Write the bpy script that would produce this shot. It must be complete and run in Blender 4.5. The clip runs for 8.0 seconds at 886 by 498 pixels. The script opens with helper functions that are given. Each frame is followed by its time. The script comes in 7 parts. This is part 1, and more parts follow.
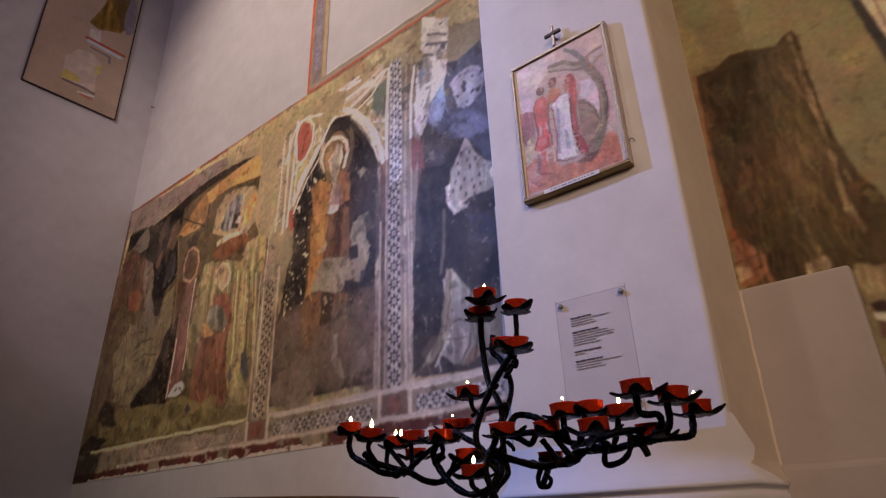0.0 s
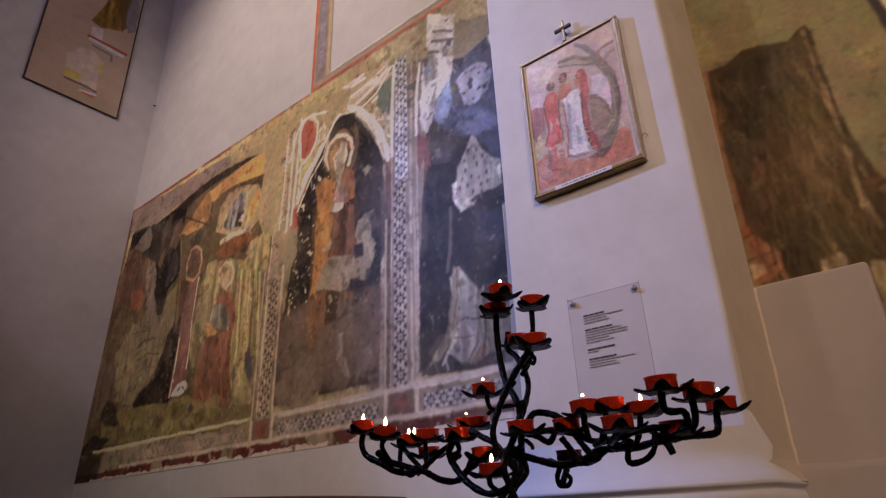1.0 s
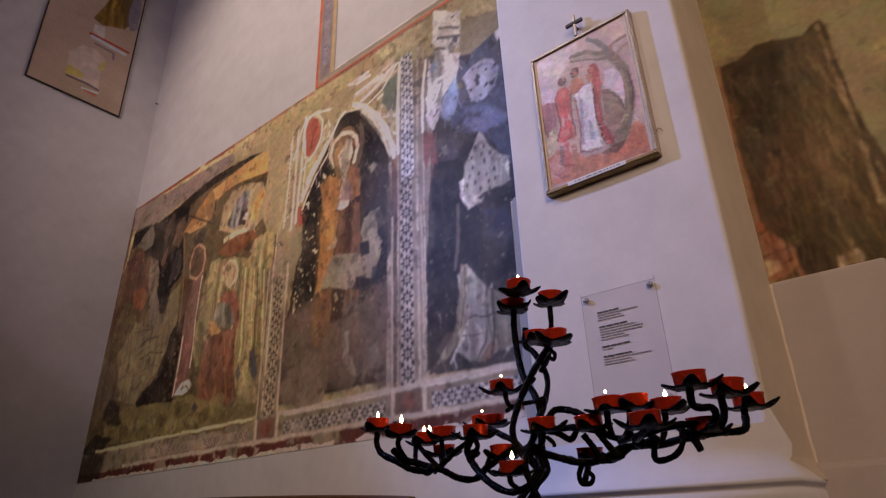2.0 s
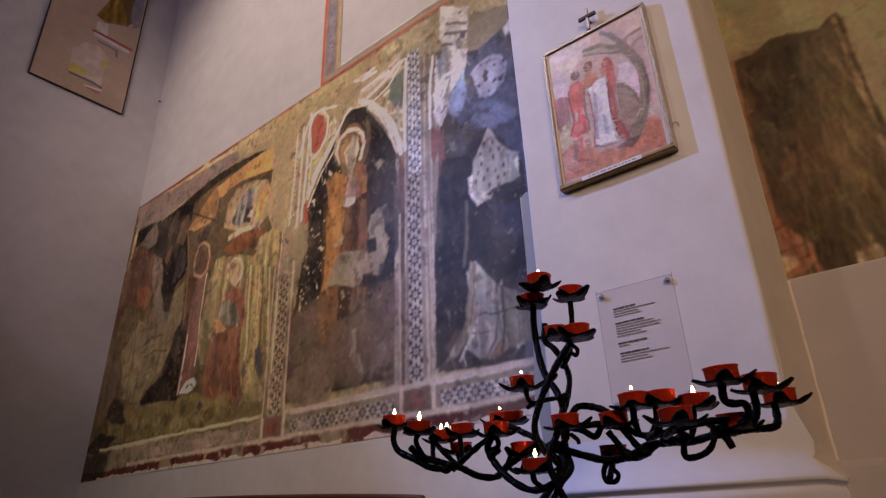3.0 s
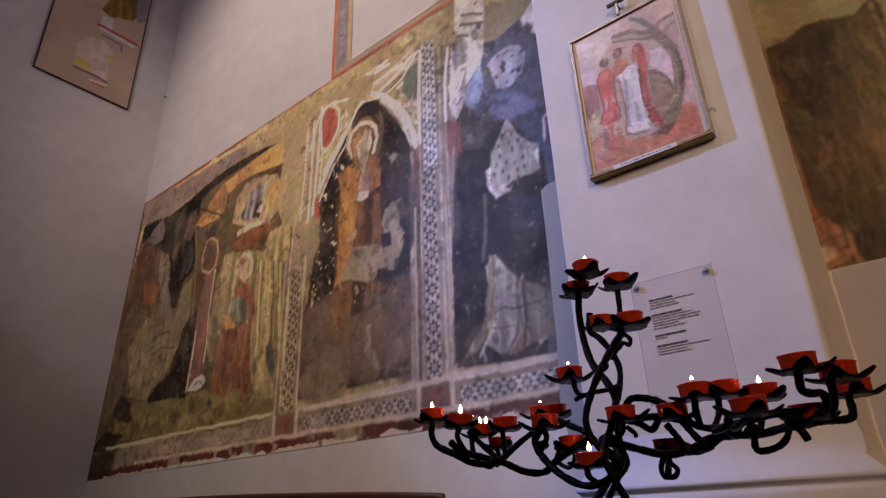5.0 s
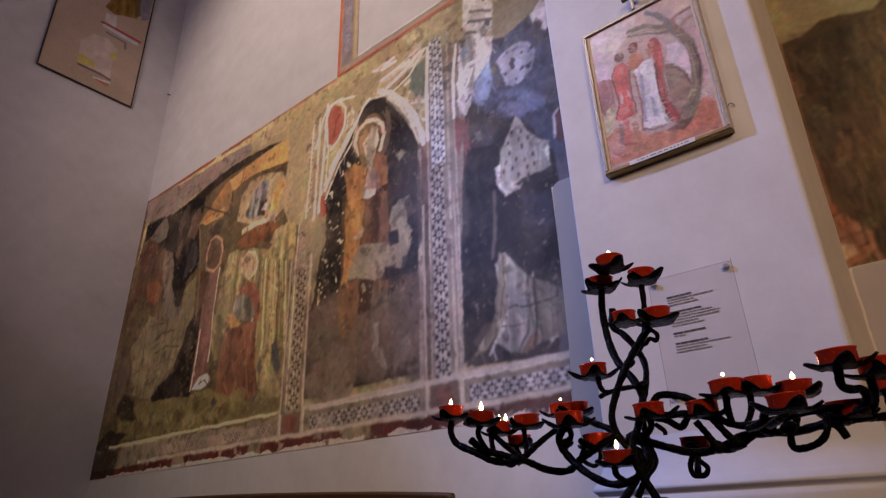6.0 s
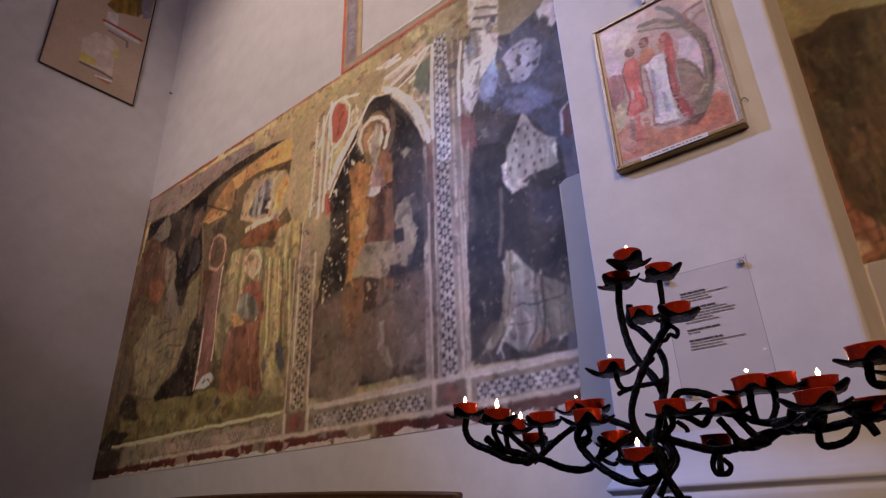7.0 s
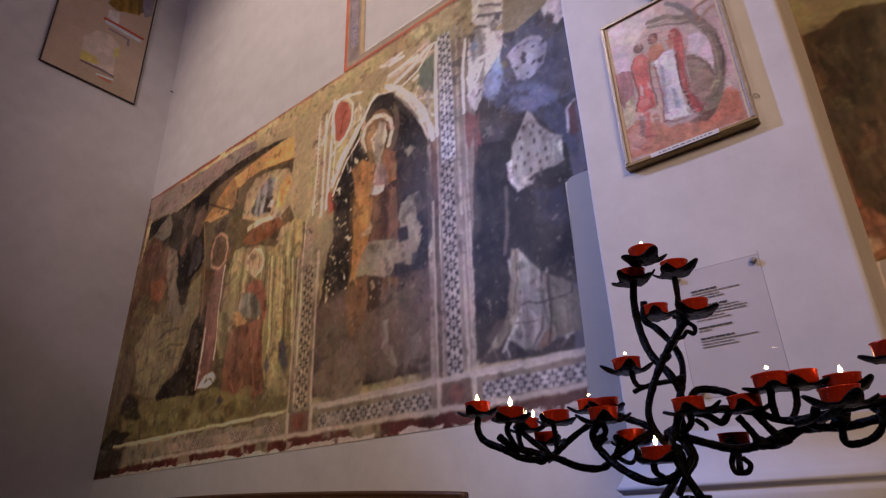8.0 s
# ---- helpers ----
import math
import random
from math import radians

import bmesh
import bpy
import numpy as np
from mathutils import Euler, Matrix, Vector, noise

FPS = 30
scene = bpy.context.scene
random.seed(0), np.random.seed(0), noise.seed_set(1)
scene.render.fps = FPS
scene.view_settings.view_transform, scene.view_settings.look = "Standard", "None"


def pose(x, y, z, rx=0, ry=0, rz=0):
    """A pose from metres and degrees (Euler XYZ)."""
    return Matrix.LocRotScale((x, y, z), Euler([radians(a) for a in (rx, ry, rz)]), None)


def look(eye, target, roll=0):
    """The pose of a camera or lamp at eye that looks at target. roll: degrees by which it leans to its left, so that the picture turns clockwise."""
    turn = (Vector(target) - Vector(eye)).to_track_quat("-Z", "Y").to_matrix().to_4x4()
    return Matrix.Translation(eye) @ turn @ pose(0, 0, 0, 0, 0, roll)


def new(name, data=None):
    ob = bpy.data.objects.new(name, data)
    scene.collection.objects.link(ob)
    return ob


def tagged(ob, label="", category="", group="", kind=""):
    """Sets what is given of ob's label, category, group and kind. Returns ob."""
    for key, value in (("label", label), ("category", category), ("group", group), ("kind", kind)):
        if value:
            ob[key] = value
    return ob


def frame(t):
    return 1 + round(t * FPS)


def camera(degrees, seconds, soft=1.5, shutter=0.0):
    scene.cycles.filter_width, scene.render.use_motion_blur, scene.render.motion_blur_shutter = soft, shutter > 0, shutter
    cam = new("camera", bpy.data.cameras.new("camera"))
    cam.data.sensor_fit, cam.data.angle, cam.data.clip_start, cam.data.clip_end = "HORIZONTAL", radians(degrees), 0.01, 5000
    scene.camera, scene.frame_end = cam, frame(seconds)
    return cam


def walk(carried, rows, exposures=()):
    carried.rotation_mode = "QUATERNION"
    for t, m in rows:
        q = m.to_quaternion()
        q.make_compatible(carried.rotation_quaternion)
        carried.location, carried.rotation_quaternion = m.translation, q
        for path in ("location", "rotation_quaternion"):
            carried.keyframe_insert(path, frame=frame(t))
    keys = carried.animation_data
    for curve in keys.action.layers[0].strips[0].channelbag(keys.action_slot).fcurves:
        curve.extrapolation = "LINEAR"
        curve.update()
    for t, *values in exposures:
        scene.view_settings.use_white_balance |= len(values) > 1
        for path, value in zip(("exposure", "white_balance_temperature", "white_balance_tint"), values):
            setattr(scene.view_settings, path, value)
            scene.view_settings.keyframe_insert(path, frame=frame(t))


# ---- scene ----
cam = camera(72.9, 8.0, soft=1.2)
PATH = [
    (0, (5.964, -2.315, 1.338), (4.832, -0.886, 2.163), -2.2),
    (0.5, (5.941, -2.315, 1.339), (4.809, -0.887, 2.163), -2.1),
    (1, (5.917, -2.317, 1.338), (4.787, -0.889, 2.163), -2.2),
    (2.5, (5.841, -2.326, 1.337), (4.712, -0.896, 2.162), -2.2),
    (3, (5.815, -2.329, 1.338), (4.684, -0.899, 2.161), -2.2),
    (3.5, (5.789, -2.331, 1.337), (4.659, -0.9, 2.16), -2.1),
    (4, (5.759, -2.334, 1.338), (4.629, -0.904, 2.16), -2.2),
    (4.5, (5.728, -2.338, 1.337), (4.598, -0.908, 2.159), -2.1),
    (5, (5.696, -2.34, 1.337), (4.567, -0.908, 2.159), -2.2),
    (6.5, (5.617, -2.348, 1.335), (4.489, -0.916, 2.16), -2.0),
    (7, (5.599, -2.349, 1.336), (4.471, -0.917, 2.159), -2.1),
    (7.5, (5.583, -2.351, 1.336), (4.456, -0.918, 2.159), -2.1),
    (8, (5.564, -2.352, 1.336), (4.438, -0.919, 2.159), -2.1),
]
walk(cam, [(t, look(e, g, r)) for t, e, g, r in PATH])


# ---- light ----
world = bpy.data.worlds.new("world")
scene.world = world
world.use_nodes = True
_bg = world.node_tree.nodes["Background"]
_sky = world.node_tree.nodes.new("ShaderNodeTexSky")
_sky.sky_type, _sky.sun_disc = "NISHITA", False
_sky.sun_elevation, _sky.sun_rotation = radians(25), radians(250)
world.node_tree.links.new(_sky.outputs[0], _bg.inputs[0])
_bg.inputs[1].default_value = 0.08


# a cool floodlight high over the aisle, a warm spotlight on the fresco and the nave's warm lamp
def spot_lamp(name, eye, target, power, colour, cone, blend, size):
    data = bpy.data.lights.new(name, "SPOT")
    data.energy, data.color, data.shadow_soft_size, data.spot_size, data.spot_blend = power, colour, size, radians(cone), blend
    ob = new(name, data)
    ob.matrix_world = look(eye, target)
    return ob


spot_lamp("cool_floodlight", (1.2, -2.9, 5.0), (5.2, -0.5, 2.35), 790, (0.29, 0.41, 1.0), 47, 1.0, 0.10)
spot_lamp("fresco_spotlight", (3.4, -4.6, 7.2), (2.95, 0.0, 4.95), 730, (1.0, 0.79, 0.67), 77, 0.8, 0.12)
# added unseen fill for the corner; its cone edge shapes the west wall's shade
spot_lamp("corner_fill", (3.8, -8.2, 6.5), (1.2, 0.0, 5.5), 275, (0.92, 0.71, 0.92), 40, 0.16, 0.10)
spot_lamp("nave_lamp", (8.3, -5.0, 4.4), (5.65, -0.2, 2.4), 700, (1.0, 0.705, 0.52), 48, 1.0, 1.2)


# ---- materials ----
def material(name, colour=(0.5, 0.5, 0.5), rough=0.8, metal=0.0, grain=30.0, grain_amount=0.15, stain=1.5, stain_amount=0.2,
             stain_colour=None, bump=0.15, attribute="", spec=0.5, rough_vary=0.1, bump_scale=None):
    m = bpy.data.materials.new(name)
    m.use_nodes = True
    nt = m.node_tree
    n, l = nt.nodes, nt.links
    bsdf = n["Principled BSDF"]
    geo = n.new("ShaderNodeTexCoord")
    def nz(scale, detail=6.0, rough_n=0.6):
        t = n.new("ShaderNodeTexNoise")
        t.inputs["Scale"].default_value, t.inputs["Detail"].default_value, t.inputs["Roughness"].default_value = scale, detail, rough_n
        l.new(geo.outputs["Object"], t.inputs["Vector"])
        return t
    big, fine = nz(stain), nz(grain, 8.0, 0.7)
    def ramp(src, a, b, lo, hi):
        r = n.new("ShaderNodeMapRange")
        r.inputs[1].default_value, r.inputs[2].default_value, r.inputs[3].default_value, r.inputs[4].default_value = a, b, lo, hi
        l.new(src, r.inputs[0])
        return r.outputs[0]
    if attribute:
        base = n.new("ShaderNodeAttribute")
        base.attribute_name = attribute
        base_out = base.outputs["Color"]
    else:
        base = n.new("ShaderNodeRGB")
        base.outputs[0].default_value = (*colour, 1)
        base_out = base.outputs[0]
    mix = n.new("ShaderNodeMix")
    mix.data_type = "RGBA"
    l.new(ramp(big.outputs["Fac"], 0.42, 0.72, 0.0, stain_amount), mix.inputs["Factor"])
    l.new(base_out, mix.inputs["A"])
    sc = stain_colour or tuple(c * 0.55 for c in colour)
    mix.inputs["B"].default_value = (*sc, 1)
    mul = n.new("ShaderNodeMix")
    mul.data_type, mul.blend_type = "RGBA", "MULTIPLY"
    mul.inputs["Factor"].default_value = 1.0
    l.new(mix.outputs["Result"], mul.inputs["A"])
    l.new(ramp(fine.outputs["Fac"], 0.3, 0.7, 1 - grain_amount, 1 + grain_amount * 0.6), mul.inputs["B"])
    l.new(mul.outputs["Result"], bsdf.inputs["Base Color"])
    l.new(ramp(fine.outputs["Fac"], 0.3, 0.7, rough - rough_vary, min(1.0, rough + rough_vary)), bsdf.inputs["Roughness"])
    bsdf.inputs["Metallic"].default_value = metal
    bsdf.inputs["Specular IOR Level"].default_value = spec
    bn = nz(bump_scale or grain * 0.7, 8.0, 0.65)
    bp = n.new("ShaderNodeBump")
    bp.inputs["Strength"].default_value, bp.inputs["Distance"].default_value = bump, 0.01
    l.new(bn.outputs["Fac"], bp.inputs["Height"])
    l.new(bp.outputs["Normal"], bsdf.inputs["Normal"])
    return m


MAT_PLASTER = material("white_plaster", (0.70, 0.67, 0.68), 0.85, grain=4.5, grain_amount=0.10, stain=1.1, stain_amount=0.40, stain_colour=(0.52, 0.48, 0.48), bump=0.28, bump_scale=4)
MAT_PLASTER_WARM = material("cream_plaster", (0.47, 0.41, 0.38), 0.85, grain=9, grain_amount=0.07, stain=1.6, stain_amount=0.25, stain_colour=(0.34, 0.285, 0.235), bump=0.15, bump_scale=6)
# the pier's plaster with the warm lamp's tint put into its colour
MAT_REVEAL = material("warm_tinted_plaster", (0.68, 0.58, 0.47), 0.85, grain=9, grain_amount=0.08, stain=1.6, stain_amount=0.3, stain_colour=(0.48, 0.38, 0.28), bump=0.2, bump_scale=6)
MAT_CEMENT = material("grey_cement", (0.34, 0.335, 0.35), 0.85, grain=9, grain_amount=0.06, stain=1.8, stain_amount=0.3, stain_colour=(0.27, 0.26, 0.27), bump=0.12, bump_scale=8)
MAT_FLOOR = material("stone_floor", (0.13, 0.11, 0.095), 0.5, grain=12, stain=2.0, bump=0.1)
# out-of-view walls and ceiling: colours set dark to hold back bounced light
MAT_FAR = material("low_bounce_plaster", (0.30, 0.27, 0.24), 0.9, grain=6, stain=0.7)
MAT_CEILING = material("low_bounce_ceiling", (0.26, 0.22, 0.18), 0.9, grain=6, stain=0.7)
MAT_FRESCO = material("fresco_paint", (0.3, 0.3, 0.3), 0.55, grain=45, grain_amount=0.10, stain=3.5, stain_amount=0.12, stain_colour=(0.25, 0.22, 0.19), bump=0.12, attribute="paint", bump_scale=25, rough_vary=0.12, spec=0.16)
MAT_OIL = material("oil_paint", (0.3, 0.3, 0.3), 0.38, grain=70, grain_amount=0.08, stain=14, stain_amount=0.08, stain_colour=(0.35, 0.22, 0.2), bump=0.25, attribute="paint", bump_scale=60)
MAT_IRON = material("black_wrought_iron", (0.0018, 0.0016, 0.0018), 0.30, 0.0, spec=0.07, grain=60, grain_amount=0.4, stain=25, stain_amount=0.3, stain_colour=(0.010, 0.005, 0.003), bump=0.45, bump_scale=90)
MAT_RED = material("red_cup_foil", (0.80, 0.052, 0.015), 0.22, 0.32, grain=80, grain_amount=0.2, stain=40, stain_amount=0.2, bump=0.15)
MAT_WAX = material("candle_wax", (0.62, 0.16, 0.06), 0.45, grain=50, stain=30, bump=0.05)
MAT_WICK = material("black_wick", (0.01, 0.01, 0.01), 0.9)
MAT_WOOD = material("dark_wood", (0.10, 0.045, 0.018), 0.45, grain=40, grain_amount=0.35, stain=6, stain_amount=0.4, bump=0.25)
MAT_GILT = material("aged_gilt_wood", (0.36, 0.25, 0.11), 0.42, 0.25, grain=60, grain_amount=0.3, stain=12, stain_amount=0.4, stain_colour=(0.12, 0.07, 0.03), bump=0.3)
MAT_SILVER = material("silvered_edge", (0.42, 0.36, 0.33), 0.4, 0.35, grain=60, grain_amount=0.25, stain=14, stain_amount=0.3, bump=0.2)
MAT_CREAM = material("cream_slip", (0.66, 0.52, 0.38), 0.6, grain=60, stain=20)
MAT_LABEL = material("paper_label", (0.72, 0.70, 0.72), 0.5, grain=60, grain_amount=0.05, stain=20, stain_amount=0.1)
MAT_INK = material("black_ink", (0.08, 0.075, 0.08), 0.6)
MAT_PRINT = material("grey_print", (0.24, 0.225, 0.24), 0.6)
MAT_EDGE = material("acrylic_edge", (0.26, 0.23, 0.24), 0.45)
MAT_STEEL = material("steel_cap", (0.30, 0.29, 0.30), 0.45, 0.6, grain=80, bump=0.05)
MAT_FRAME_DARK = material("dark_edging", (0.05, 0.034, 0.030), 0.6)

MAT_FLAME = bpy.data.materials.new("candle_flame")
MAT_FLAME.use_nodes = True
_e = MAT_FLAME.node_tree.nodes["Principled BSDF"]
_e.inputs["Base Color"].default_value = (1.0, 0.7, 0.3, 1)
_e.inputs["Emission Color"].default_value = (1.0, 0.62, 0.25, 1)
_e.inputs["Emission Strength"].default_value = 32.0

MAT_ACRYLIC = bpy.data.materials.new("clear_acrylic")
MAT_ACRYLIC.use_nodes = True
_nt = MAT_ACRYLIC.node_tree
_nt.nodes.remove(_nt.nodes["Principled BSDF"])
_clear, _gloss, _mixs = (_nt.nodes.new(k) for k in ("ShaderNodeBsdfTransparent", "ShaderNodeBsdfGlossy", "ShaderNodeMixShader"))
_clear.inputs[0].default_value = (0.965, 0.955, 0.96, 1)
_gloss.inputs["Roughness"].default_value = 0.04
_mixs.inputs[0].default_value = 0.035
_nt.links.new(_clear.outputs[0], _mixs.inputs[1])
_nt.links.new(_gloss.outputs[0], _mixs.inputs[2])
_nt.links.new(_mixs.outputs[0], _nt.nodes["Material Output"].inputs[0])


# ---- mesh helpers ----
def part(name, bm, mat, parent=None, label="", smooth=False):
    me = bpy.data.meshes.new(name)
    bm.to_mesh(me)
    bm.free()
    me.materials.append(mat)
    if smooth:
        me.polygons.foreach_set("use_smooth", [True] * len(me.polygons))
    ob = new(name, me)
    if parent:
        ob.parent = parent
    if label:
        ob["label"] = label
    return ob


def box_bm(x0, x1, y0, y1, z0, z1, bevel=0.0, seg=2, bm=None):
    bm = bm or bmesh.new()
    made = bmesh.ops.create_cube(bm, size=1)
    for v in made["verts"]:
        v.co = Vector((x0 + (v.co.x + 0.5) * (x1 - x0), y0 + (v.co.y + 0.5) * (y1 - y0), z0 + (v.co.z + 0.5) * (z1 - z0)))
    if bevel:
        edges = list({e for v in made["verts"] for e in v.link_edges})
        bmesh.ops.bevel(bm, geom=edges, offset=bevel, segments=seg, affect="EDGES", profile=0.5)
    return bm


def prism_bm(outline, y0, y1):
    """Extrudes an outline of (x, z) from y0 to y1."""
    bm = bmesh.new()
    face = bm.faces.new([bm.verts.new((x, y0, z)) for x, z in outline])
    ext = bmesh.ops.extrude_face_region(bm, geom=[face])
    for v in ext["geom"]:
        if isinstance(v, bmesh.types.BMVert):
            v.co.y = y1
    bmesh.ops.recalc_face_normals(bm, faces=bm.faces)
    return bm


def smooth_path(points, per=6):
    """Catmull-Rom through the points."""
    p = [Vector(q) for q in points]
    p = [p[0] * 2 - p[1]] + p + [p[-1] * 2 - p[-2]]
    out = []
    for i in range(1, len(p) - 2):
        a, b, c, d = p[i - 1], p[i], p[i + 1], p[i + 2]
        for k in range(per):
            s = k / per
            out.append(0.5 * ((2 * b) + (c - a) * s + (2 * a - 5 * b + 4 * c - d) * s * s + (3 * b - a - 3 * c + d) * s ** 3))
    out.append(p[-2])
    return out


def tube_bm(points, r0, r1=None, sides=8, per=6, knobbly=0.0, seed=1, bm=None):
    """A forged rod along a smooth path, with a slightly uneven section."""
    rnd = random.Random(seed)
    bm = bm or bmesh.new()
    path = smooth_path(points, per)
    r1 = r0 if r1 is None else r1
    rings, up = [], Vector((0.3, 0.2, 1)).normalized()
    for i, c in enumerate(path):
        d = (path[min(i + 1, len(path) - 1)] - path[max(i - 1, 0)]).normalized()
        side = d.cross(up)
        if side.length < 1e-3:
            side = d.cross(Vector((1, 0, 0)))
        side.normalize()
        up = side.cross(d).normalized()
        r = r0 + (r1 - r0) * i / (len(path) - 1)
        r *= 1 + knobbly * rnd.uniform(-1, 1)
        rings.append([bm.verts.new(c + side * (math.cos(a) * r) + up * (math.sin(a) * r * 0.92)) for a in [2 * math.pi * k / sides for k in range(sides)]])
    for a, b in zip(rings, rings[1:]):
        for k in range(sides):
            bm.faces.new((a[k], a[(k + 1) % sides], b[(k + 1) % sides], b[k]))
    bm.faces.new(rings[0])
    bm.faces.new(list(reversed(rings[-1])))
    bmesh.ops.recalc_face_normals(bm, faces=bm.faces)
    return bm


def lathe_bm(profile, sides=24, bm=None):
    """Turns (radius, z) pairs round the z axis."""
    bm = bm or bmesh.new()
    rings = []
    for r, z in profile:
        if r < 1e-6:
            rings.append([bm.verts.new((0, 0, z))])
        else:
            rings.append([bm.verts.new((r * math.cos(2 * math.pi * k / sides), r * math.sin(2 * math.pi * k / sides), z)) for k in range(sides)])
    for a, b in zip(rings, rings[1:]):
        for k in range(sides):
            j = (k + 1) % sides
            q = [a[k % len(a)], a[j % len(a)], b[j % len(b)], b[k % len(b)]]
            q = [v for i, v in enumerate(q) if v not in q[:i]]
            if len(q) > 2:
                bm.faces.new(q)
    bmesh.ops.recalc_face_normals(bm, faces=bm.faces)
    return bm


def move_bm(bm, m):
    bm.transform(m)
    return bm


# ---- painted surfaces: flat pictures laid out in metres ----
def lattice(U, V, scale, seed):
    """Smooth value noise in 0..1 over arrays of metres; scale: cells per metre (one number or two)."""
    su, sv = scale if isinstance(scale, tuple) else (scale, scale)
    g = np.random.RandomState(seed).rand(128, 128)
    if su == sv:  # turn each layer, so that its cells never line up
        ca, sa = math.cos(seed * 1.7), math.sin(seed * 1.7)
        U, V = U * ca + V * sa, V * ca - U * sa
    a, b = U * su + 31.7, V * sv + 17.3
    i, j = np.floor(a).astype(int), np.floor(b).astype(int)
    fa, fb = a - i, b - j
    fa, fb = fa * fa * (3 - 2 * fa), fb * fb * (3 - 2 * fb)
    i0, j0, i1, j1 = i % 128, j % 128, (i + 1) % 128, (j + 1) % 128
    return (g[j0, i0] * (1 - fa) + g[j0, i1] * fa) * (1 - fb) + (g[j1, i0] * (1 - fa) + g[j1, i1] * fa) * fb


def fbm(U, V, scale, seed, octaves=4):
    su, sv = scale if isinstance(scale, tuple) else (scale, scale)
    out, amp, total = 0, 1.0, 0.0
    for k in range(octaves):
        out = out + amp * lattice(U, V, (su * 2 ** k, sv * 2 ** k), seed + k)
        total, amp = total + amp, amp * 0.55
    return out / total


def step_up(x, a, b):
    t = np.clip((x - a) / (b - a), 0, 1)
    return t * t * (3 - 2 * t)


class Canvas:
    """A painted sheet: a grid of paint samples on a flat piece of wall, u along it and v up, in metres."""

    def __init__(self, u0, u1, v0, v1, step, gain, base, k=1.0):
        self.nu, self.nv = int(round((u1 - u0) / step)) + 1, int(round((v1 - v0) / step)) + 1
        self.u0, self.v0, self.su, self.sv = u0, v0, (u1 - u0) / (self.nu - 1), (v1 - v0) / (self.nv - 1)
        self.U, self.V = np.meshgrid(u0 + self.su * np.arange(self.nu), v0 + self.sv * np.arange(self.nv))
        self.gain, self.k = gain, k
        self.C = np.ones((self.nv, self.nu, 3)) * self.tone(base)
        self.DU = (fbm(self.U, self.V, 9 * k, 5, 5) - 0.5) * 2
        self.DV = (fbm(self.U, self.V, 9 * k, 55, 5) - 0.5) * 2
        self.count = 0

    def tone(self, rgb):
        c = np.array(rgb) / 255.0
        return np.clip(np.where(c < 0.04045, c / 12.92, ((c + 0.055) / 1.055) ** 2.4) * self.gain, 0, 0.85)

    def window(self, pts, pad):
        us, vs = [p[0] for p in pts], [p[1] for p in pts]
        i0, i1 = int((min(us) - pad - self.u0) / self.su), int((max(us) + pad - self.u0) / self.su) + 2
        j0, j1 = int((min(vs) - pad - self.v0) / self.sv), int((max(vs) + pad - self.v0) / self.sv) + 2
        return slice(max(0, j0), max(0, min(self.nv, j1))), slice(max(0, i0), max(0, min(self.nu, i1)))

    def lay(self, w, mask, colour, alpha, tex, folds, lean):
        self.count += 1
        U, V = self.U[w], self.V[w]
        shade = 1 + tex * (fbm(U, V, 14 * self.k, self.count * 3, 4) - 0.5) * 2
        if folds:
            wave = fbm(U + lean * V + 0.3 * self.DU[w] * 0.1, V, (22 * self.k, 2.2 * self.k), self.count * 7 + 1, 3)
            shade = shade * (1 + folds * (wave - 0.5) * 4)
        col = self.tone(colour) * np.clip(shade, 0.15, 2.2)[..., None]
        m = (mask * alpha)[..., None]
        self.C[w] = self.C[w] * (1 - m) + col * m

    def edge_distance(self, U, V, pts, closed):
        d = np.full(U.shape, 1e9)
        inside = np.zeros(U.shape, bool)
        n = len(pts)
        for k in range(n if closed else n - 1):
            (ax, ay), (bx, by) = pts[k], pts[(k + 1) % n]
            ex, ey = bx - ax, by - ay
            t = np.clip(((U - ax) * ex + (V - ay) * ey) / (ex * ex + ey * ey + 1e-12), 0, 1)
            d = np.minimum(d, np.hypot(U - ax - t * ex, V - ay - t * ey))
            if closed and ay != by:
                inside ^= ((ay > V) != (by > V)) & (U < ex * (V - ay) / (by - ay) + ax)
        return d, inside

    def poly(self, pts, colour, alpha=1.0, soft=0.0, rag=0.02, tex=0.3, folds=0.0, lean=0.0):
        soft = soft or 0.0075 / self.k
        w = self.window(pts, soft + rag)
        U, V = self.U[w] + rag * self.DU[w], self.V[w] + rag * self.DV[w]
        if not U.size:
            return
        d, inside = self.edge_distance(U, V, pts, True)
        self.lay(w, step_up(np.where(inside, d, -d), -soft, soft), colour, alpha, tex, folds, lean)

    def stroke(self, pts, width, colour, alpha=1.0, soft=0.004, rag=0.006, tex=0.2, worn=0.0):
        w = self.window(pts, width + soft + rag)
        U, V = self.U[w] + rag * self.DU[w], self.V[w] + rag * self.DV[w]
        if not U.size:
            return
        d, _ = self.edge_distance(U, V, pts, False)
        m = 1 - step_up(d, width / 2 - soft, width / 2 + soft)
        if worn:
            m = m * step_up(fbm(self.U[w], self.V[w], 11, self.count + 400), worn - 0.12, worn + 0.08)
        self.lay(w, m, colour, alpha, tex, 0, 0)

    def oval(self, c, ru, rv, colour, alpha=1.0, ring=0.0, soft=0.0, rag=0.008, tex=0.25, turn=0.0, folds=0.0):
        soft = soft or 0.006 / self.k
        w = self.window([(c[0] - max(ru, rv), c[1] - max(ru, rv)), (c[0] + max(ru, rv), c[1] + max(ru, rv))], soft + rag)
        U, V = self.U[w] + rag * self.DU[w] - c[0], self.V[w] + rag * self.DV[w] - c[1]
        if not U.size:
            return
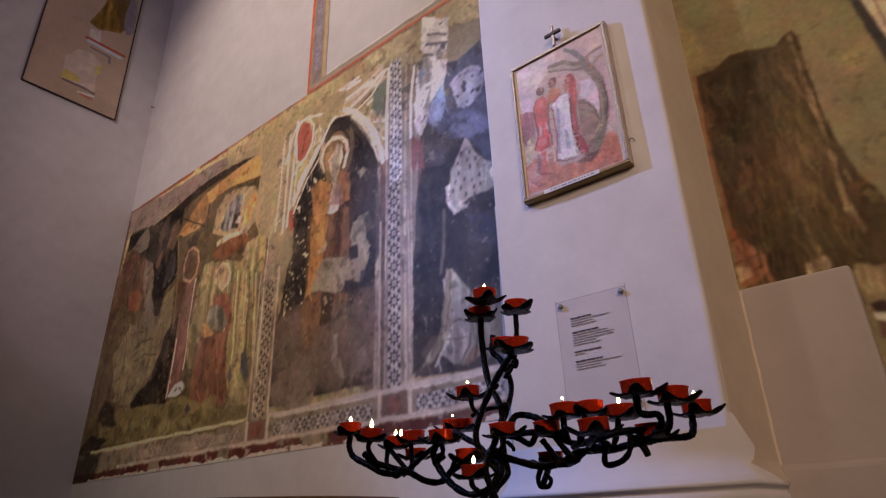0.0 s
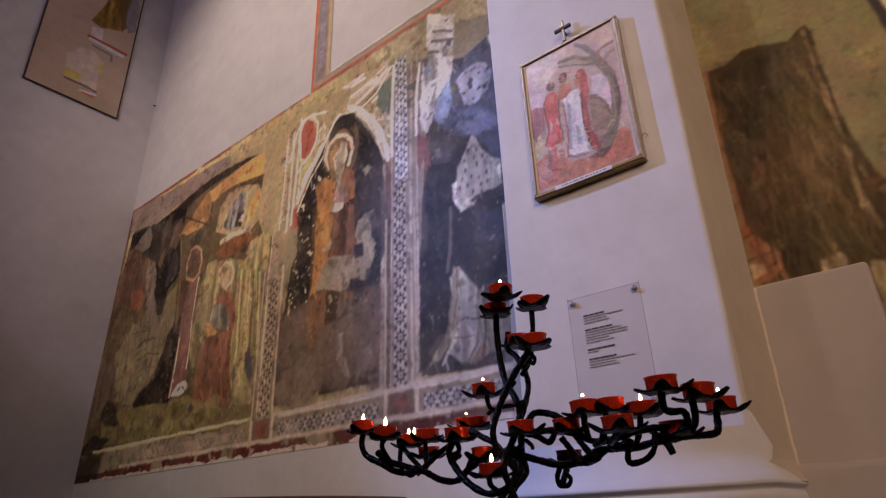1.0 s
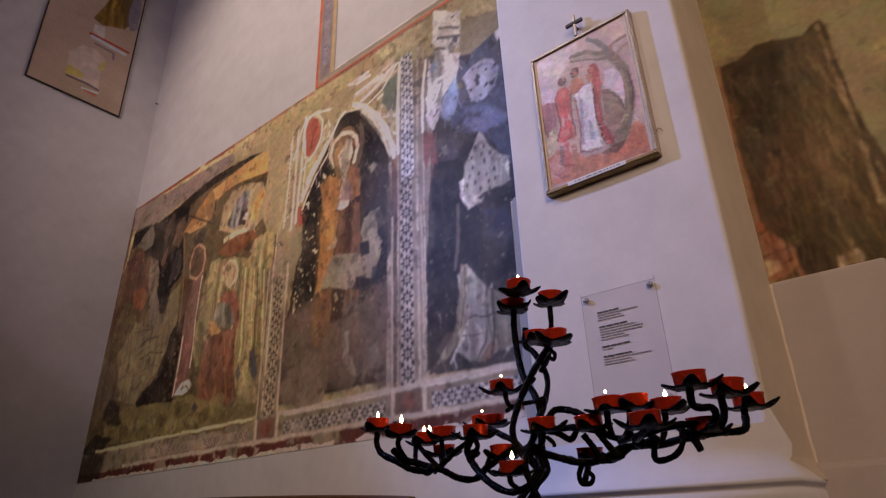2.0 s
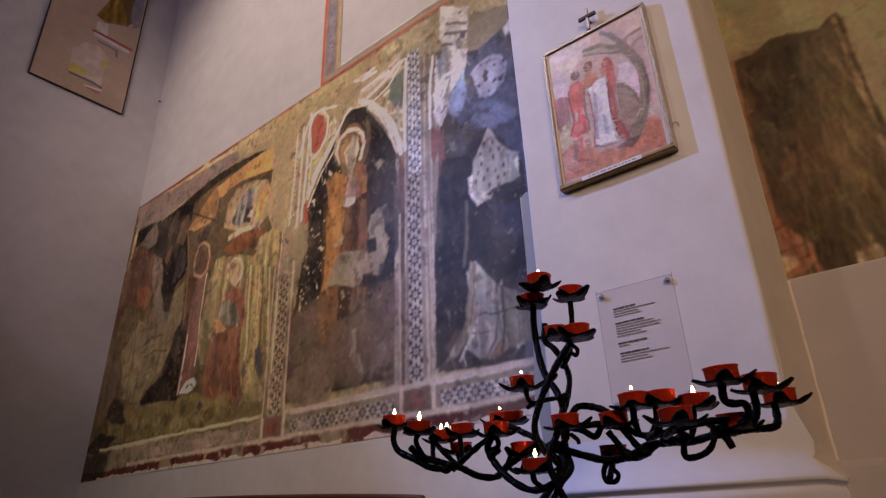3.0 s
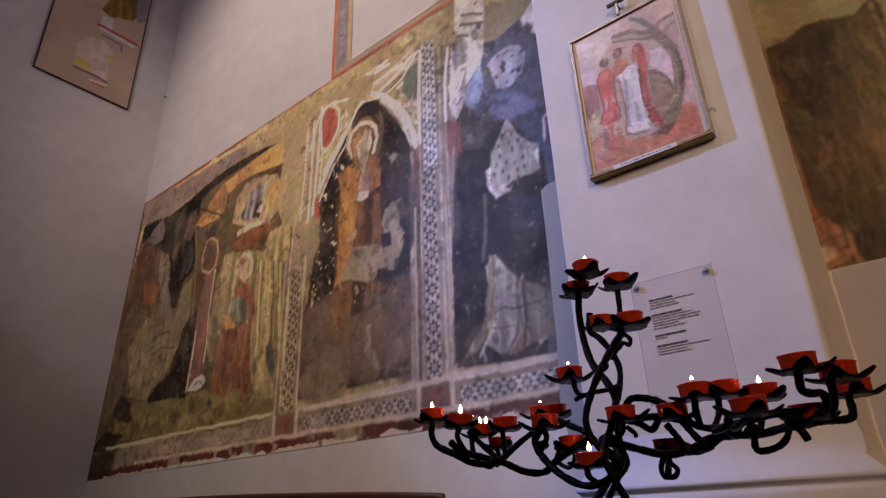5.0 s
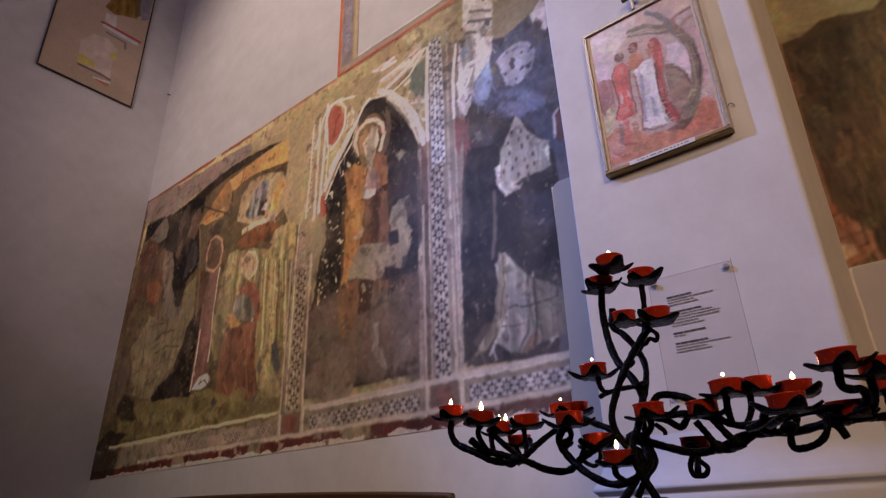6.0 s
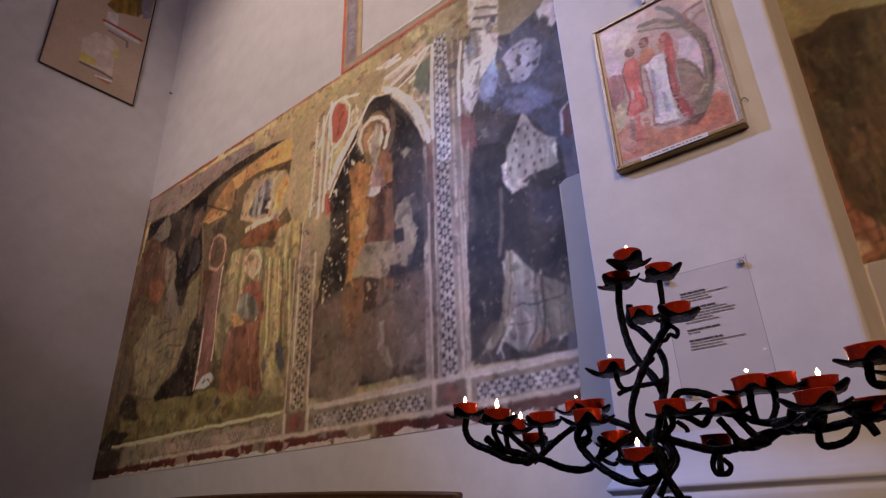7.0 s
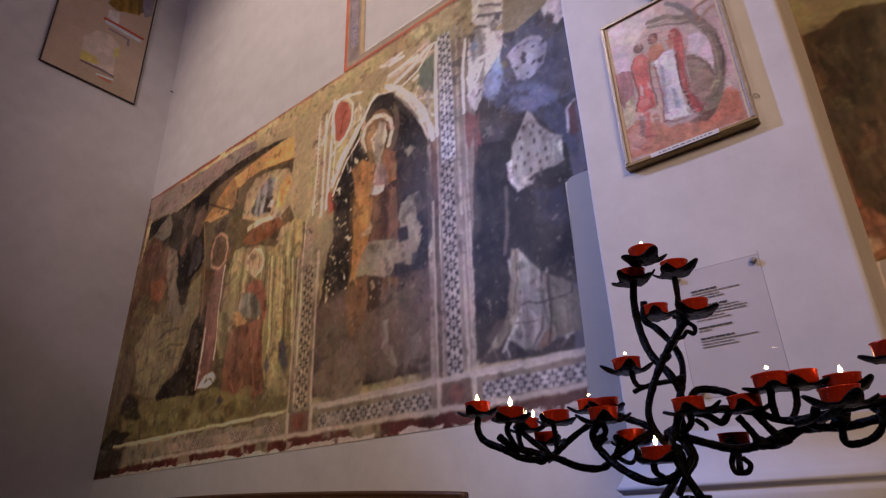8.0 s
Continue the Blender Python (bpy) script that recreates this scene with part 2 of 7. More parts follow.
        ca, sa = math.cos(turn), math.sin(turn)
        q = np.hypot((U * ca + V * sa) / ru, (V * ca - U * sa) / rv)
        r = (ru + rv) / 2
        d = (1 - q) * r if not ring else ring / 2 - abs(q - 1) * r
        self.lay(w, step_up(d, -soft, soft), colour, alpha, tex, folds, 0)

    def inlay(self, u0, u1, v0, v1, upright, dark, light, worn=0.35):
        """A band of small geometric inlay: dark eight-pointed knots and dots on a pale ground."""
        w = self.window([(u0, v0), (u1, v1)], 0)
        U, V = self.U[w] + 0.004 * self.DU[w], self.V[w] + 0.004 * self.DV[w]
        if not U.size:
            return
        wide = 0.92 * ((u1 - u0) if upright else (v1 - v0))
        a, b = ((V - v0) / wide, (U - u0) / wide - 0.5) if upright else ((U - u0) / wide, (V - v0) / wide - 0.5)
        a = (a % 1.0) - 0.5
        r = np.hypot(a, b)
        th = np.arctan2(b, a)
        star = 0.33 + 0.10 * np.cos(8 * th)
        m = step_up(star - r, -0.05, 0.05) - step_up(0.17 - r, -0.05, 0.05) + step_up(0.075 - r, -0.04, 0.04)
        corner = np.hypot(abs(a) - 0.5, abs(b) - 0.42)
        m = np.clip(m + step_up(0.17 - corner, -0.05, 0.05), 0, 1)
        m = m * (0.75 + 0.5 * fbm(U, V, 60, 93, 2)) * (1 - 0.5 * step_up(0.05 - abs(abs(a) - abs(b)), -0.03, 0.03))
        edge = step_up(0.5 - abs(b), 0, 0.06)
        self.lay(w, edge * 1.0, light, 0.7, 0.35, 0, 0)
        keep = step_up(fbm(self.U[w], self.V[w], 7, 91), worn - 0.1, worn + 0.1)
        self.lay(w, np.clip(m, 0, 1) * edge * (0.25 + 0.75 * keep), dark, 0.95, 0.35, 0, 0)

    def specks(self, pts, colour, scale=45, amount=0.72, alpha=0.85, seed=3, stretch=1.0):
        w = self.window(pts, 0)
        U, V = self.U[w], self.V[w]
        if not U.size:
            return
        d, inside = self.edge_distance(U + 0.02 * self.DU[w], V + 0.02 * self.DV[w], pts, True)
        n = lattice(U, V, (scale * stretch, scale), seed)
        self.lay(w, step_up(n, amount, amount + 0.07) * inside, colour, alpha, 0.2, 0, 0)

    def blotch(self, colour, scale, amount, alpha, seed, soft=0.05, w=(slice(None), slice(None))):
        n = fbm(self.U[w], self.V[w], scale, seed, 5)
        self.lay(w, step_up(n, amount, amount + soft), colour, alpha, 0.2, 0, 0)

    def weather(self, coarse=0.25, fine=0.2):
        s = 1 + coarse * (fbm(self.U, self.V, 5 * self.k, 201, 5) - 0.5) * 2 + fine * (fbm(self.U, self.V, 40 * self.k, 301, 3) - 0.5) * 2
        self.C *= np.clip(s, 0.3, 1.8)[..., None]

    def brush(self, n, box, long, wide, jitter=0.35, alpha=0.6, seed=1, upright=0.8):
        """Short strokes in the colours already there, lighter or darker."""
        rs = np.random.RandomState(seed)
        for _ in range(n):
            u, v = rs.uniform(box[0], box[1]), rs.uniform(box[2], box[3])
            i, j = int((u - self.u0) / self.su), int((v - self.v0) / self.sv)
            a = math.pi / 2 * upright + rs.uniform(-1, 1) * (1.2 - upright)
            d = long * rs.uniform(0.4, 1.2)
            pts = [(u, v), (u + d * 0.5 * math.cos(a) + rs.uniform(-0.1, 0.1) * d, v - d * 0.5 * math.sin(a)), (u + d * math.cos(a), v - d * math.sin(a))]
            w = self.window(pts, wide)
            U, V = self.U[w] + wide * 0.4 * self.DU[w], self.V[w] + wide * 0.4 * self.DV[w]
            if not U.size:
                continue
            dist, _in = self.edge_distance(U, V, pts, False)
            wd = wide * rs.uniform(0.4, 1.1)
            m = ((1 - step_up(dist, wd * 0.25, wd * 0.6)) * alpha * rs.uniform(0.4, 1.0))[..., None]
            col = np.clip(self.C[min(self.nv - 1, max(0, j)), min(self.nu - 1, max(0, i))] * (1 + jitter * rs.uniform(-1, 1.3)), 0, 0.85)
            self.C[w] = self.C[w] * (1 - m) + col * m

    def fade(self, k):
        grey = self.C.mean(axis=2, keepdims=True)
        self.C = grey + (self.C - grey) * k

    def contrast(self, k, pivot):
        self.C = pivot * (np.clip(self.C, 1e-4, 1) / pivot) ** k

    def soften(self, passes):
        """Lets neighbouring paint bleed together."""
        for _ in range(passes):
            p = np.pad(self.C, ((1, 1), (1, 1), (0, 0)), mode="edge")
            self.C = (2 * self.C + p[:-2, 1:-1] + p[2:, 1:-1] + p[1:-1, :-2] + p[1:-1, 2:]) / 6

    def smudge(self, amount):
        """Drags the paint about a little, so that no edge stays clean, and shifts its hue in patches."""
        k = self.k
        du = (fbm(self.U, self.V, 26 * k, 601, 4) - 0.5) * 2 * amount
        dv = (fbm(self.U, self.V, 26 * k, 701, 4) - 0.5) * 2 * amount
        i = np.clip(np.round((self.U + du - self.u0) / self.su), 0, self.nu - 1).astype(int)
        j = np.clip(np.round((self.V + dv - self.v0) / self.sv), 0, self.nv - 1).astype(int)
        self.C = self.C[j, i]
        for ch in range(3):
            self.C[..., ch] *= 1 + 0.16 * (fbm(self.U, self.V, 11 * k, 801 + 9 * ch, 4) - 0.5) * 2

    def sheet(self, name, place, mat, parent, u0=None, u1=None, v0=None, v1=None, label="", depth=0.0):
        """Makes the mesh of the part between u0..u1, v0..v1; place turns (u, v, relief) arrays into x, y, z."""
        i0 = 0 if u0 is None else int(round((u0 - self.u0) / self.su))
        i1 = self.nu - 1 if u1 is None else int(round((u1 - self.u0) / self.su))
        j0 = 0 if v0 is None else int(round((v0 - self.v0) / self.sv))
        j1 = self.nv - 1 if v1 is None else int(round((v1 - self.v0) / self.sv))
        w = (slice(j0, j1 + 1), slice(i0, i1 + 1))
        U, V = self.U[w], self.V[w]
        relief = depth * (fbm(U, V, 3, 77, 3) - 0.5)
        nv, nu = U.shape
        co = np.stack(place(U, V, relief), -1).reshape(-1, 3).astype(np.float32)
        idx = np.arange(nv * nu).reshape(nv, nu)
        quads = np.stack((idx[:-1, :-1], idx[:-1, 1:], idx[1:, 1:], idx[1:, :-1]), -1).reshape(-1, 4)
        me = bpy.data.meshes.new(name)
        me.vertices.add(len(co))
        me.vertices.foreach_set("co", co.ravel())
        me.loops.add(quads.size)
        me.loops.foreach_set("vertex_index", quads.ravel().astype(np.int32))
        me.polygons.add(len(quads))
        me.polygons.foreach_set("loop_start", np.arange(0, quads.size, 4, dtype=np.int32))
        me.update(calc_edges=True)
        att = me.attributes.new("paint", "FLOAT_COLOR", "POINT")
        rgba = np.ones((len(co), 4), np.float32)
        rgba[:, :3] = np.clip(self.C[w], 0.004, 0.85).reshape(-1, 3)
        att.data.foreach_set("color", rgba.ravel())
        me.polygons.foreach_set("use_smooth", [True] * len(me.polygons))
        me.materials.append(mat)
        ob = new(name, me)
        ob.parent = parent
        if label:
            ob["label"] = label
        return ob


# ---- the large fresco on the north wall ----
def big_fresco():
    c = Canvas(-0.13, 4.66, 1.742, 4.402, 0.0050, 1.45, (166, 150, 108))
    c.blotch((146, 128, 92), 3, 0.5, 0.7, 11, 0.2)
    c.blotch((178, 164, 124), 4, 0.55, 0.6, 12, 0.15)
    rs = np.random.RandomState(5)
    # left margin and upper band
    c.stroke([(0.006, 4.327), (0.938, 4.250), (1.671, 4.200)], 0.15, (112, 94, 90), 0.95, rag=0.012)
    c.stroke([(0.0, 4.385), (1.75, 4.385)], 0.035, (124, 50, 36), 0.9, rag=0.012, worn=0.35)
    c.stroke([(1.7, 4.392), (4.6, 4.392)], 0.028, (146, 102, 88), 0.85, rag=0.012, worn=0.32)
    c.stroke([(-0.10, 1.75), (-0.02, 4.37)], 0.10, (82, 50, 42), 0.85, rag=0.02, worn=0.3)
    # border between the scene and the arch
    c.poly([(2.43, 1.97), (2.43, 3.9), (2.46, 4.13), (2.74, 4.15), (2.74, 3.3), (2.69, 1.97)], (150, 132, 106), 0.9, rag=0.012)
    for u, wd in ((2.45, 0.03), (2.505, 0.012), (2.665, 0.025)):
        c.stroke([(u, 1.8), (u, 3.3), (u + 0.01, 4.1)], wd, (196, 178, 158), 0.95, rag=0.008, worn=0.25)
    c.inlay(2.52, 2.645, 1.99, 3.2, True, (60, 52, 50), (170, 150, 132), 0.4)
    c.inlay(2.54, 2.63, 3.35, 4.1, True, (104, 76, 62), (186, 164, 142), 0.55)
    c.poly([(2.589, 3.241), (2.787, 3.205), (2.813, 3.018), (2.722, 2.930), (2.619, 2.952)], (146, 130, 98), 1, rag=0.04)
    # arched panel
    c.poly([(2.745, 3.210), (2.783, 3.395), (2.876, 3.596), (3.018, 3.782), (3.081, 3.934), (3.233, 3.983), (3.361, 3.936), (3.529, 3.713), (3.635, 3.477), (3.706, 3.302), (3.727, 2.875), (3.694, 2.035), (2.670, 2.026), (2.669, 2.577)], (38, 32, 33), 1, rag=0.012, tex=0.45)
    c.poly([(2.652, 2.738), (2.989, 2.728), (3.720, 2.597), (3.702, 2.019), (2.660, 2.017)], (80, 66, 60), 0.9, soft=0.08, rag=0.12, tex=0.5)
    c.poly([(3.247, 2.658), (3.710, 2.703), (3.699, 2.215), (3.353, 2.156)], (84, 72, 70), 0.8, soft=0.06, rag=0.1)
    c.specks([(2.761, 3.227), (2.936, 3.585), (2.995, 3.560), (2.935, 3.145), (2.928, 2.667), (2.756, 2.557)], (170, 156, 128), 42, 0.74, 0.9, 8)
    c.specks([(3.479, 3.613), (3.669, 3.277), (3.694, 2.743), (3.527, 2.687), (3.480, 3.234)], (140, 126, 110), 36, 0.82, 0.8, 9)
    c.specks([(3.034, 3.943), (3.318, 3.921), (3.529, 3.678), (3.528, 3.215), (3.326, 3.508)], (120, 112, 100), 38, 0.82, 0.7, 10)
    for k in range(16):
        c.oval((2.86 + 0.05 * (k % 2) + 0.012 * k, 2.75 + 0.055 * k), 0.022, 0.02, (158, 134, 92), 0.85, rag=0.01)
    c.poly([(2.714, 3.221), (2.775, 3.354), (2.820, 3.228), (2.754, 3.037), (2.720, 2.643), (2.669, 2.577)], (150, 130, 98), 0.85, rag=0.02, folds=0.4)
    c.poly([(2.707, 3.438), (2.806, 3.409), (2.818, 3.250), (2.736, 3.235)], (164, 78, 52), 0.85, rag=0.02)
    # seated robe shape and halo
    c.poly([(3.029, 3.582), (3.134, 3.609), (3.221, 3.465), (3.269, 3.296), (3.369, 3.412), (3.479, 3.407), (3.499, 3.267), (3.462, 2.965), (3.339, 2.854), (3.382, 2.551), (3.051, 2.562), (2.976, 2.927), (2.950, 3.355)], (122, 88, 46), 0.97, rag=0.015, folds=0.3, tex=0.35)
    c.poly([(2.951, 3.346), (3.076, 3.307), (3.103, 2.967), (3.042, 2.713), (2.969, 2.695), (2.960, 3.013)], (168, 122, 58), 0.9, rag=0.012, folds=0.3)
    c.poly([(3.164, 3.273), (3.306, 3.240), (3.338, 2.892), (3.189, 2.901)], (84, 54, 32), 0.9, rag=0.012, folds=0.7)
    c.poly([(3.306, 3.219), (3.372, 3.215), (3.396, 2.911), (3.319, 2.898)], (130, 96, 62), 0.8, rag=0.012, folds=0.6)
    c.poly([(3.047, 2.637), (3.344, 2.596), (3.373, 2.281), (3.169, 2.156), (3.001, 2.358)], (104, 82, 58), 0.75, soft=0.05, rag=0.08, folds=0.4)
    c.oval((3.214, 3.692), 0.165, 0.235, (178, 150, 122), 1, ring=0.055)
    c.oval((3.214, 3.692), 0.135, 0.20, (120, 92, 60), 0.9)
    c.poly([(3.180, 3.730), (3.239, 3.781), (3.295, 3.736), (3.303, 3.597), (3.263, 3.513), (3.255, 3.408), (3.290, 3.267), (3.184, 3.308), (3.189, 3.479), (3.140, 3.611)], (196, 182, 164), 1, rag=0.008)
    c.poly([(3.190, 3.443), (3.286, 3.416), (3.290, 3.275), (3.229, 3.224), (3.149, 3.245), (3.183, 3.351)], (170, 140, 130), 0.9, rag=0.01, folds=0.4)
    c.poly([(3.132, 3.260), (3.270, 3.254), (3.281, 3.196), (3.166, 3.222)], (188, 176, 160), 0.9)
    # losses in the plaster
    for pts in ([(3.073, 2.929), (3.416, 2.852), (3.482, 2.765), (3.380, 2.701), (3.320, 2.645), (3.043, 2.706), (3.029, 2.770)], [(3.471, 3.110), (3.556, 3.101), (3.601, 3.023), (3.591, 2.914), (3.527, 2.824), (3.454, 2.833), (3.396, 2.911), (3.424, 3.025)], [(3.439, 3.467), (3.509, 3.453), (3.489, 3.403), (3.440, 3.416)]):
        c.poly(pts, (146, 136, 118), 1, rag=0.02, tex=0.12)
    c.poly([(2.878, 2.070), (3.073, 2.156), (3.110, 2.003), (3.047, 1.932), (2.918, 1.959)], (134, 122, 108), 0.95, rag=0.03, tex=0.1)
    c.poly([(2.653, 2.181), (2.789, 2.187), (2.815, 2.080), (2.725, 2.018)], (120, 106, 92), 0.9, rag=0.03, tex=0.1)
    c.poly([(3.237, 2.360), (3.284, 2.360), (3.317, 2.162), (3.372, 2.089), (3.318, 2.114), (3.261, 2.221)], (158, 144, 132), 0.8, rag=0.02)
    c.poly([(2.867, 2.208), (3.067, 2.275), (3.095, 2.202), (2.953, 2.092)], (128, 110, 98), 0.7, rag=0.04)
    c.poly([(3.440, 2.268), (3.548, 2.262), (3.576, 2.146), (3.484, 2.132)], (112, 100, 92), 0.7, rag=0.04)
    c.poly([(3.526, 2.078), (3.688, 2.095), (3.694, 2.000), (3.546, 1.994)], (110, 92, 88), 0.7, rag=0.03)
    c.poly([(2.588, 3.255), (2.693, 3.246), (2.799, 3.192), (2.822, 3.057), (2.750, 2.946), (2.631, 2.948), (2.593, 3.087)], (150, 134, 104), 1, rag=0.03, tex=0.1)
    # arch ribs, roundel, gable
    for pts, wd in (([(2.731, 3.438), (2.843, 3.647), (3.016, 3.831), (3.170, 4.006)], 0.03), ([(2.784, 3.382), (2.900, 3.600), (3.054, 3.756)], 0.018), ([(3.305, 4.014), (3.478, 3.839), (3.608, 3.631), (3.699, 3.419)], 0.05),
                    ([(3.339, 3.929), (3.478, 3.770), (3.597, 3.558), (3.644, 3.444)], 0.02), ([(3.205, 3.998), (3.361, 3.956)], 0.02), ([(2.773, 4.169), (2.888, 4.162), (3.037, 4.125)], 0.03),
                    ([(3.004, 4.051), (3.046, 3.937), (2.982, 3.808)], 0.015), ([(2.638, 3.857), (2.714, 4.100), (2.773, 4.169)], 0.02), ([(2.746, 3.712), (2.966, 3.878), (2.994, 4.012)], 0.018),
                    ([(3.478, 3.839), (3.724, 3.721)], 0.03), ([(3.554, 3.688), (3.730, 3.571)], 0.015), ([(3.529, 3.812), (3.590, 3.918), (3.682, 4.054)], 0.02)):
        c.stroke(pts, wd, (206, 190, 176), 0.95, rag=0.008, worn=0.2)
    c.oval((2.838, 3.974), 0.085, 0.18, (196, 172, 146), 1, turn=-0.1)
    c.oval((2.832, 3.972), 0.062, 0.15, (178, 72, 44), 1, turn=-0.1)
    c.oval((2.838, 3.974), 0.03, 0.09, (96, 50, 38), 0.7, rag=0.02)
    c.poly([(3.091, 3.963), (3.205, 3.998), (3.339, 3.948), (3.352, 3.810), (3.209, 3.862), (3.085, 3.836)], (40, 36, 40), 0.9)
    c.poly([(3.361, 3.927), (3.478, 3.811), (3.588, 3.597), (3.478, 3.693), (3.363, 3.828)], (122, 104, 100), 0.7, rag=0.012)
    for a, b in (([(3.198, 4.205), (3.422, 4.244)]), ([(3.226, 4.241), (3.378, 4.240)]), ([(3.287, 4.092), (3.644, 4.192)]), ([(3.358, 4.092), (3.684, 4.158)]), ([(3.424, 4.056), (3.723, 4.106)]), ([(3.529, 3.951), (3.707, 4.021)])):
        c.stroke([a, b], 0.026, (196, 184, 176), 0.9, rag=0.012, worn=0.3)
    c.poly([(3.561, 4.028), (3.713, 4.074), (3.716, 3.761), (3.590, 3.827)], (108, 116, 108), 0.95, rag=0.02)
    c.poly([(3.199, 4.180), (3.530, 4.240), (3.709, 4.133), (3.477, 4.027), (3.360, 4.004)], (150, 132, 122), 0.4, rag=0.03)
    c.poly([(3.648, 3.441), (3.728, 3.447), (3.741, 3.247), (3.723, 2.876), (3.654, 2.900)], (128, 84, 76), 0.8, rag=0.02)
    c.poly([(3.632, 3.293), (3.732, 3.251), (3.710, 2.032), (3.631, 2.022)], (112, 94, 88), 0.7, soft=0.03, rag=0.03)
    # border between the arch and the tall figure
    c.poly([(3.724, 4.125), (4.014, 4.042), (3.951, 2.799), (3.895, 2.001), (3.694, 2.000)], (136, 120, 116), 0.9, rag=0.012)
    for u, wd in ((3.625, 0.030), (3.695, 0.012), (3.850, 0.020), (3.90, 0.014)):
        c.stroke([(u, 1.82), (u + 0.01, 3.2), (u + 0.03, 4.2)], wd, (172, 158, 152), 0.85, rag=0.006, worn=0.32)
    c.inlay(3.715, 3.83, 1.99, 3.2, True, (48, 44, 56), (176, 164, 166), 0.25)
    c.inlay(3.73, 3.85, 3.2, 4.18, True, (62, 66, 88), (196, 192, 204), 0.3)
    # tall figure
    c.poly([(3.990, 3.576), (4.118, 3.592), (4.547, 3.326), (4.538, 2.816), (4.467, 1.980), (3.917, 2.011), (3.939, 2.803)], (56, 52, 60), 1, rag=0.015, tex=0.5)
    c.poly([(3.931, 2.410), (4.148, 2.414), (4.092, 2.134), (3.964, 2.018), (3.911, 2.027)], (84, 72, 68), 0.75, soft=0.05, rag=0.08)
    c.poly([(4.031, 3.394), (4.185, 3.397), (4.154, 2.968), (4.022, 3.020)], (92, 84, 92), 0.7, soft=0.05, rag=0.06)
    c.poly([(3.981, 3.398), (4.018, 3.460), (4.018, 3.168), (3.967, 3.115)], (132, 64, 70), 0.9, rag=0.02)
    c.poly([(4.033, 4.411), (4.257, 4.254), (4.212, 3.999), (4.079, 4.011), (4.010, 4.137)], (186, 182, 196), 1, rag=0.025, tex=0.3)
    c.poly([(3.968, 4.024), (4.146, 4.023), (4.225, 3.934), (4.148, 3.742), (4.067, 3.577), (4.002, 3.468), (3.953, 3.512)], (178, 172, 180), 1, rag=0.03, tex=0.35, folds=0.4)
    c.poly([(4.209, 3.944), (4.346, 3.914), (4.474, 3.943), (4.548, 3.920), (4.576, 3.576), (4.558, 3.266), (4.385, 3.298), (4.117, 3.451), (4.040, 3.550), (4.082, 3.694)], (70, 82, 108), 1, rag=0.02, tex=0.5)
    c.poly([(4.016, 4.087), (4.067, 4.032), (4.031, 3.852), (3.968, 3.844)], (96, 112, 150), 0.8, rag=0.02)
    c.poly([(4.519, 3.897), (4.610, 3.878), (4.544, 3.149), (4.492, 3.138), (4.493, 3.468)], (44, 50, 84), 0.8, rag=0.03)
    c.poly([(4.252, 4.187), (4.500, 4.084), (4.589, 4.021), (4.498, 3.945), (4.313, 3.909), (4.225, 3.938)], (126, 116, 96), 1, rag=0.015, tex=0.15)
    c.poly([(4.501, 3.974), (4.589, 4.021), (4.631, 3.992), (4.593, 3.725), (4.511, 3.818)], (168, 162, 178), 0.85, rag=0.03)
    c.poly([(4.233, 3.769), (4.313, 3.806), (4.412, 3.771), (4.469, 3.663), (4.452, 3.569), (4.405, 3.548), (4.383, 3.474), (4.281, 3.521), (4.274, 3.629), (4.225, 3.615)], (168, 164, 182), 0.85, rag=0.03, tex=0.3)
    c.poly([(4.283, 3.740), (4.377, 3.734), (4.424, 3.657), (4.381, 3.530), (4.313, 3.535), (4.298, 3.636)], (136, 132, 156), 0.7, rag=0.04, tex=0.4)
    c.poly([(4.167, 3.825), (4.246, 3.882), (4.340, 3.849), (4.261, 3.769), (4.199, 3.589), (4.119, 3.486), (4.040, 3.550), (4.090, 3.690)], (104, 124, 164), 0.8, rag=0.03, tex=0.4)
    c.poly([(4.235, 3.537), (4.455, 3.451), (4.498, 3.315), (4.335, 3.353), (4.188, 3.435)], (92, 108, 148), 0.7, rag=0.04, tex=0.4)
    c.oval((4.341, 3.673), 0.17, 0.2, (150, 140, 166), 0.6, ring=0.03, rag=0.04)
    for k in range(9):
        c.stroke([(4.17 + 0.03 * k, 3.98 - 0.02 * k), (4.15 + 0.033 * k, 3.66)], 0.018, (176, 172, 190) if k % 2 else (74, 80, 116), 0.45, rag=0.04)
    c.oval((4.330, 3.729), 0.16, 0.17, (110, 84, 92), 0.7, ring=0.02, rag=0.03)
    c.poly([(4.191, 3.760), (4.260, 3.753), (4.259, 3.537), (4.191, 3.593)], (170, 150, 158), 0.8, rag=0.02)
    c.specks([(4.032, 4.387), (4.247, 4.238), (4.168, 3.730), (3.988, 3.536), (3.956, 3.764)], (70, 68, 84), 38, 0.66, 0.8, 21, 0.7)
    c.specks([(4.268, 3.851), (4.464, 3.723), (4.452, 3.491), (4.309, 3.490), (4.241, 3.607)], (64, 62, 84), 40, 0.68, 0.85, 22, 0.8)
    c.specks([(4.100, 3.989), (4.597, 3.763), (4.556, 3.249), (4.050, 3.504)], (120, 134, 166), 30, 0.74, 0.6, 23)
    c.specks([(3.708, 4.086), (3.758, 4.104), (4.013, 4.020), (3.982, 3.417), (3.719, 3.459)], (70, 70, 92), 36, 0.7, 0.7, 24, 0.6)
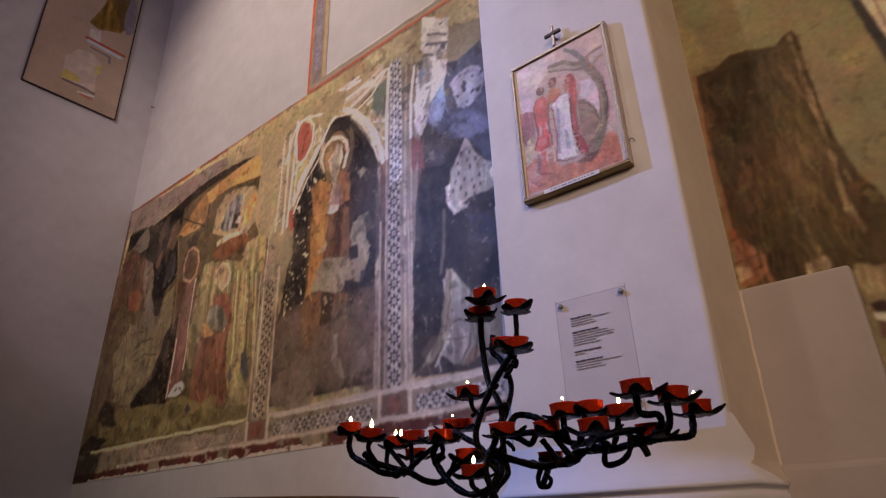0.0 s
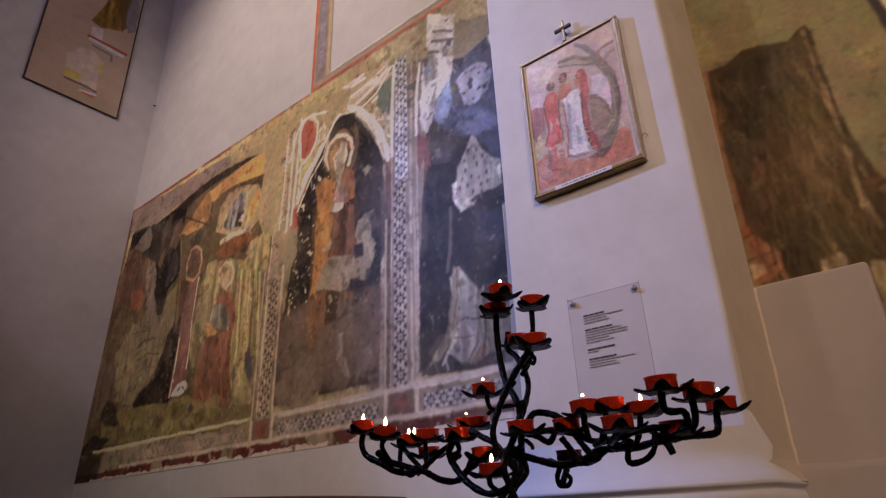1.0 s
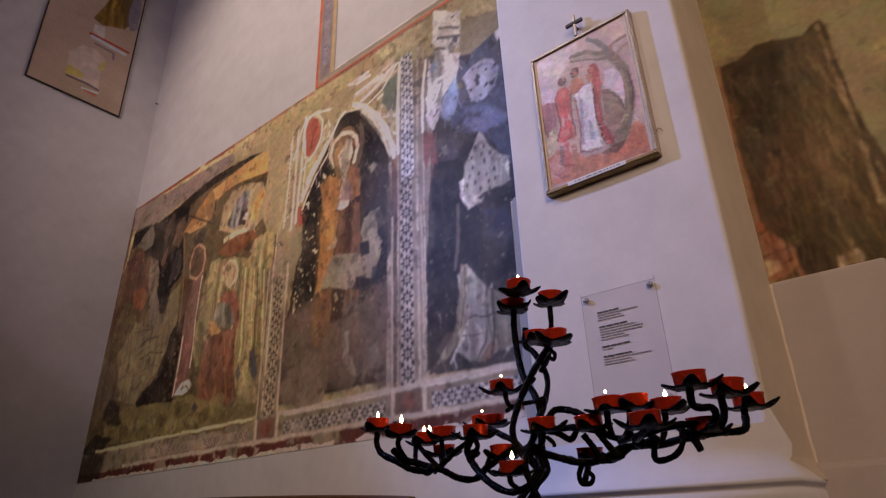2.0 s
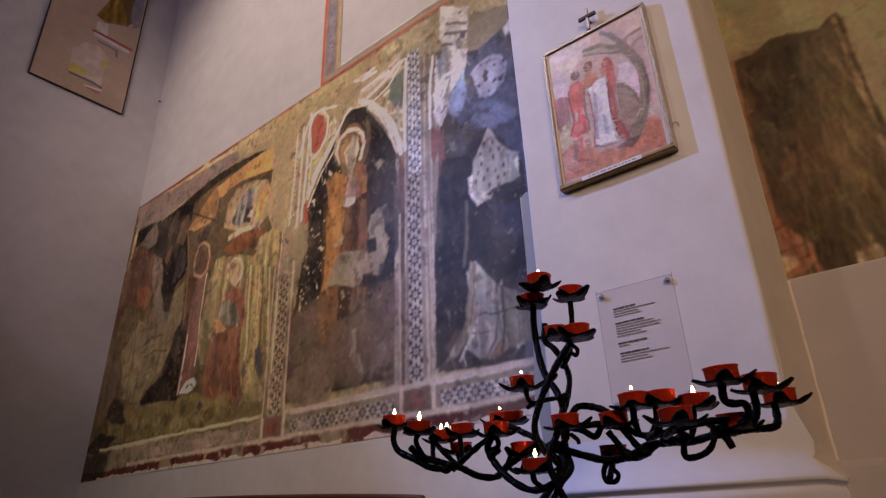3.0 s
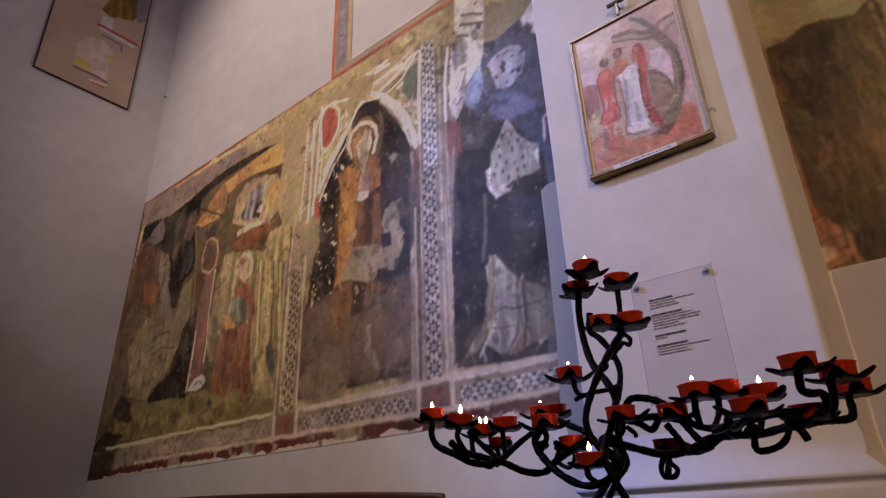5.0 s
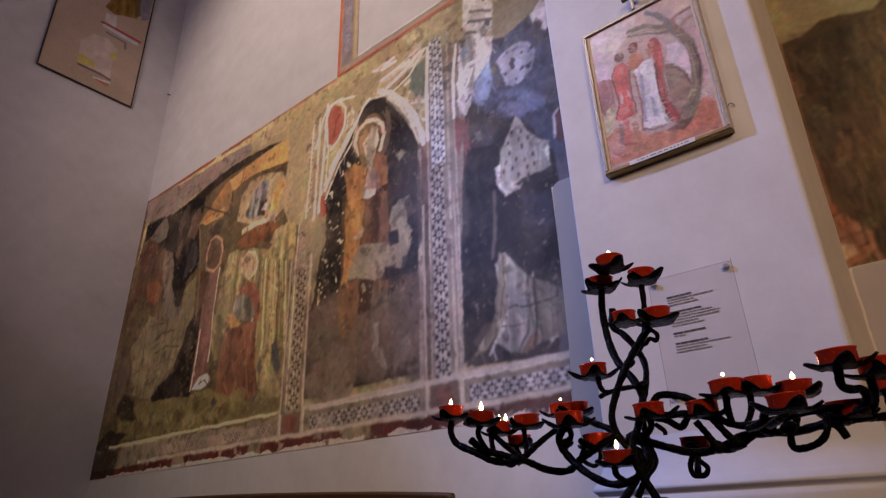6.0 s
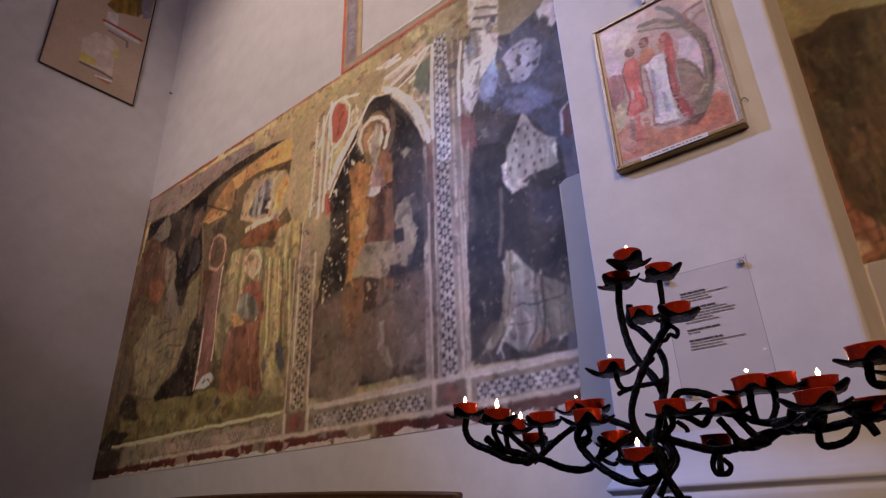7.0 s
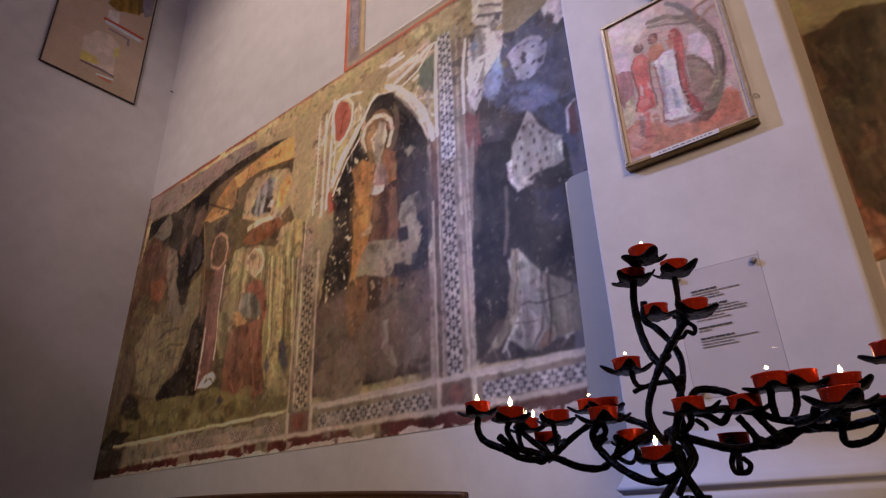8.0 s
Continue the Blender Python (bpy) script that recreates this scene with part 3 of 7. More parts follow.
    c.poly([(4.324, 3.313), (4.375, 3.193), (4.426, 3.105), (4.497, 3.059), (4.490, 2.934), (4.338, 2.915), (4.213, 2.875), (4.154, 2.968), (4.212, 3.050), (4.252, 3.170)], (160, 152, 148), 1, rag=0.01, folds=0.3, tex=0.15)
    c.specks([(4.321, 3.285), (4.373, 3.176), (4.496, 3.049), (4.484, 2.943), (4.338, 2.922), (4.207, 2.895), (4.251, 3.159)], (62, 54, 58), 34, 0.74, 0.9, 25, 1.6)
    c.poly([(4.213, 3.158), (4.251, 3.159), (4.228, 2.973), (4.181, 2.939), (4.166, 3.033)], (134, 122, 108), 0.9, folds=0.6)
    c.poly([(4.435, 3.087), (4.502, 3.043), (4.490, 2.934), (4.430, 2.942)], (150, 142, 136), 0.8, folds=0.8)
    c.poly([(4.125, 2.996), (4.151, 3.039), (4.158, 2.931), (4.256, 2.876), (4.321, 2.885), (4.289, 2.846), (4.190, 2.864)], (152, 146, 156), 0.9, rag=0.015)
    c.stroke([(4.135, 2.922), (4.107, 2.582)], 0.03, (110, 92, 82), 0.7)
    c.poly([(4.145, 2.564), (4.180, 2.553), (4.234, 2.457), (4.297, 2.380), (4.415, 2.300), (4.449, 2.249), (4.433, 2.064), (4.327, 2.054), (4.240, 2.023), (4.148, 2.067), (4.097, 2.099), (4.161, 2.234), (4.137, 2.357)], (160, 153, 148), 0.92, rag=0.015, folds=0.55, tex=0.3)
    for k in range(7):
        c.stroke([(4.13 + 0.05 * k, 2.50 - 0.025 * k), (4.15 + 0.047 * k, 2.32), (4.12 + 0.052 * k, 2.14), (4.06 + 0.056 * k, 2.05)], 0.011 if k % 2 else 0.016, (70, 62, 62) if k % 2 else (190, 184, 178), 0.7, rag=0.012)
    c.poly([(4.297, 2.380), (4.463, 2.315), (4.456, 2.206), (4.381, 2.266)], (70, 66, 76), 0.6, soft=0.03, rag=0.03)
    for pts in ([(4.178, 2.529), (4.184, 2.345), (4.161, 2.234)], [(4.296, 2.374), (4.311, 2.199), (4.267, 2.071)], [(4.371, 2.320), (4.339, 2.165), (4.297, 2.060)], [(4.120, 2.272), (4.268, 2.251), (4.446, 2.222)], [(4.161, 2.148), (4.239, 2.110), (4.275, 2.152)]):
        c.stroke(pts, 0.010, (104, 92, 82), 0.6, rag=0.02)
    c.specks([(4.189, 2.495), (4.280, 2.379), (4.238, 2.104), (4.107, 2.097)], (96, 86, 84), 30, 0.78, 0.8, 26)
    c.stroke([(4.162, 2.503), (4.103, 2.189), (4.038, 2.088)], 0.025, (140, 126, 100), 0.8, rag=0.01)
    c.stroke([(4.081, 2.165), (4.020, 2.078), (3.970, 2.067)], 0.02, (140, 126, 100), 0.7, rag=0.01)
    c.blotch((90, 83, 90), 6, 0.64, 0.4, 31, 0.06, c.window([(3.93, 2.0), (4.5, 3.2)], 0))
    c.poly([(4.467, 2.795), (4.547, 2.812), (4.502, 1.924), (4.423, 1.925)], (84, 86, 106), 1, rag=0.008, tex=0.12)
    c.poly([(4.50, 1.74), (4.53, 3.1), (4.58, 3.6), (4.60, 4.4), (4.7, 4.4), (4.7, 1.74)], (92, 92, 112), 1, rag=0.01, tex=0.12)
    # lower border
    c.poly([(-0.15, 1.815), (-0.15, 1.985), (4.47, 1.985), (4.47, 1.815)], (132, 118, 104), 0.9, rag=0.012)
    c.inlay(1.0, 2.40, 1.853, 1.925, False, (96, 84, 86), (160, 142, 130), 0.55)
    c.inlay(2.75, 3.60, 1.845, 1.935, False, (50, 46, 56), (172, 160, 158), 0.3)
    c.inlay(3.93, 4.46, 1.845, 1.935, False, (56, 54, 72), (178, 170, 178), 0.25)
    c.stroke([(0.1, 1.975), (2.45, 1.975)], 0.03, (176, 158, 124), 0.95, rag=0.012, worn=0.3)
    c.stroke([(2.75, 1.972), (4.47, 1.972)], 0.035, (182, 170, 162), 0.95, rag=0.01, worn=0.2)
    c.stroke([(0.7, 1.828), (4.47, 1.828)], 0.026, (180, 166, 156), 0.95, rag=0.01, worn=0.25)
    for u in (2.57, 3.77):
        c.poly([(u - 0.09, 1.84), (u - 0.09, 1.96), (u + 0.09, 1.96), (u + 0.09, 1.84)], (118, 84, 76), 0.95, rag=0.01)
        c.oval((u, 1.90), 0.05, 0.045, (140, 66, 50), 0.8, rag=0.015)
        for d in (-0.11, 0.11):
            c.stroke([(u + d, 1.82), (u + d, 1.98)], 0.025, (184, 168, 152), 0.9, worn=0.2)
    c.poly([(-0.15, 1.735), (-0.15, 1.812), (4.5, 1.812), (4.5, 1.735)], (96, 40, 36), 1, soft=0.008, rag=0.018, tex=0.35)
    c.specks([(0.8, 1.74), (0.8, 1.81), (4.5, 1.81), (4.5, 1.74)], (150, 130, 122), 26, 0.76, 0.8, 41)
    c.poly([(-0.15, 1.74), (-0.15, 1.99), (0.35, 1.98), (0.30, 1.74)], (44, 34, 30), 0.85, soft=0.05, rag=0.06)
    for u in (1.30, 2.22, 3.10, 3.17):
        c.poly([(u - 0.09, 1.735), (u - 0.07, 1.86), (u + 0.06, 1.87), (u + 0.08, 1.735)], (136, 122, 104), 0.9, rag=0.04, tex=0.1)
    c.specks([(2.745, 3.210), (3.018, 3.782), (3.233, 3.983), (3.529, 3.713), (3.727, 2.875), (3.694, 2.035), (2.670, 2.026)], (150, 138, 120), 70, 0.88, 0.5, 44)
    c.specks([(3.990, 3.576), (4.547, 3.326), (4.467, 1.980), (3.917, 2.011)], (150, 144, 146), 70, 0.90, 0.45, 45)
    c.specks([(2.7, 2.0), (2.7, 2.9), (3.65, 2.9), (3.65, 2.0)], (126, 112, 104), 40, 0.84, 0.6, 46)
    for k in range(26):
        u, v = rs.uniform(1.3, 2.38), rs.uniform(2.25, 3.95)
        c.stroke([(u, v), (u + rs.uniform(-0.03, 0.03), v - rs.uniform(0.05, 0.12)), (u + rs.uniform(-0.03, 0.05), v - rs.uniform(0.12, 0.26))], rs.uniform(0.008, 0.02), ((196, 180, 136), (176, 158, 108), (74, 62, 46), (170, 152, 118))[k % 4], rs.uniform(0.2, 0.42), rag=0.02)
    # night scene with a hut, hills and robed shapes
    c.poly([(0.097, 4.135), (0.577, 4.059), (1.009, 4.107), (1.450, 4.164), (1.828, 4.144), (2.291, 4.068), (2.356, 3.812), (2.378, 3.510), (2.495, 3.283), (2.466, 2.460), (2.482, 1.961), (1.933, 1.954), (0.280, 1.981), (-0.129, 2.019), (-0.138, 2.996), (0.010, 3.643)], (100, 84, 56), rag=0.03, tex=0.5)
    c.poly([(-0.025, 4.392), (0.806, 4.332), (1.461, 4.328), (1.803, 4.296), (1.996, 4.169), (1.495, 4.156), (0.960, 4.114), (0.577, 4.059), (0.042, 4.129)], (128, 110, 106), 1, rag=0.012, tex=0.15)
    c.poly([(1.764, 4.331), (2.261, 4.315), (2.418, 4.189), (2.569, 4.105), (2.579, 3.719), (2.541, 3.268), (2.381, 3.313), (2.308, 3.479), (2.298, 3.837), (2.291, 4.068), (1.832, 4.120)], (156, 138, 106), 1, rag=0.02, tex=0.14)
    c.poly([(0.076, 4.098), (0.581, 4.046), (1.014, 4.088), (1.134, 4.019), (1.136, 3.860), (1.095, 3.762), (1.206, 3.353), (1.022, 3.241), (0.981, 3.029), (0.894, 3.045), (0.765, 3.163), (0.762, 3.268), (0.780, 3.370), (0.637, 3.519), (0.534, 3.691), (0.418, 3.727), (0.244, 3.931), (0.084, 3.909)], (24, 18, 18), 1, rag=0.025, tex=0.4)
    c.poly([(0.198, 3.903), (0.301, 3.991), (0.453, 4.055), (0.544, 3.927), (0.528, 3.809), (0.395, 3.799)], (112, 102, 94), 0.95, rag=0.02, tex=0.2)
    c.poly([(0.728, 3.819), (0.761, 3.981), (0.880, 4.050), (0.896, 3.916), (0.793, 3.763)], (88, 66, 60), 0.9, rag=0.015, folds=0.3)
    c.poly([(0.926, 3.696), (0.954, 3.879), (1.070, 3.940), (1.133, 3.832), (1.048, 3.624)], (98, 74, 60), 0.9, rag=0.015, folds=0.3)
    c.poly([(0.963, 3.288), (0.987, 3.470), (1.041, 3.615), (1.135, 3.532), (1.142, 3.362)], (70, 64, 68), 0.9, rag=0.02, folds=0.4)
    c.poly([(0.754, 3.557), (0.796, 3.649), (0.856, 3.708), (0.862, 3.584), (0.816, 3.511)], (104, 72, 56), 0.9, rag=0.015)
    c.poly([(0.071, 3.883), (0.264, 3.870), (0.478, 3.738), (0.604, 3.529), (0.692, 3.340), (0.496, 3.328), (0.192, 3.296), (0.005, 3.064), (-0.095, 2.976), (0.026, 3.567)], (98, 66, 48), 0.85, soft=0.03, rag=0.04, folds=0.25)
    c.poly([(0.291, 3.410), (0.517, 3.388), (0.610, 3.255), (0.508, 3.169), (0.364, 3.231)], (128, 80, 42), 0.9, rag=0.025)
    c.poly([(0.088, 3.106), (0.215, 3.115), (0.216, 3.023), (0.094, 3.034)], (94, 64, 50), 0.7, rag=0.02)
    c.poly([(0.013, 3.792), (0.252, 3.808), (0.372, 3.643), (0.207, 3.558)], (92, 62, 52), 0.8, rag=0.03)
    c.poly([(1.005, 3.168), (1.177, 3.259), (1.221, 2.952), (1.184, 2.771), (1.115, 2.554), (0.922, 2.496), (0.816, 2.377), (0.771, 2.266), (0.404, 2.382), (0.105, 2.726), (0.313, 2.903), (0.456, 3.081), (0.819, 2.922), (1.005, 2.944), (1.011, 3.051)], (122, 110, 78), 0.97, rag=0.025, folds=0.2, tex=0.3)
    c.poly([(0.543, 3.660), (0.688, 3.616), (0.773, 3.425), (0.745, 3.326), (0.902, 3.048), (1.077, 2.971), (1.018, 2.897), (0.811, 2.919), (0.675, 3.051), (0.653, 3.244), (0.545, 3.490)], (120, 106, 92), 0.95, rag=0.02, folds=0.3)
    c.poly([(-0.042, 2.763), (0.061, 2.891), (0.223, 2.807), (0.360, 2.445), (0.160, 2.402), (-0.003, 2.278), (-0.119, 2.367)], (88, 72, 46), 0.8, rag=0.03, folds=0.5)
    c.stroke([(0.608, 2.807), (0.748, 2.848), (0.938, 2.832)], 0.016, (70, 58, 44), 0.8, rag=0.02)
    c.stroke([(0.664, 2.698), (0.836, 2.718), (1.045, 2.677)], 0.016, (74, 62, 46), 0.8, rag=0.02)
    c.stroke([(0.542, 2.947), (0.675, 2.959), (0.823, 2.911)], 0.014, (76, 64, 50), 0.7, rag=0.02)
    c.stroke([(0.334, 3.077), (0.449, 2.926), (0.479, 2.669)], 0.016, (82, 76, 64), 0.6, rag=0.02)
    c.stroke([(0.742, 2.574), (0.873, 2.598), (1.015, 2.572)], 0.016, (86, 76, 56), 0.6, rag=0.02)
    c.poly([(1.204, 3.293), (1.365, 3.227), (1.397, 3.091), (1.350, 2.940), (1.234, 2.934), (1.212, 3.189)], (88, 62, 40), 0.95, rag=0.02)
    c.poly([(1.225, 2.903), (1.349, 2.945), (1.376, 2.766), (1.372, 2.587), (1.358, 2.423), (1.340, 2.247), (1.235, 2.245), (1.041, 2.195), (0.802, 2.226), (0.735, 2.316), (0.806, 2.378), (0.965, 2.444), (1.042, 2.567), (1.111, 2.692), (1.136, 2.818)], (38, 28, 20), 1, rag=0.02, tex=0.5)
    c.specks([(1.068, 2.692), (1.327, 2.833), (1.354, 2.253), (0.887, 2.268), (0.972, 2.420)], (92, 74, 46), 40, 0.72, 0.7, 15)
    c.poly([(1.390, 3.300), (1.522, 3.261), (1.535, 3.017), (1.504, 2.839), (1.541, 2.642), (1.529, 2.428), (1.490, 2.367), (1.386, 2.282), (1.312, 2.293), (1.333, 2.550), (1.339, 2.784), (1.339, 3.019), (1.382, 3.153)], (120, 84, 74), 1, rag=0.008, folds=0.25)
    c.stroke([(1.358, 2.743), (1.354, 2.533), (1.331, 2.282)], 0.016, (190, 170, 152), 0.95)
    c.stroke([(1.522, 3.222), (1.509, 2.883), (1.533, 2.643), (1.527, 2.471)], 0.015, (196, 178, 160), 0.95)
    c.poly([(1.353, 2.287), (1.435, 2.367), (1.534, 2.376), (1.597, 2.333), (1.561, 2.293), (1.468, 2.266)], (204, 190, 178), 1, rag=0.01, folds=0.4)
    c.stroke([(1.441, 2.311), (1.506, 2.331), (1.562, 2.289)], 0.012, (60, 48, 42), 0.9)
    c.poly([(1.300, 3.285), (1.282, 3.434), (1.321, 3.526), (1.408, 3.555), (1.505, 3.492), (1.546, 3.378), (1.522, 3.261), (1.451, 3.213)], (104, 82, 64), 1, rag=0.015)
    c.stroke([(1.320, 3.275), (1.294, 3.420), (1.332, 3.517), (1.411, 3.544), (1.499, 3.484), (1.539, 3.370), (1.513, 3.264), (1.441, 3.220), (1.330, 3.267)], 0.026, (160, 128, 102), 0.95, rag=0.012)
    c.stroke([(1.384, 3.327), (1.389, 3.417), (1.450, 3.444)], 0.014, (70, 52, 42), 0.6)
    c.poly([(0.968, 4.082), (1.346, 4.161), (1.739, 4.194), (1.901, 4.184), (2.097, 4.150), (2.227, 4.118), (1.836, 4.096), (1.508, 4.088), (1.306, 4.056), (1.099, 4.009)], (48, 36, 26), 1, rag=0.012, tex=0.4)
    c.poly([(1.494, 4.032), (1.760, 4.073), (1.991, 4.100), (2.141, 4.104), (2.256, 4.115), (2.300, 4.053), (2.307, 3.879), (2.093, 3.917), (1.860, 3.950), (1.703, 3.938), (1.590, 3.890), (1.514, 3.936)], (184, 138, 64), 1, rag=0.01, tex=0.22)
    c.stroke([(1.590, 3.890), (1.745, 3.932), (1.939, 3.939), (2.307, 3.873)], 0.014, (104, 74, 36), 0.9, rag=0.008)
    c.poly([(1.089, 3.753), (1.240, 3.878), (1.391, 3.989), (1.500, 4.047), (1.573, 3.891), (1.545, 3.740), (1.468, 3.709), (1.273, 3.734)], (146, 108, 50), 1, rag=0.01, tex=0.25)
    c.poly([(1.132, 3.760), (1.485, 3.789), (1.477, 3.706), (1.207, 3.713)], (178, 136, 68), 1, rag=0.01)
    c.stroke([(1.578, 3.905), (1.597, 3.684)], 0.018, (62, 46, 30), 0.95)
    c.stroke([(1.099, 3.935), (1.572, 3.688)], 0.016, (66, 48, 32), 0.9)
    c.stroke([(1.099, 3.750), (1.174, 3.520), (1.237, 3.193), (1.264, 2.885)], 0.022, (128, 102, 58), 0.85, rag=0.01)
    c.poly([(1.276, 3.647), (1.420, 3.694), (1.495, 3.657), (1.452, 3.546), (1.332, 3.554)], (58, 46, 44), 0.85, rag=0.015)
    c.poly([(1.691, 3.574), (1.719, 3.808), (1.830, 3.898), (2.022, 3.894), (2.259, 3.807), (2.331, 3.673), (2.308, 3.479), (2.198, 3.428), (1.941, 3.463)], (160, 140, 106), 1, rag=0.015, tex=0.2)
    c.poly([(1.798, 3.587), (1.883, 3.767), (1.994, 3.833), (2.088, 3.800), (2.077, 3.672), (2.014, 3.511), (1.902, 3.516)], (120, 114, 116), 1, rag=0.015, folds=0.45)
    c.poly([(1.975, 3.525), (1.993, 3.643), (2.082, 3.640), (2.073, 3.505)], (68, 54, 50), 0.95, rag=0.01)
    c.poly([(2.144, 3.509), (2.161, 3.690), (2.265, 3.759), (2.298, 3.667), (2.228, 3.508)], (188, 132, 56), 1, rag=0.008, folds=0.3)
    c.poly([(2.021, 3.563), (2.057, 3.609), (2.102, 3.603), (2.090, 3.538)], (190, 176, 160), 0.9, rag=0.006)
    c.poly([(1.773, 3.470), (1.936, 3.494), (2.200, 3.460), (2.195, 3.400), (1.949, 3.416), (1.792, 3.409)], (184, 164, 136), 0.95, rag=0.012, folds=0.3)
    c.poly([(1.709, 3.357), (1.796, 3.428), (1.982, 3.439), (2.206, 3.420), (2.236, 3.348), (2.113, 3.291), (1.897, 3.284)], (130, 86, 42), 1, rag=0.008, tex=0.35)
    c.poly([(2.176, 3.238), (2.225, 3.329), (2.313, 3.332), (2.387, 3.270), (2.378, 3.183), (2.309, 3.156)], (160, 134, 100), 0.95, rag=0.012, folds=0.3)
    c.poly([(1.645, 3.323), (1.974, 3.265), (2.170, 3.185), (2.346, 3.334), (2.455, 3.352), (2.482, 3.110), (2.458, 2.779), (2.461, 2.311), (2.478, 2.083), (2.188, 2.162), (2.087, 2.579), (2.072, 2.878), (1.946, 3.000), (1.770, 2.777), (1.690, 2.620), (1.578, 2.547), (1.540, 2.922), (1.578, 3.148)], (146, 130, 88), 0.97, rag=0.015, folds=0.4, tex=0.25)
    c.poly([(2.378, 3.342), (2.465, 3.385), (2.477, 3.156), (2.471, 2.984), (2.419, 2.999)], (168, 146, 92), 0.9, rag=0.012)
    for k in range(11):
        c.stroke([(2.03 + 0.04 * k, 3.14 - 0.012 * k), (2.035 + 0.041 * k + 0.012 * math.sin(k), 2.8), (2.05 + 0.042 * k + 0.02 * math.cos(k * 2), 2.40 + 0.04 * (k % 3))], 0.012 + 0.008 * (k % 2), ((190, 172, 124), (84, 76, 50), (170, 150, 98))[k % 3], 0.7, rag=0.012)
    c.poly([(1.835, 3.090), (1.835, 3.217), (1.902, 3.259), (2.002, 3.228), (2.054, 3.124), (2.033, 3.035), (1.946, 3.000)], (170, 142, 110), 1, rag=0.01, folds=0.2)
    c.stroke([(1.850, 3.091), (1.843, 3.210), (1.911, 3.246), (1.996, 3.220), (2.039, 3.129), (2.025, 3.042), (1.952, 3.008)], 0.018, (192, 166, 136), 0.9, rag=0.008)
    c.stroke([(1.907, 3.103), (1.909, 3.176), (1.965, 3.188), (1.996, 3.132), (1.986, 3.062)], 0.012, (130, 98, 70), 0.7)
    c.poly([(1.865, 2.968), (2.021, 2.980), (2.101, 2.871), (2.130, 2.644), (2.071, 2.678), (2.009, 2.842), (1.886, 2.895)], (140, 88, 64), 1, rag=0.015)
    c.poly([(1.808, 2.919), (1.929, 2.898), (2.037, 2.801), (2.075, 2.698), (2.004, 2.672), (1.855, 2.714), (1.777, 2.775), (1.790, 2.861)], (126, 122, 104), 1, rag=0.012, folds=0.45)
    c.poly([(1.723, 2.788), (1.817, 2.762), (1.912, 2.676), (1.839, 2.644), (1.728, 2.690)], (188, 146, 74), 1, rag=0.01)
    c.poly([(1.714, 2.650), (1.828, 2.664), (2.006, 2.659), (2.094, 2.660), (2.135, 2.369), (2.169, 2.128), (2.036, 2.109), (1.711, 2.154), (1.679, 2.198), (1.674, 2.453), (1.680, 2.601)], (124, 84, 62), 1, rag=0.01, folds=0.18, tex=0.3)
    c.stroke([(1.790, 2.599), (1.804, 2.388), (1.807, 2.172)], 0.014, (112, 58, 36), 0.5, rag=0.012)
    c.stroke([(1.974, 2.603), (2.019, 2.351), (2.084, 2.132)], 0.014, (176, 106, 66), 0.5, rag=0.012)
    c.poly([(1.520, 2.835), (1.627, 2.810), (1.698, 2.618), (1.667, 2.454), (1.590, 2.459), (1.533, 2.643)], (140, 126, 84), 0.95, rag=0.012, folds=0.5)
    c.poly([(2.302, 2.447), (2.350, 2.461), (2.417, 2.281), (2.390, 2.216), (2.321, 2.317)], (84, 82, 92), 0.95, rag=0.012)
    c.poly([(2.158, 2.307), (2.189, 2.399), (2.218, 2.297), (2.193, 2.252)], (92, 90, 96), 0.9, rag=0.012)
    c.poly([(2.209, 2.234), (2.276, 2.287), (2.360, 2.254), (2.440, 2.153), (2.438, 2.078), (2.243, 2.095)], (150, 136, 92), 0.9, rag=0.015, folds=0.3)
    c.poly([(1.586, 2.252), (2.171, 2.076), (2.472, 2.080), (2.482, 1.961), (1.932, 1.962), (1.185, 1.994), (0.315, 2.018), (0.181, 2.222), (0.554, 2.295), (1.356, 2.245)], (124, 112, 68), 0.95, rag=0.025, tex=0.4)
    for k in range(12):
        c.oval((0.62 + 0.15 * k, 2.10 + 0.05 * math.sin(k * 2.3)), 0.085, 0.05, (144, 130, 86) if k % 2 else (92, 80, 48), 0.55, rag=0.03)
    c.poly([(1.631, 2.153), (1.673, 2.195), (1.726, 2.152), (1.690, 2.117)], (82, 78, 84), 0.9, rag=0.01)
    c.poly([(0.148, 2.250), (0.205, 2.420), (0.389, 2.370), (0.567, 2.153), (0.361, 2.154)], (42, 34, 30), 0.85, soft=0.02, rag=0.04)
    c.poly([(-0.157, 2.008), (0.116, 2.126), (0.413, 2.049), (0.109, 1.947)], (38, 27, 24), 0.9, rag=0.03)
    # robe, halo and veil under the arch
    c.poly([(2.794, 3.108), (2.885, 3.469), (3.011, 3.691), (3.085, 3.836), (3.206, 3.949), (3.339, 3.938), (3.499, 3.746), (3.616, 3.498), (3.651, 3.285), (3.643, 2.759), (3.482, 2.594), (3.043, 2.694), (2.840, 2.538)], (54, 48, 51), 0.7, rag=0.02, tex=0.5)
    c.poly([(3.369, 3.403), (3.529, 3.461), (3.642, 3.329), (3.634, 2.797), (3.527, 2.652), (3.481, 2.846), (3.412, 3.179)], (66, 60, 68), 0.6, soft=0.03, rag=0.04)
    c.specks([(2.794, 3.108), (2.909, 3.459), (2.995, 3.560), (2.969, 3.051), (2.928, 2.667), (2.756, 2.557)], (178, 162, 134), 34, 0.78, 0.95, 18)
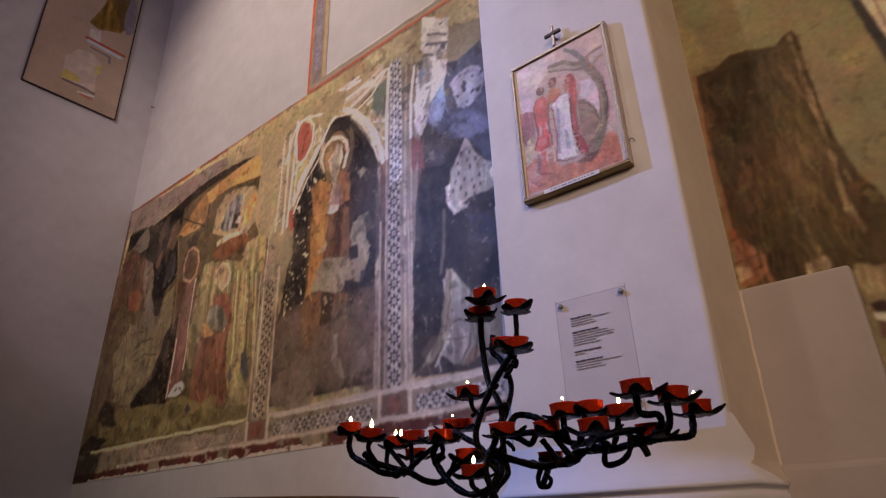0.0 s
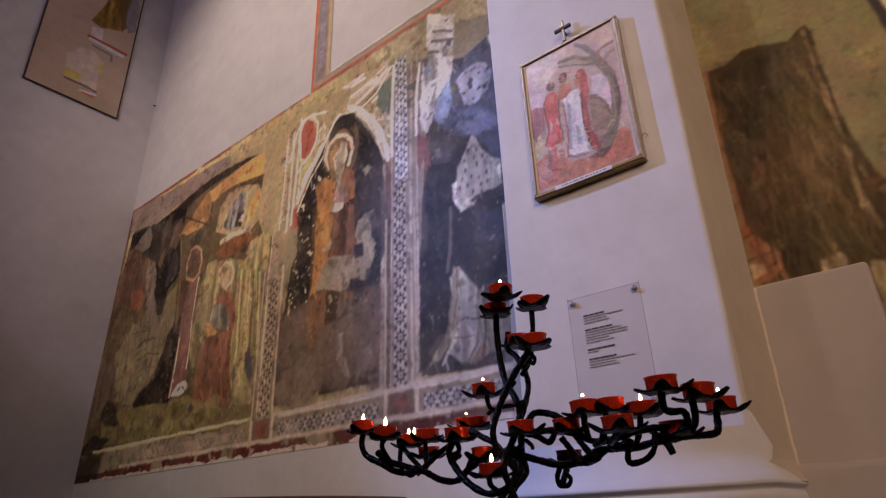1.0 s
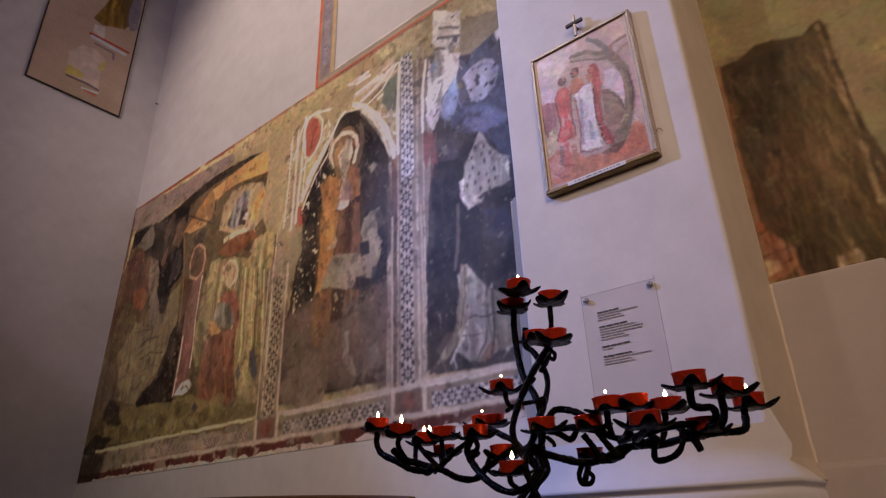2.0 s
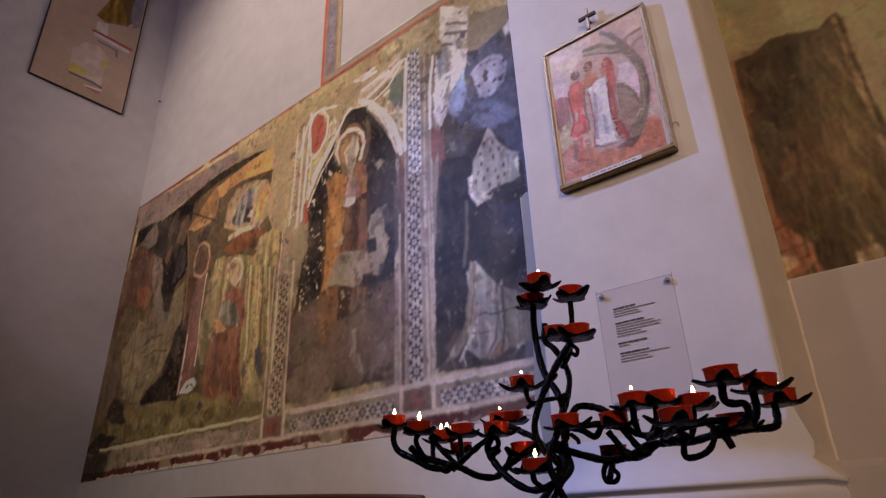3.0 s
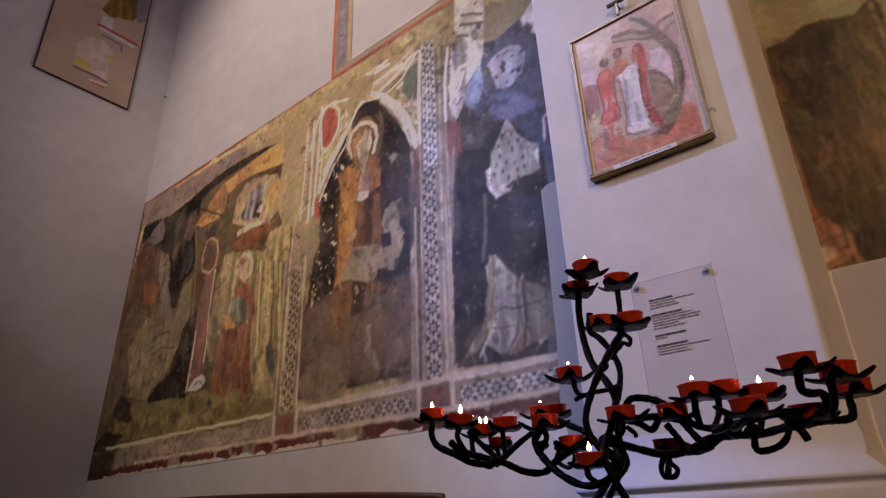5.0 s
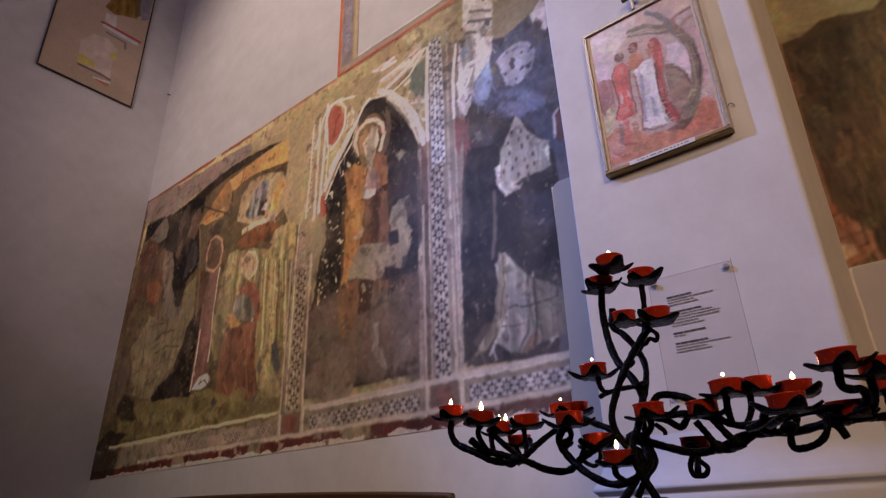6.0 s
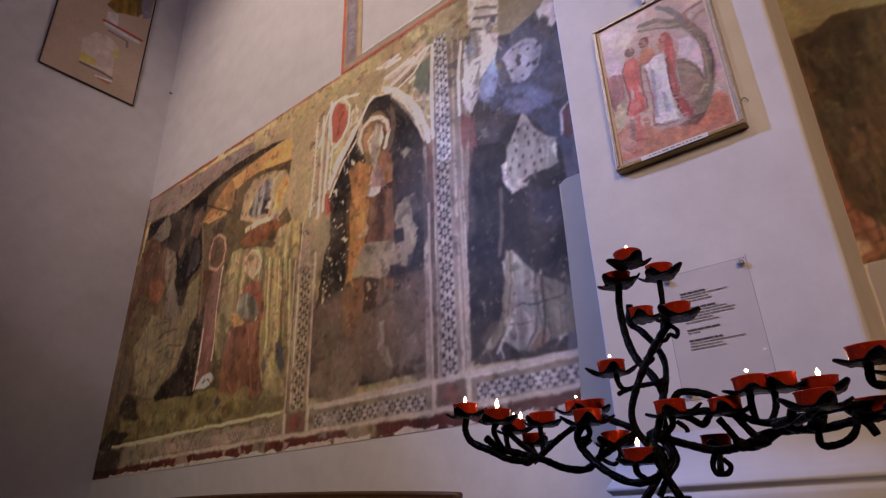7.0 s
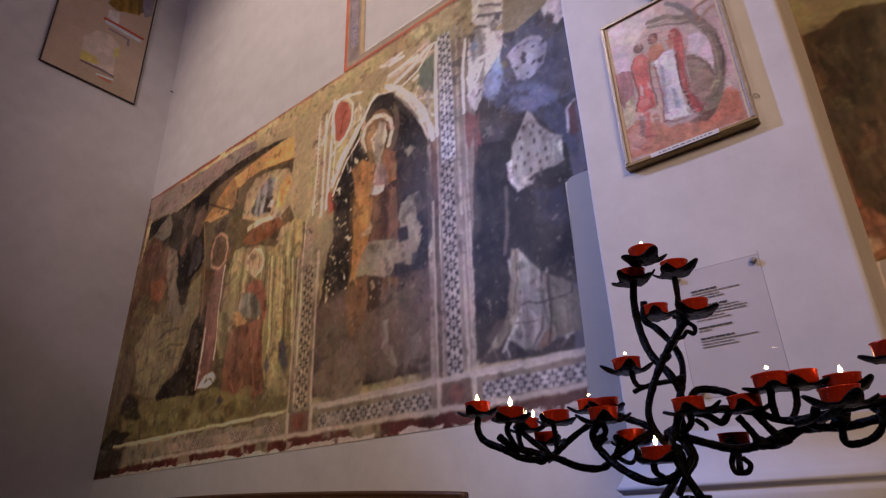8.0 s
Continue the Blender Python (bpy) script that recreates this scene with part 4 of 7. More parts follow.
    c.poly([(3.020, 3.527), (3.120, 3.552), (3.189, 3.479), (3.173, 3.312), (3.133, 3.243), (2.987, 3.315), (2.991, 3.427)], (158, 118, 64), 1, rag=0.012, folds=0.25)
    c.poly([(3.242, 3.500), (3.326, 3.486), (3.379, 3.399), (3.371, 3.268), (3.290, 3.267)], (146, 106, 60), 0.95, rag=0.012, folds=0.25)
    c.poly([(2.952, 3.328), (3.133, 3.252), (3.144, 2.994), (3.062, 2.940), (3.033, 2.697), (2.970, 2.687), (2.960, 3.013)], (174, 132, 68), 0.97, rag=0.012, folds=0.25)
    c.poly([(3.133, 3.234), (3.229, 3.224), (3.372, 3.244), (3.396, 2.911), (3.289, 2.885), (3.147, 2.914)], (116, 82, 50), 0.97, rag=0.012, folds=0.5)
    c.poly([(3.168, 3.180), (3.220, 3.178), (3.234, 3.075), (3.182, 3.069)], (140, 122, 112), 0.9, rag=0.012)
    c.poly([(3.106, 2.681), (3.247, 2.658), (3.251, 2.513), (3.145, 2.496), (3.080, 2.591)], (104, 70, 46), 0.9, rag=0.03, folds=0.4)
    c.oval((3.204, 3.669), 0.135, 0.205, (132, 104, 74), 1)
    c.poly([(3.095, 3.608), (3.079, 3.731), (3.155, 3.803), (3.216, 3.636), (3.175, 3.546)], (160, 130, 88), 0.9, rag=0.01)
    c.poly([(3.273, 3.509), (3.249, 3.621), (3.279, 3.726), (3.334, 3.636), (3.315, 3.556)], (98, 70, 54), 0.9, rag=0.01)
    c.stroke([(3.085, 3.594), (3.057, 3.708), (3.087, 3.797), (3.165, 3.836), (3.255, 3.811), (3.321, 3.742), (3.339, 3.661), (3.304, 3.552)], 0.034, (198, 180, 164), 1, rag=0.008)
    c.stroke([(3.107, 3.603), (3.091, 3.711), (3.133, 3.775), (3.211, 3.795), (3.278, 3.753)], 0.012, (120, 92, 66), 0.8)
    c.poly([(3.181, 3.707), (3.223, 3.775), (3.273, 3.756), (3.292, 3.629), (3.252, 3.522), (3.228, 3.436), (3.189, 3.461), (3.164, 3.569), (3.138, 3.662)], (184, 170, 156), 1, rag=0.008, folds=0.3)
    c.poly([(3.200, 3.456), (3.276, 3.425), (3.299, 3.314), (3.270, 3.242), (3.187, 3.231), (3.144, 3.247), (3.172, 3.338)], (174, 148, 142), 1, rag=0.008, folds=0.3)
    c.poly([(3.149, 3.245), (3.195, 3.287), (3.269, 3.275), (3.270, 3.233), (3.198, 3.219)], (198, 186, 176), 0.9, rag=0.008)
    c.poly([(3.073, 2.929), (3.289, 2.892), (3.472, 2.947), (3.537, 2.895), (3.527, 2.795), (3.398, 2.732), (3.324, 2.644), (3.042, 2.709), (3.047, 2.827)], (140, 128, 110), 0.95, rag=0.02, tex=0.16)
    c.poly([(3.461, 3.113), (3.556, 3.109), (3.588, 3.005), (3.528, 2.951), (3.555, 2.830), (3.491, 2.821), (3.396, 2.911), (3.414, 3.036)], (138, 128, 116), 0.95, rag=0.02, tex=0.16)
    c.poly([(3.361, 2.736), (3.454, 2.730), (3.482, 2.629), (3.381, 2.629)], (56, 48, 50), 0.85, rag=0.02)
    c.poly([(3.046, 3.042), (3.141, 3.059), (3.174, 3.024), (3.092, 2.971)], (186, 168, 140), 0.9, rag=0.012)
    c.poly([(2.645, 2.583), (2.992, 2.681), (3.320, 2.620), (3.716, 2.598), (3.702, 2.010), (2.670, 2.026)], (126, 106, 96), 0.62, soft=0.06, rag=0.12, tex=0.4)
    # the tall figure: blue field, spotted vest and hanging folds
    c.poly([(4.454, 3.932), (4.604, 3.930), (4.629, 3.805), (4.596, 3.222), (4.571, 2.868), (4.512, 3.017), (4.405, 3.199), (4.335, 3.306), (4.210, 3.347), (4.129, 3.457), (4.122, 3.753), (4.223, 3.913)], (66, 76, 108), 0.9, rag=0.015, tex=0.4)
    c.poly([(4.217, 4.075), (4.285, 4.151), (4.447, 4.036), (4.453, 3.924), (4.325, 3.882), (4.222, 3.905)], (132, 122, 104), 1, rag=0.01, tex=0.1)
    c.poly([(4.474, 3.944), (4.597, 3.927), (4.615, 3.799), (4.559, 3.763), (4.496, 3.828)], (176, 168, 178), 0.95, rag=0.012, tex=0.3)
    c.poly([(4.489, 3.858), (4.514, 3.883), (4.549, 3.826), (4.531, 3.789), (4.498, 3.811)], (62, 60, 84), 0.9, rag=0.015)
    c.poly([(4.021, 4.332), (4.231, 4.184), (4.233, 4.073), (4.211, 3.999), (4.131, 4.016), (4.053, 4.103), (4.018, 4.219)], (184, 180, 192), 1, rag=0.015, folds=0.2)
    c.stroke([(4.066, 4.224), (4.148, 4.186), (4.218, 4.133)], 0.02, (84, 84, 112), 0.8, rag=0.015)
    c.stroke([(4.056, 4.147), (4.142, 4.108), (4.221, 4.072)], 0.022, (76, 80, 116), 0.8, rag=0.015)
    c.poly([(4.145, 4.042), (4.202, 4.032), (4.222, 4.081), (4.182, 4.090)], (66, 74, 120), 0.9, rag=0.012)
    c.poly([(4.029, 4.064), (4.225, 3.937), (4.187, 3.773), (4.119, 3.713), (4.040, 3.633), (3.977, 3.544), (3.949, 3.478), (3.937, 3.690), (3.984, 3.895)], (184, 180, 190), 0.9, rag=0.02, folds=0.5)
    c.poly([(3.969, 3.939), (4.024, 3.986), (4.036, 3.916), (4.001, 3.902)], (110, 150, 200), 0.9, rag=0.01)
    c.poly([(4.268, 3.762), (4.364, 3.782), (4.451, 3.743), (4.483, 3.659), (4.461, 3.586), (4.408, 3.523), (4.333, 3.488), (4.280, 3.541), (4.257, 3.650), (4.230, 3.731)], (138, 138, 168), 0.9, rag=0.02, tex=0.25, folds=0.2)
    c.specks([(4.268, 3.762), (4.451, 3.743), (4.483, 3.659), (4.408, 3.523), (4.333, 3.488), (4.257, 3.650)], (62, 60, 84), 34, 0.70, 0.9, 28)
    c.stroke([(4.276, 3.736), (4.360, 3.751), (4.437, 3.719), (4.457, 3.643)], 0.014, (108, 104, 150), 0.7, rag=0.012)
    c.poly([(4.182, 3.710), (4.221, 3.712), (4.231, 3.657), (4.193, 3.662)], (116, 106, 96), 0.95, rag=0.008)
    c.poly([(4.060, 3.622), (4.137, 3.736), (4.189, 3.789), (4.190, 3.623), (4.157, 3.513), (4.072, 3.527)], (112, 142, 196), 0.9, rag=0.012, tex=0.4)
    c.poly([(4.209, 3.416), (4.254, 3.508), (4.431, 3.419), (4.548, 3.290), (4.381, 3.290), (4.263, 3.332)], (92, 106, 146), 0.7, soft=0.02, rag=0.03, tex=0.4)
    c.poly([(3.917, 3.502), (3.994, 3.439), (3.971, 3.326), (3.932, 3.222), (3.913, 3.299)], (134, 66, 70), 0.95, rag=0.01)
    c.poly([(4.555, 3.222), (4.591, 3.232), (4.591, 3.047), (4.546, 3.035), (4.539, 3.126)], (98, 54, 64), 0.95, rag=0.006)
    c.stroke([(4.535, 3.074), (4.546, 3.199), (4.589, 3.240)], 0.014, (170, 160, 172), 0.9, rag=0.006)
    c.poly([(3.992, 3.240), (4.194, 3.184), (4.207, 3.128), (4.177, 3.001), (4.217, 2.876), (4.500, 2.853), (4.504, 2.770), (4.499, 2.560), (4.484, 2.283), (4.378, 2.328), (4.259, 2.489), (4.203, 2.567), (4.130, 2.498), (4.088, 2.216), (3.967, 2.067), (3.897, 2.031), (3.914, 2.594), (3.959, 3.092)], (52, 47, 54), 0.95, rag=0.015, tex=0.55)
    c.poly([(4.295, 2.813), (4.481, 2.779), (4.475, 2.598), (4.339, 2.639)], (60, 64, 100), 0.55, soft=0.02, rag=0.03)
    c.poly([(3.958, 2.131), (4.037, 2.199), (4.096, 2.200), (4.020, 2.077)], (104, 84, 72), 0.7, soft=0.01, rag=0.03)
    c.stroke([(4.154, 2.907), (4.137, 2.683), (4.113, 2.534)], 0.022, (112, 98, 92), 0.7, rag=0.008, worn=0.25)
    c.poly([(4.049, 3.320), (4.080, 3.320), (4.090, 3.262), (4.059, 3.254)], (128, 120, 118), 0.8, rag=0.015)
    c.poly([(4.312, 3.292), (4.340, 3.293), (4.385, 3.170), (4.443, 3.107), (4.505, 3.061), (4.469, 3.024), (4.440, 3.054), (4.467, 3.011), (4.500, 2.927), (4.452, 2.915), (4.404, 2.919), (4.322, 2.910), (4.255, 2.914), (4.204, 2.955), (4.206, 3.122)], (144, 138, 136), 1, rag=0.006, tex=0.12, folds=0.15)
    c.stroke([(4.437, 3.052), (4.412, 2.929)], 0.008, (112, 104, 104), 0.8)
    c.stroke([(4.456, 3.023), (4.450, 2.926)], 0.006, (120, 112, 110), 0.8)
    c.stroke([(4.479, 2.979), (4.475, 2.922)], 0.006, (120, 112, 110), 0.8)
    c.stroke([(4.391, 3.142), (4.405, 3.032), (4.400, 2.934)], 0.007, (128, 120, 118), 0.7)
    c.stroke([(4.323, 3.268), (4.291, 3.161), (4.261, 2.938)], 0.006, (130, 122, 120), 0.6)
    for u, v in [(4.287, 3.217), (4.344, 3.200), (4.381, 3.140), (4.256, 3.156), (4.263, 3.092), (4.343, 3.102), (4.303, 3.040), (4.351, 3.022), (4.402, 3.034), (4.362, 2.970), (4.309, 2.942), (4.274, 2.994), (4.405, 2.975), (4.234, 3.042), (4.219, 2.997), (4.366, 2.922), (4.325, 3.152)]:
        c.oval((u, v), 0.008, 0.014, (60, 54, 58), 0.9, rag=0.008)
    c.poly([(4.160, 3.043), (4.199, 3.047), (4.196, 2.976), (4.275, 2.909), (4.306, 2.860), (4.216, 2.863), (4.172, 2.948)], (168, 160, 160), 0.95, rag=0.012, folds=0.4)
    c.poly([(4.152, 2.553), (4.193, 2.531), (4.179, 2.365), (4.156, 2.228), (4.116, 2.148), (4.079, 2.117), (4.010, 2.073), (3.989, 2.094), (4.079, 2.189), (4.127, 2.321)], (140, 127, 106), 0.97, rag=0.008, folds=0.45)
    c.poly([(4.205, 2.518), (4.254, 2.443), (4.298, 2.387), (4.309, 2.330), (4.276, 2.172), (4.293, 2.089), (4.228, 2.036), (4.179, 2.032), (4.105, 2.098), (4.145, 2.147), (4.185, 2.235), (4.182, 2.364)], (142, 136, 134), 1, rag=0.008, folds=0.4, tex=0.15)
    c.poly([(4.310, 2.387), (4.379, 2.339), (4.446, 2.296), (4.477, 2.236), (4.473, 2.127), (4.473, 2.071), (4.387, 2.064), (4.332, 2.078), (4.319, 2.162), (4.320, 2.271)], (122, 115, 102), 0.98, rag=0.008, folds=0.4, tex=0.2)
    c.poly([(4.314, 2.124), (4.337, 2.074), (4.297, 2.030), (4.238, 2.021), (4.281, 2.091)], (118, 88, 58), 0.9, rag=0.01)
    c.stroke([(4.300, 2.378), (4.300, 2.221), (4.276, 2.119), (4.222, 2.040)], 0.013, (88, 78, 72), 0.85, rag=0.006)
    c.stroke([(4.335, 2.368), (4.330, 2.160), (4.303, 2.050)], 0.014, (74, 62, 56), 0.9, rag=0.006)
    c.stroke([(4.177, 2.251), (4.222, 2.257), (4.262, 2.239), (4.323, 2.243), (4.411, 2.245), (4.446, 2.252), (4.451, 2.292)], 0.009, (66, 58, 58), 0.9, rag=0.006)
    c.stroke([(4.378, 2.334), (4.368, 2.232), (4.361, 2.079)], 0.010, (112, 102, 88), 0.8, rag=0.006)
    c.stroke([(4.419, 2.309), (4.412, 2.194), (4.410, 2.074)], 0.010, (104, 94, 82), 0.8, rag=0.006)
    c.stroke([(4.244, 2.348), (4.238, 2.181), (4.205, 2.048)], 0.008, (132, 124, 120), 0.7, rag=0.006)
    c.stroke([(4.173, 2.534), (4.161, 2.370), (4.128, 2.206)], 0.007, (84, 74, 62), 0.8, rag=0.006)
    c.stroke([(4.138, 2.171), (4.193, 2.159), (4.254, 2.161)], 0.010, (92, 82, 80), 0.8, rag=0.006)
    c.stroke([(4.405, 2.206), (4.446, 2.212), (4.464, 2.181), (4.422, 2.160)], 0.010, (96, 86, 76), 0.8, rag=0.008)
    c.specks([(4.213, 2.503), (4.254, 2.443), (4.289, 2.335), (4.244, 2.072), (4.124, 2.097)], (96, 90, 98), 24, 0.80, 0.85, 29)
    # ochre and brown robe under the arch
    c.poly([(2.779, 3.351), (2.873, 3.501), (3.043, 3.690), (3.123, 3.519), (3.011, 3.357), (2.991, 3.073), (3.004, 2.749), (2.948, 2.645), (2.875, 2.671), (2.814, 2.969)], (44, 38, 40), 0.75, rag=0.015, tex=0.4)
    c.specks([(2.779, 3.351), (2.873, 3.501), (3.043, 3.690), (3.123, 3.519), (3.011, 3.357), (2.991, 3.073), (3.004, 2.749), (2.948, 2.645), (2.875, 2.671)], (192, 180, 160), 40, 0.80, 0.95, 38)
    c.poly([(2.962, 3.509), (3.058, 3.547), (3.140, 3.477), (3.168, 3.371), (3.145, 3.263), (3.003, 3.284)], (160, 118, 58), 0.9, rag=0.01, folds=0.2)
    c.poly([(2.982, 3.275), (3.120, 3.248), (3.172, 3.204), (3.130, 2.871), (3.055, 2.727), (2.985, 2.717), (2.994, 2.992)], (178, 130, 56), 0.95, rag=0.01, folds=0.2)
    c.poly([(3.172, 3.204), (3.367, 3.217), (3.394, 2.847), (3.153, 2.909)], (112, 80, 52), 0.85, rag=0.012, folds=0.45)
    c.poly([(3.268, 3.543), (3.367, 3.473), (3.377, 3.335), (3.319, 3.359), (3.288, 3.448)], (150, 112, 78), 0.9, rag=0.012)
    c.poly([(2.961, 2.693), (3.135, 2.683), (3.132, 2.435), (3.003, 2.319), (2.948, 2.442)], (128, 94, 54), 0.7, soft=0.015, rag=0.03)
    c.poly([(3.135, 2.683), (3.258, 2.656), (3.242, 2.478), (3.131, 2.463)], (70, 52, 36), 0.85, rag=0.02)
    c.specks([(3.135, 2.683), (3.258, 2.656), (3.242, 2.478), (3.131, 2.463)], (150, 130, 100), 44, 0.80, 0.9, 39)
    c.poly([(3.129, 2.909), (3.367, 2.863), (3.456, 2.802), (3.569, 2.826), (3.546, 2.741), (3.519, 2.659), (3.367, 2.686), (3.276, 2.640), (3.035, 2.725), (3.081, 2.848)], (146, 134, 112), 1, rag=0.012, tex=0.1)
    c.poly([(3.482, 3.113), (3.550, 3.107), (3.574, 3.022), (3.525, 2.984), (3.537, 2.917), (3.574, 2.867), (3.526, 2.811), (3.464, 2.760), (3.430, 2.887), (3.385, 2.992), (3.413, 3.081)], (142, 132, 114), 1, rag=0.012, tex=0.1)
    c.poly([(3.444, 3.439), (3.492, 3.467), (3.529, 3.426), (3.472, 3.385)], (146, 136, 118), 0.95, rag=0.008)
    c.poly([(3.066, 2.992), (3.175, 3.018), (3.157, 2.970), (3.077, 2.965)], (176, 154, 122), 0.95, rag=0.008)
    c.poly([(3.381, 2.922), (3.457, 2.922), (3.465, 2.824), (3.394, 2.818)], (48, 44, 50), 0.9, rag=0.015)
    c.poly([(3.513, 3.082), (3.585, 3.131), (3.584, 2.764), (3.532, 2.703), (3.579, 2.873), (3.537, 2.931)], (46, 44, 54), 0.7, rag=0.02)
    c.poly([(3.498, 2.721), (3.583, 2.730), (3.588, 2.608), (3.497, 2.617)], (58, 56, 66), 0.8, rag=0.02)
    c.poly([(3.344, 2.696), (3.446, 2.694), (3.437, 2.634), (3.358, 2.628)], (56, 50, 52), 0.8, rag=0.02)
    c.poly([(3.270, 2.377), (3.305, 2.375), (3.310, 2.257), (3.254, 2.216), (3.280, 2.295)], (160, 148, 138), 0.85, rag=0.01)
    c.poly([(3.306, 2.232), (3.332, 2.220), (3.382, 2.092), (3.349, 2.113)], (146, 132, 124), 0.8, rag=0.01)
    c.poly([(2.921, 2.206), (3.013, 2.307), (3.043, 2.284), (2.953, 2.150)], (138, 120, 108), 0.5, soft=0.01, rag=0.02)
    c.poly([(3.449, 2.235), (3.523, 2.266), (3.551, 2.239), (3.508, 2.100), (3.427, 2.069)], (120, 106, 98), 0.6, soft=0.01, rag=0.03)
    c.brush(900, (0.0, 2.42, 2.02, 4.2), 0.075, 0.017, 0.5, 0.5, 2, 0.7)
    c.brush(240, (2.75, 3.6, 2.05, 4.1), 0.10, 0.018, 0.36, 0.45, 3)
    c.brush(460, (3.95, 4.6, 2.05, 4.3), 0.07, 0.014, 0.45, 0.5, 4)
    c.smudge(0.006)
    for k in range(60):
        u, v, n = rs.uniform(0.3, 4.4), rs.uniform(2.4, 4.1), rs.uniform(0.15, 0.5)
        c.stroke([(u, v), (u + rs.uniform(-0.02, 0.02), v - n)], rs.uniform(0.02, 0.06), ((112, 98, 88), (88, 76, 70), (138, 124, 108))[k % 3], rs.uniform(0.10, 0.26), soft=0.02, rag=0.03)
    c.blotch((108, 94, 84), 9, 0.58, 0.18, 51, 0.16)
    c.blotch((112, 98, 88), 22, 0.62, 0.24, 56, 0.12)
    c.blotch((150, 138, 124), 30, 0.72, 0.4, 53, 0.06)
    c.blotch((58, 48, 46), 17, 0.62, 0.42, 52, 0.10)
    c.blotch((118, 104, 92), 2.2, 0.48, 0.26, 54, 0.2)
    # arch ribs, roundel and gable, still crisp over the wear
    c.stroke([(2.748, 4.195), (2.737, 3.792), (2.711, 3.299)], 0.022, (206, 192, 176), 0.95, rag=0.006, worn=0.2)
    c.stroke([(2.806, 4.155), (2.783, 3.819), (2.768, 3.490)], 0.012, (196, 180, 162), 0.9, rag=0.006, worn=0.2)
    c.stroke([(2.598, 4.179), (2.597, 3.710), (2.575, 3.303)], 0.016, (190, 174, 152), 0.9, rag=0.006, worn=0.25)
    c.poly([(2.770, 3.835), (2.754, 4.100), (2.812, 4.152), (2.899, 4.097), (2.940, 3.962), (2.894, 3.825), (2.832, 3.787)], (158, 86, 66), 0.95, rag=0.010)
    c.stroke([(2.772, 3.815), (2.744, 4.065), (2.781, 4.168), (2.872, 4.172), (2.948, 4.061), (2.948, 3.914), (2.884, 3.811), (2.804, 3.776)], 0.018, (204, 188, 170), 0.95, rag=0.006)
    c.stroke([(2.834, 3.863), (2.850, 4.002), (2.878, 4.037)], 0.014, (108, 58, 46), 0.7, rag=0.012)
    c.stroke([(2.771, 3.453), (2.854, 3.609), (2.950, 3.724), (3.057, 3.861), (3.132, 3.976), (3.196, 4.019)], 0.024, (204, 190, 176), 0.95, rag=0.006, worn=0.15)
    c.stroke([(2.809, 3.573), (2.896, 3.683), (2.993, 3.788), (3.068, 3.874)], 0.012, (196, 180, 164), 0.9, rag=0.006, worn=0.2)
    c.stroke([(3.282, 4.031), (3.397, 3.954), (3.505, 3.836), (3.598, 3.690), (3.649, 3.537), (3.672, 3.427)], 0.036, (206, 196, 190), 0.95, rag=0.008, worn=0.15)
    c.stroke([(3.366, 3.919), (3.476, 3.807), (3.569, 3.644), (3.612, 3.513)], 0.012, (190, 180, 176), 0.8, rag=0.006, worn=0.2)
    c.stroke([(2.787, 4.175), (2.908, 4.152), (3.038, 4.118)], 0.018, (200, 186, 168), 0.95, rag=0.008, worn=0.2)
    c.stroke([(3.238, 4.192), (3.335, 4.206), (3.439, 4.203)], 0.024, (200, 192, 186), 0.95, rag=0.010, worn=0.25)
    c.stroke([(3.271, 4.114), (3.429, 4.132), (3.560, 4.141)], 0.020, (200, 192, 188), 0.9, rag=0.010, worn=0.25)
    c.stroke([(3.356, 4.019), (3.489, 4.068), (3.658, 4.149)], 0.026, (204, 198, 196), 0.95, rag=0.010, worn=0.2)
    c.stroke([(3.427, 3.961), (3.558, 4.010), (3.707, 4.157)], 0.014, (196, 190, 192), 0.9, rag=0.010, worn=0.25)
    c.poly([(3.555, 3.900), (3.607, 4.047), (3.685, 4.067), (3.678, 3.878), (3.639, 3.810)], (108, 120, 112), 0.95, rag=0.010, tex=0.3)
    c.stroke([(3.725, 4.145), (3.704, 3.819), (3.708, 3.435)], 0.026, (200, 196, 206), 0.95, rag=0.006, worn=0.15)
    c.stroke([(3.790, 4.115), (3.771, 3.782), (3.768, 3.423)], 0.016, (196, 194, 208), 0.95, rag=0.006, worn=0.15)
    c.stroke([(3.948, 4.035), (3.913, 3.746), (3.907, 3.500)], 0.020, (200, 198, 210), 0.9, rag=0.008, worn=0.2)
    c.stroke([(3.946, 3.728), (4.037, 3.830), (4.102, 3.826)], 0.022, (204, 202, 214), 0.9, rag=0.010, worn=0.2)
    c.stroke([(3.947, 3.602), (4.018, 3.688), (4.058, 3.783)], 0.016, (196, 194, 210), 0.9, rag=0.010, worn=0.2)
    c.inlay(3.73, 3.85, 3.25, 4.18, True, (58, 62, 86), (176, 174, 188), 0.3)
    c.inlay(3.715, 3.83, 1.99, 3.22, True, (44, 40, 50), (154, 142, 140), 0.22)
    c.inlay(2.525, 2.640, 1.99, 2.95, True, (52, 44, 44), (158, 140, 120), 0.35)
    c.inlay(2.75, 3.60, 1.845, 1.935, False, (46, 42, 50), (152, 140, 136), 0.28)
    c.inlay(3.93, 4.46, 1.845, 1.935, False, (50, 48, 64), (156, 148, 152), 0.22)
    c.inlay(0.95, 2.40, 1.860, 1.925, False, (84, 72, 78), (160, 142, 126), 0.45)
    c.stroke([(0.15, 1.982), (2.44, 1.982)], 0.022, (190, 172, 138), 0.9, rag=0.010, worn=0.3)
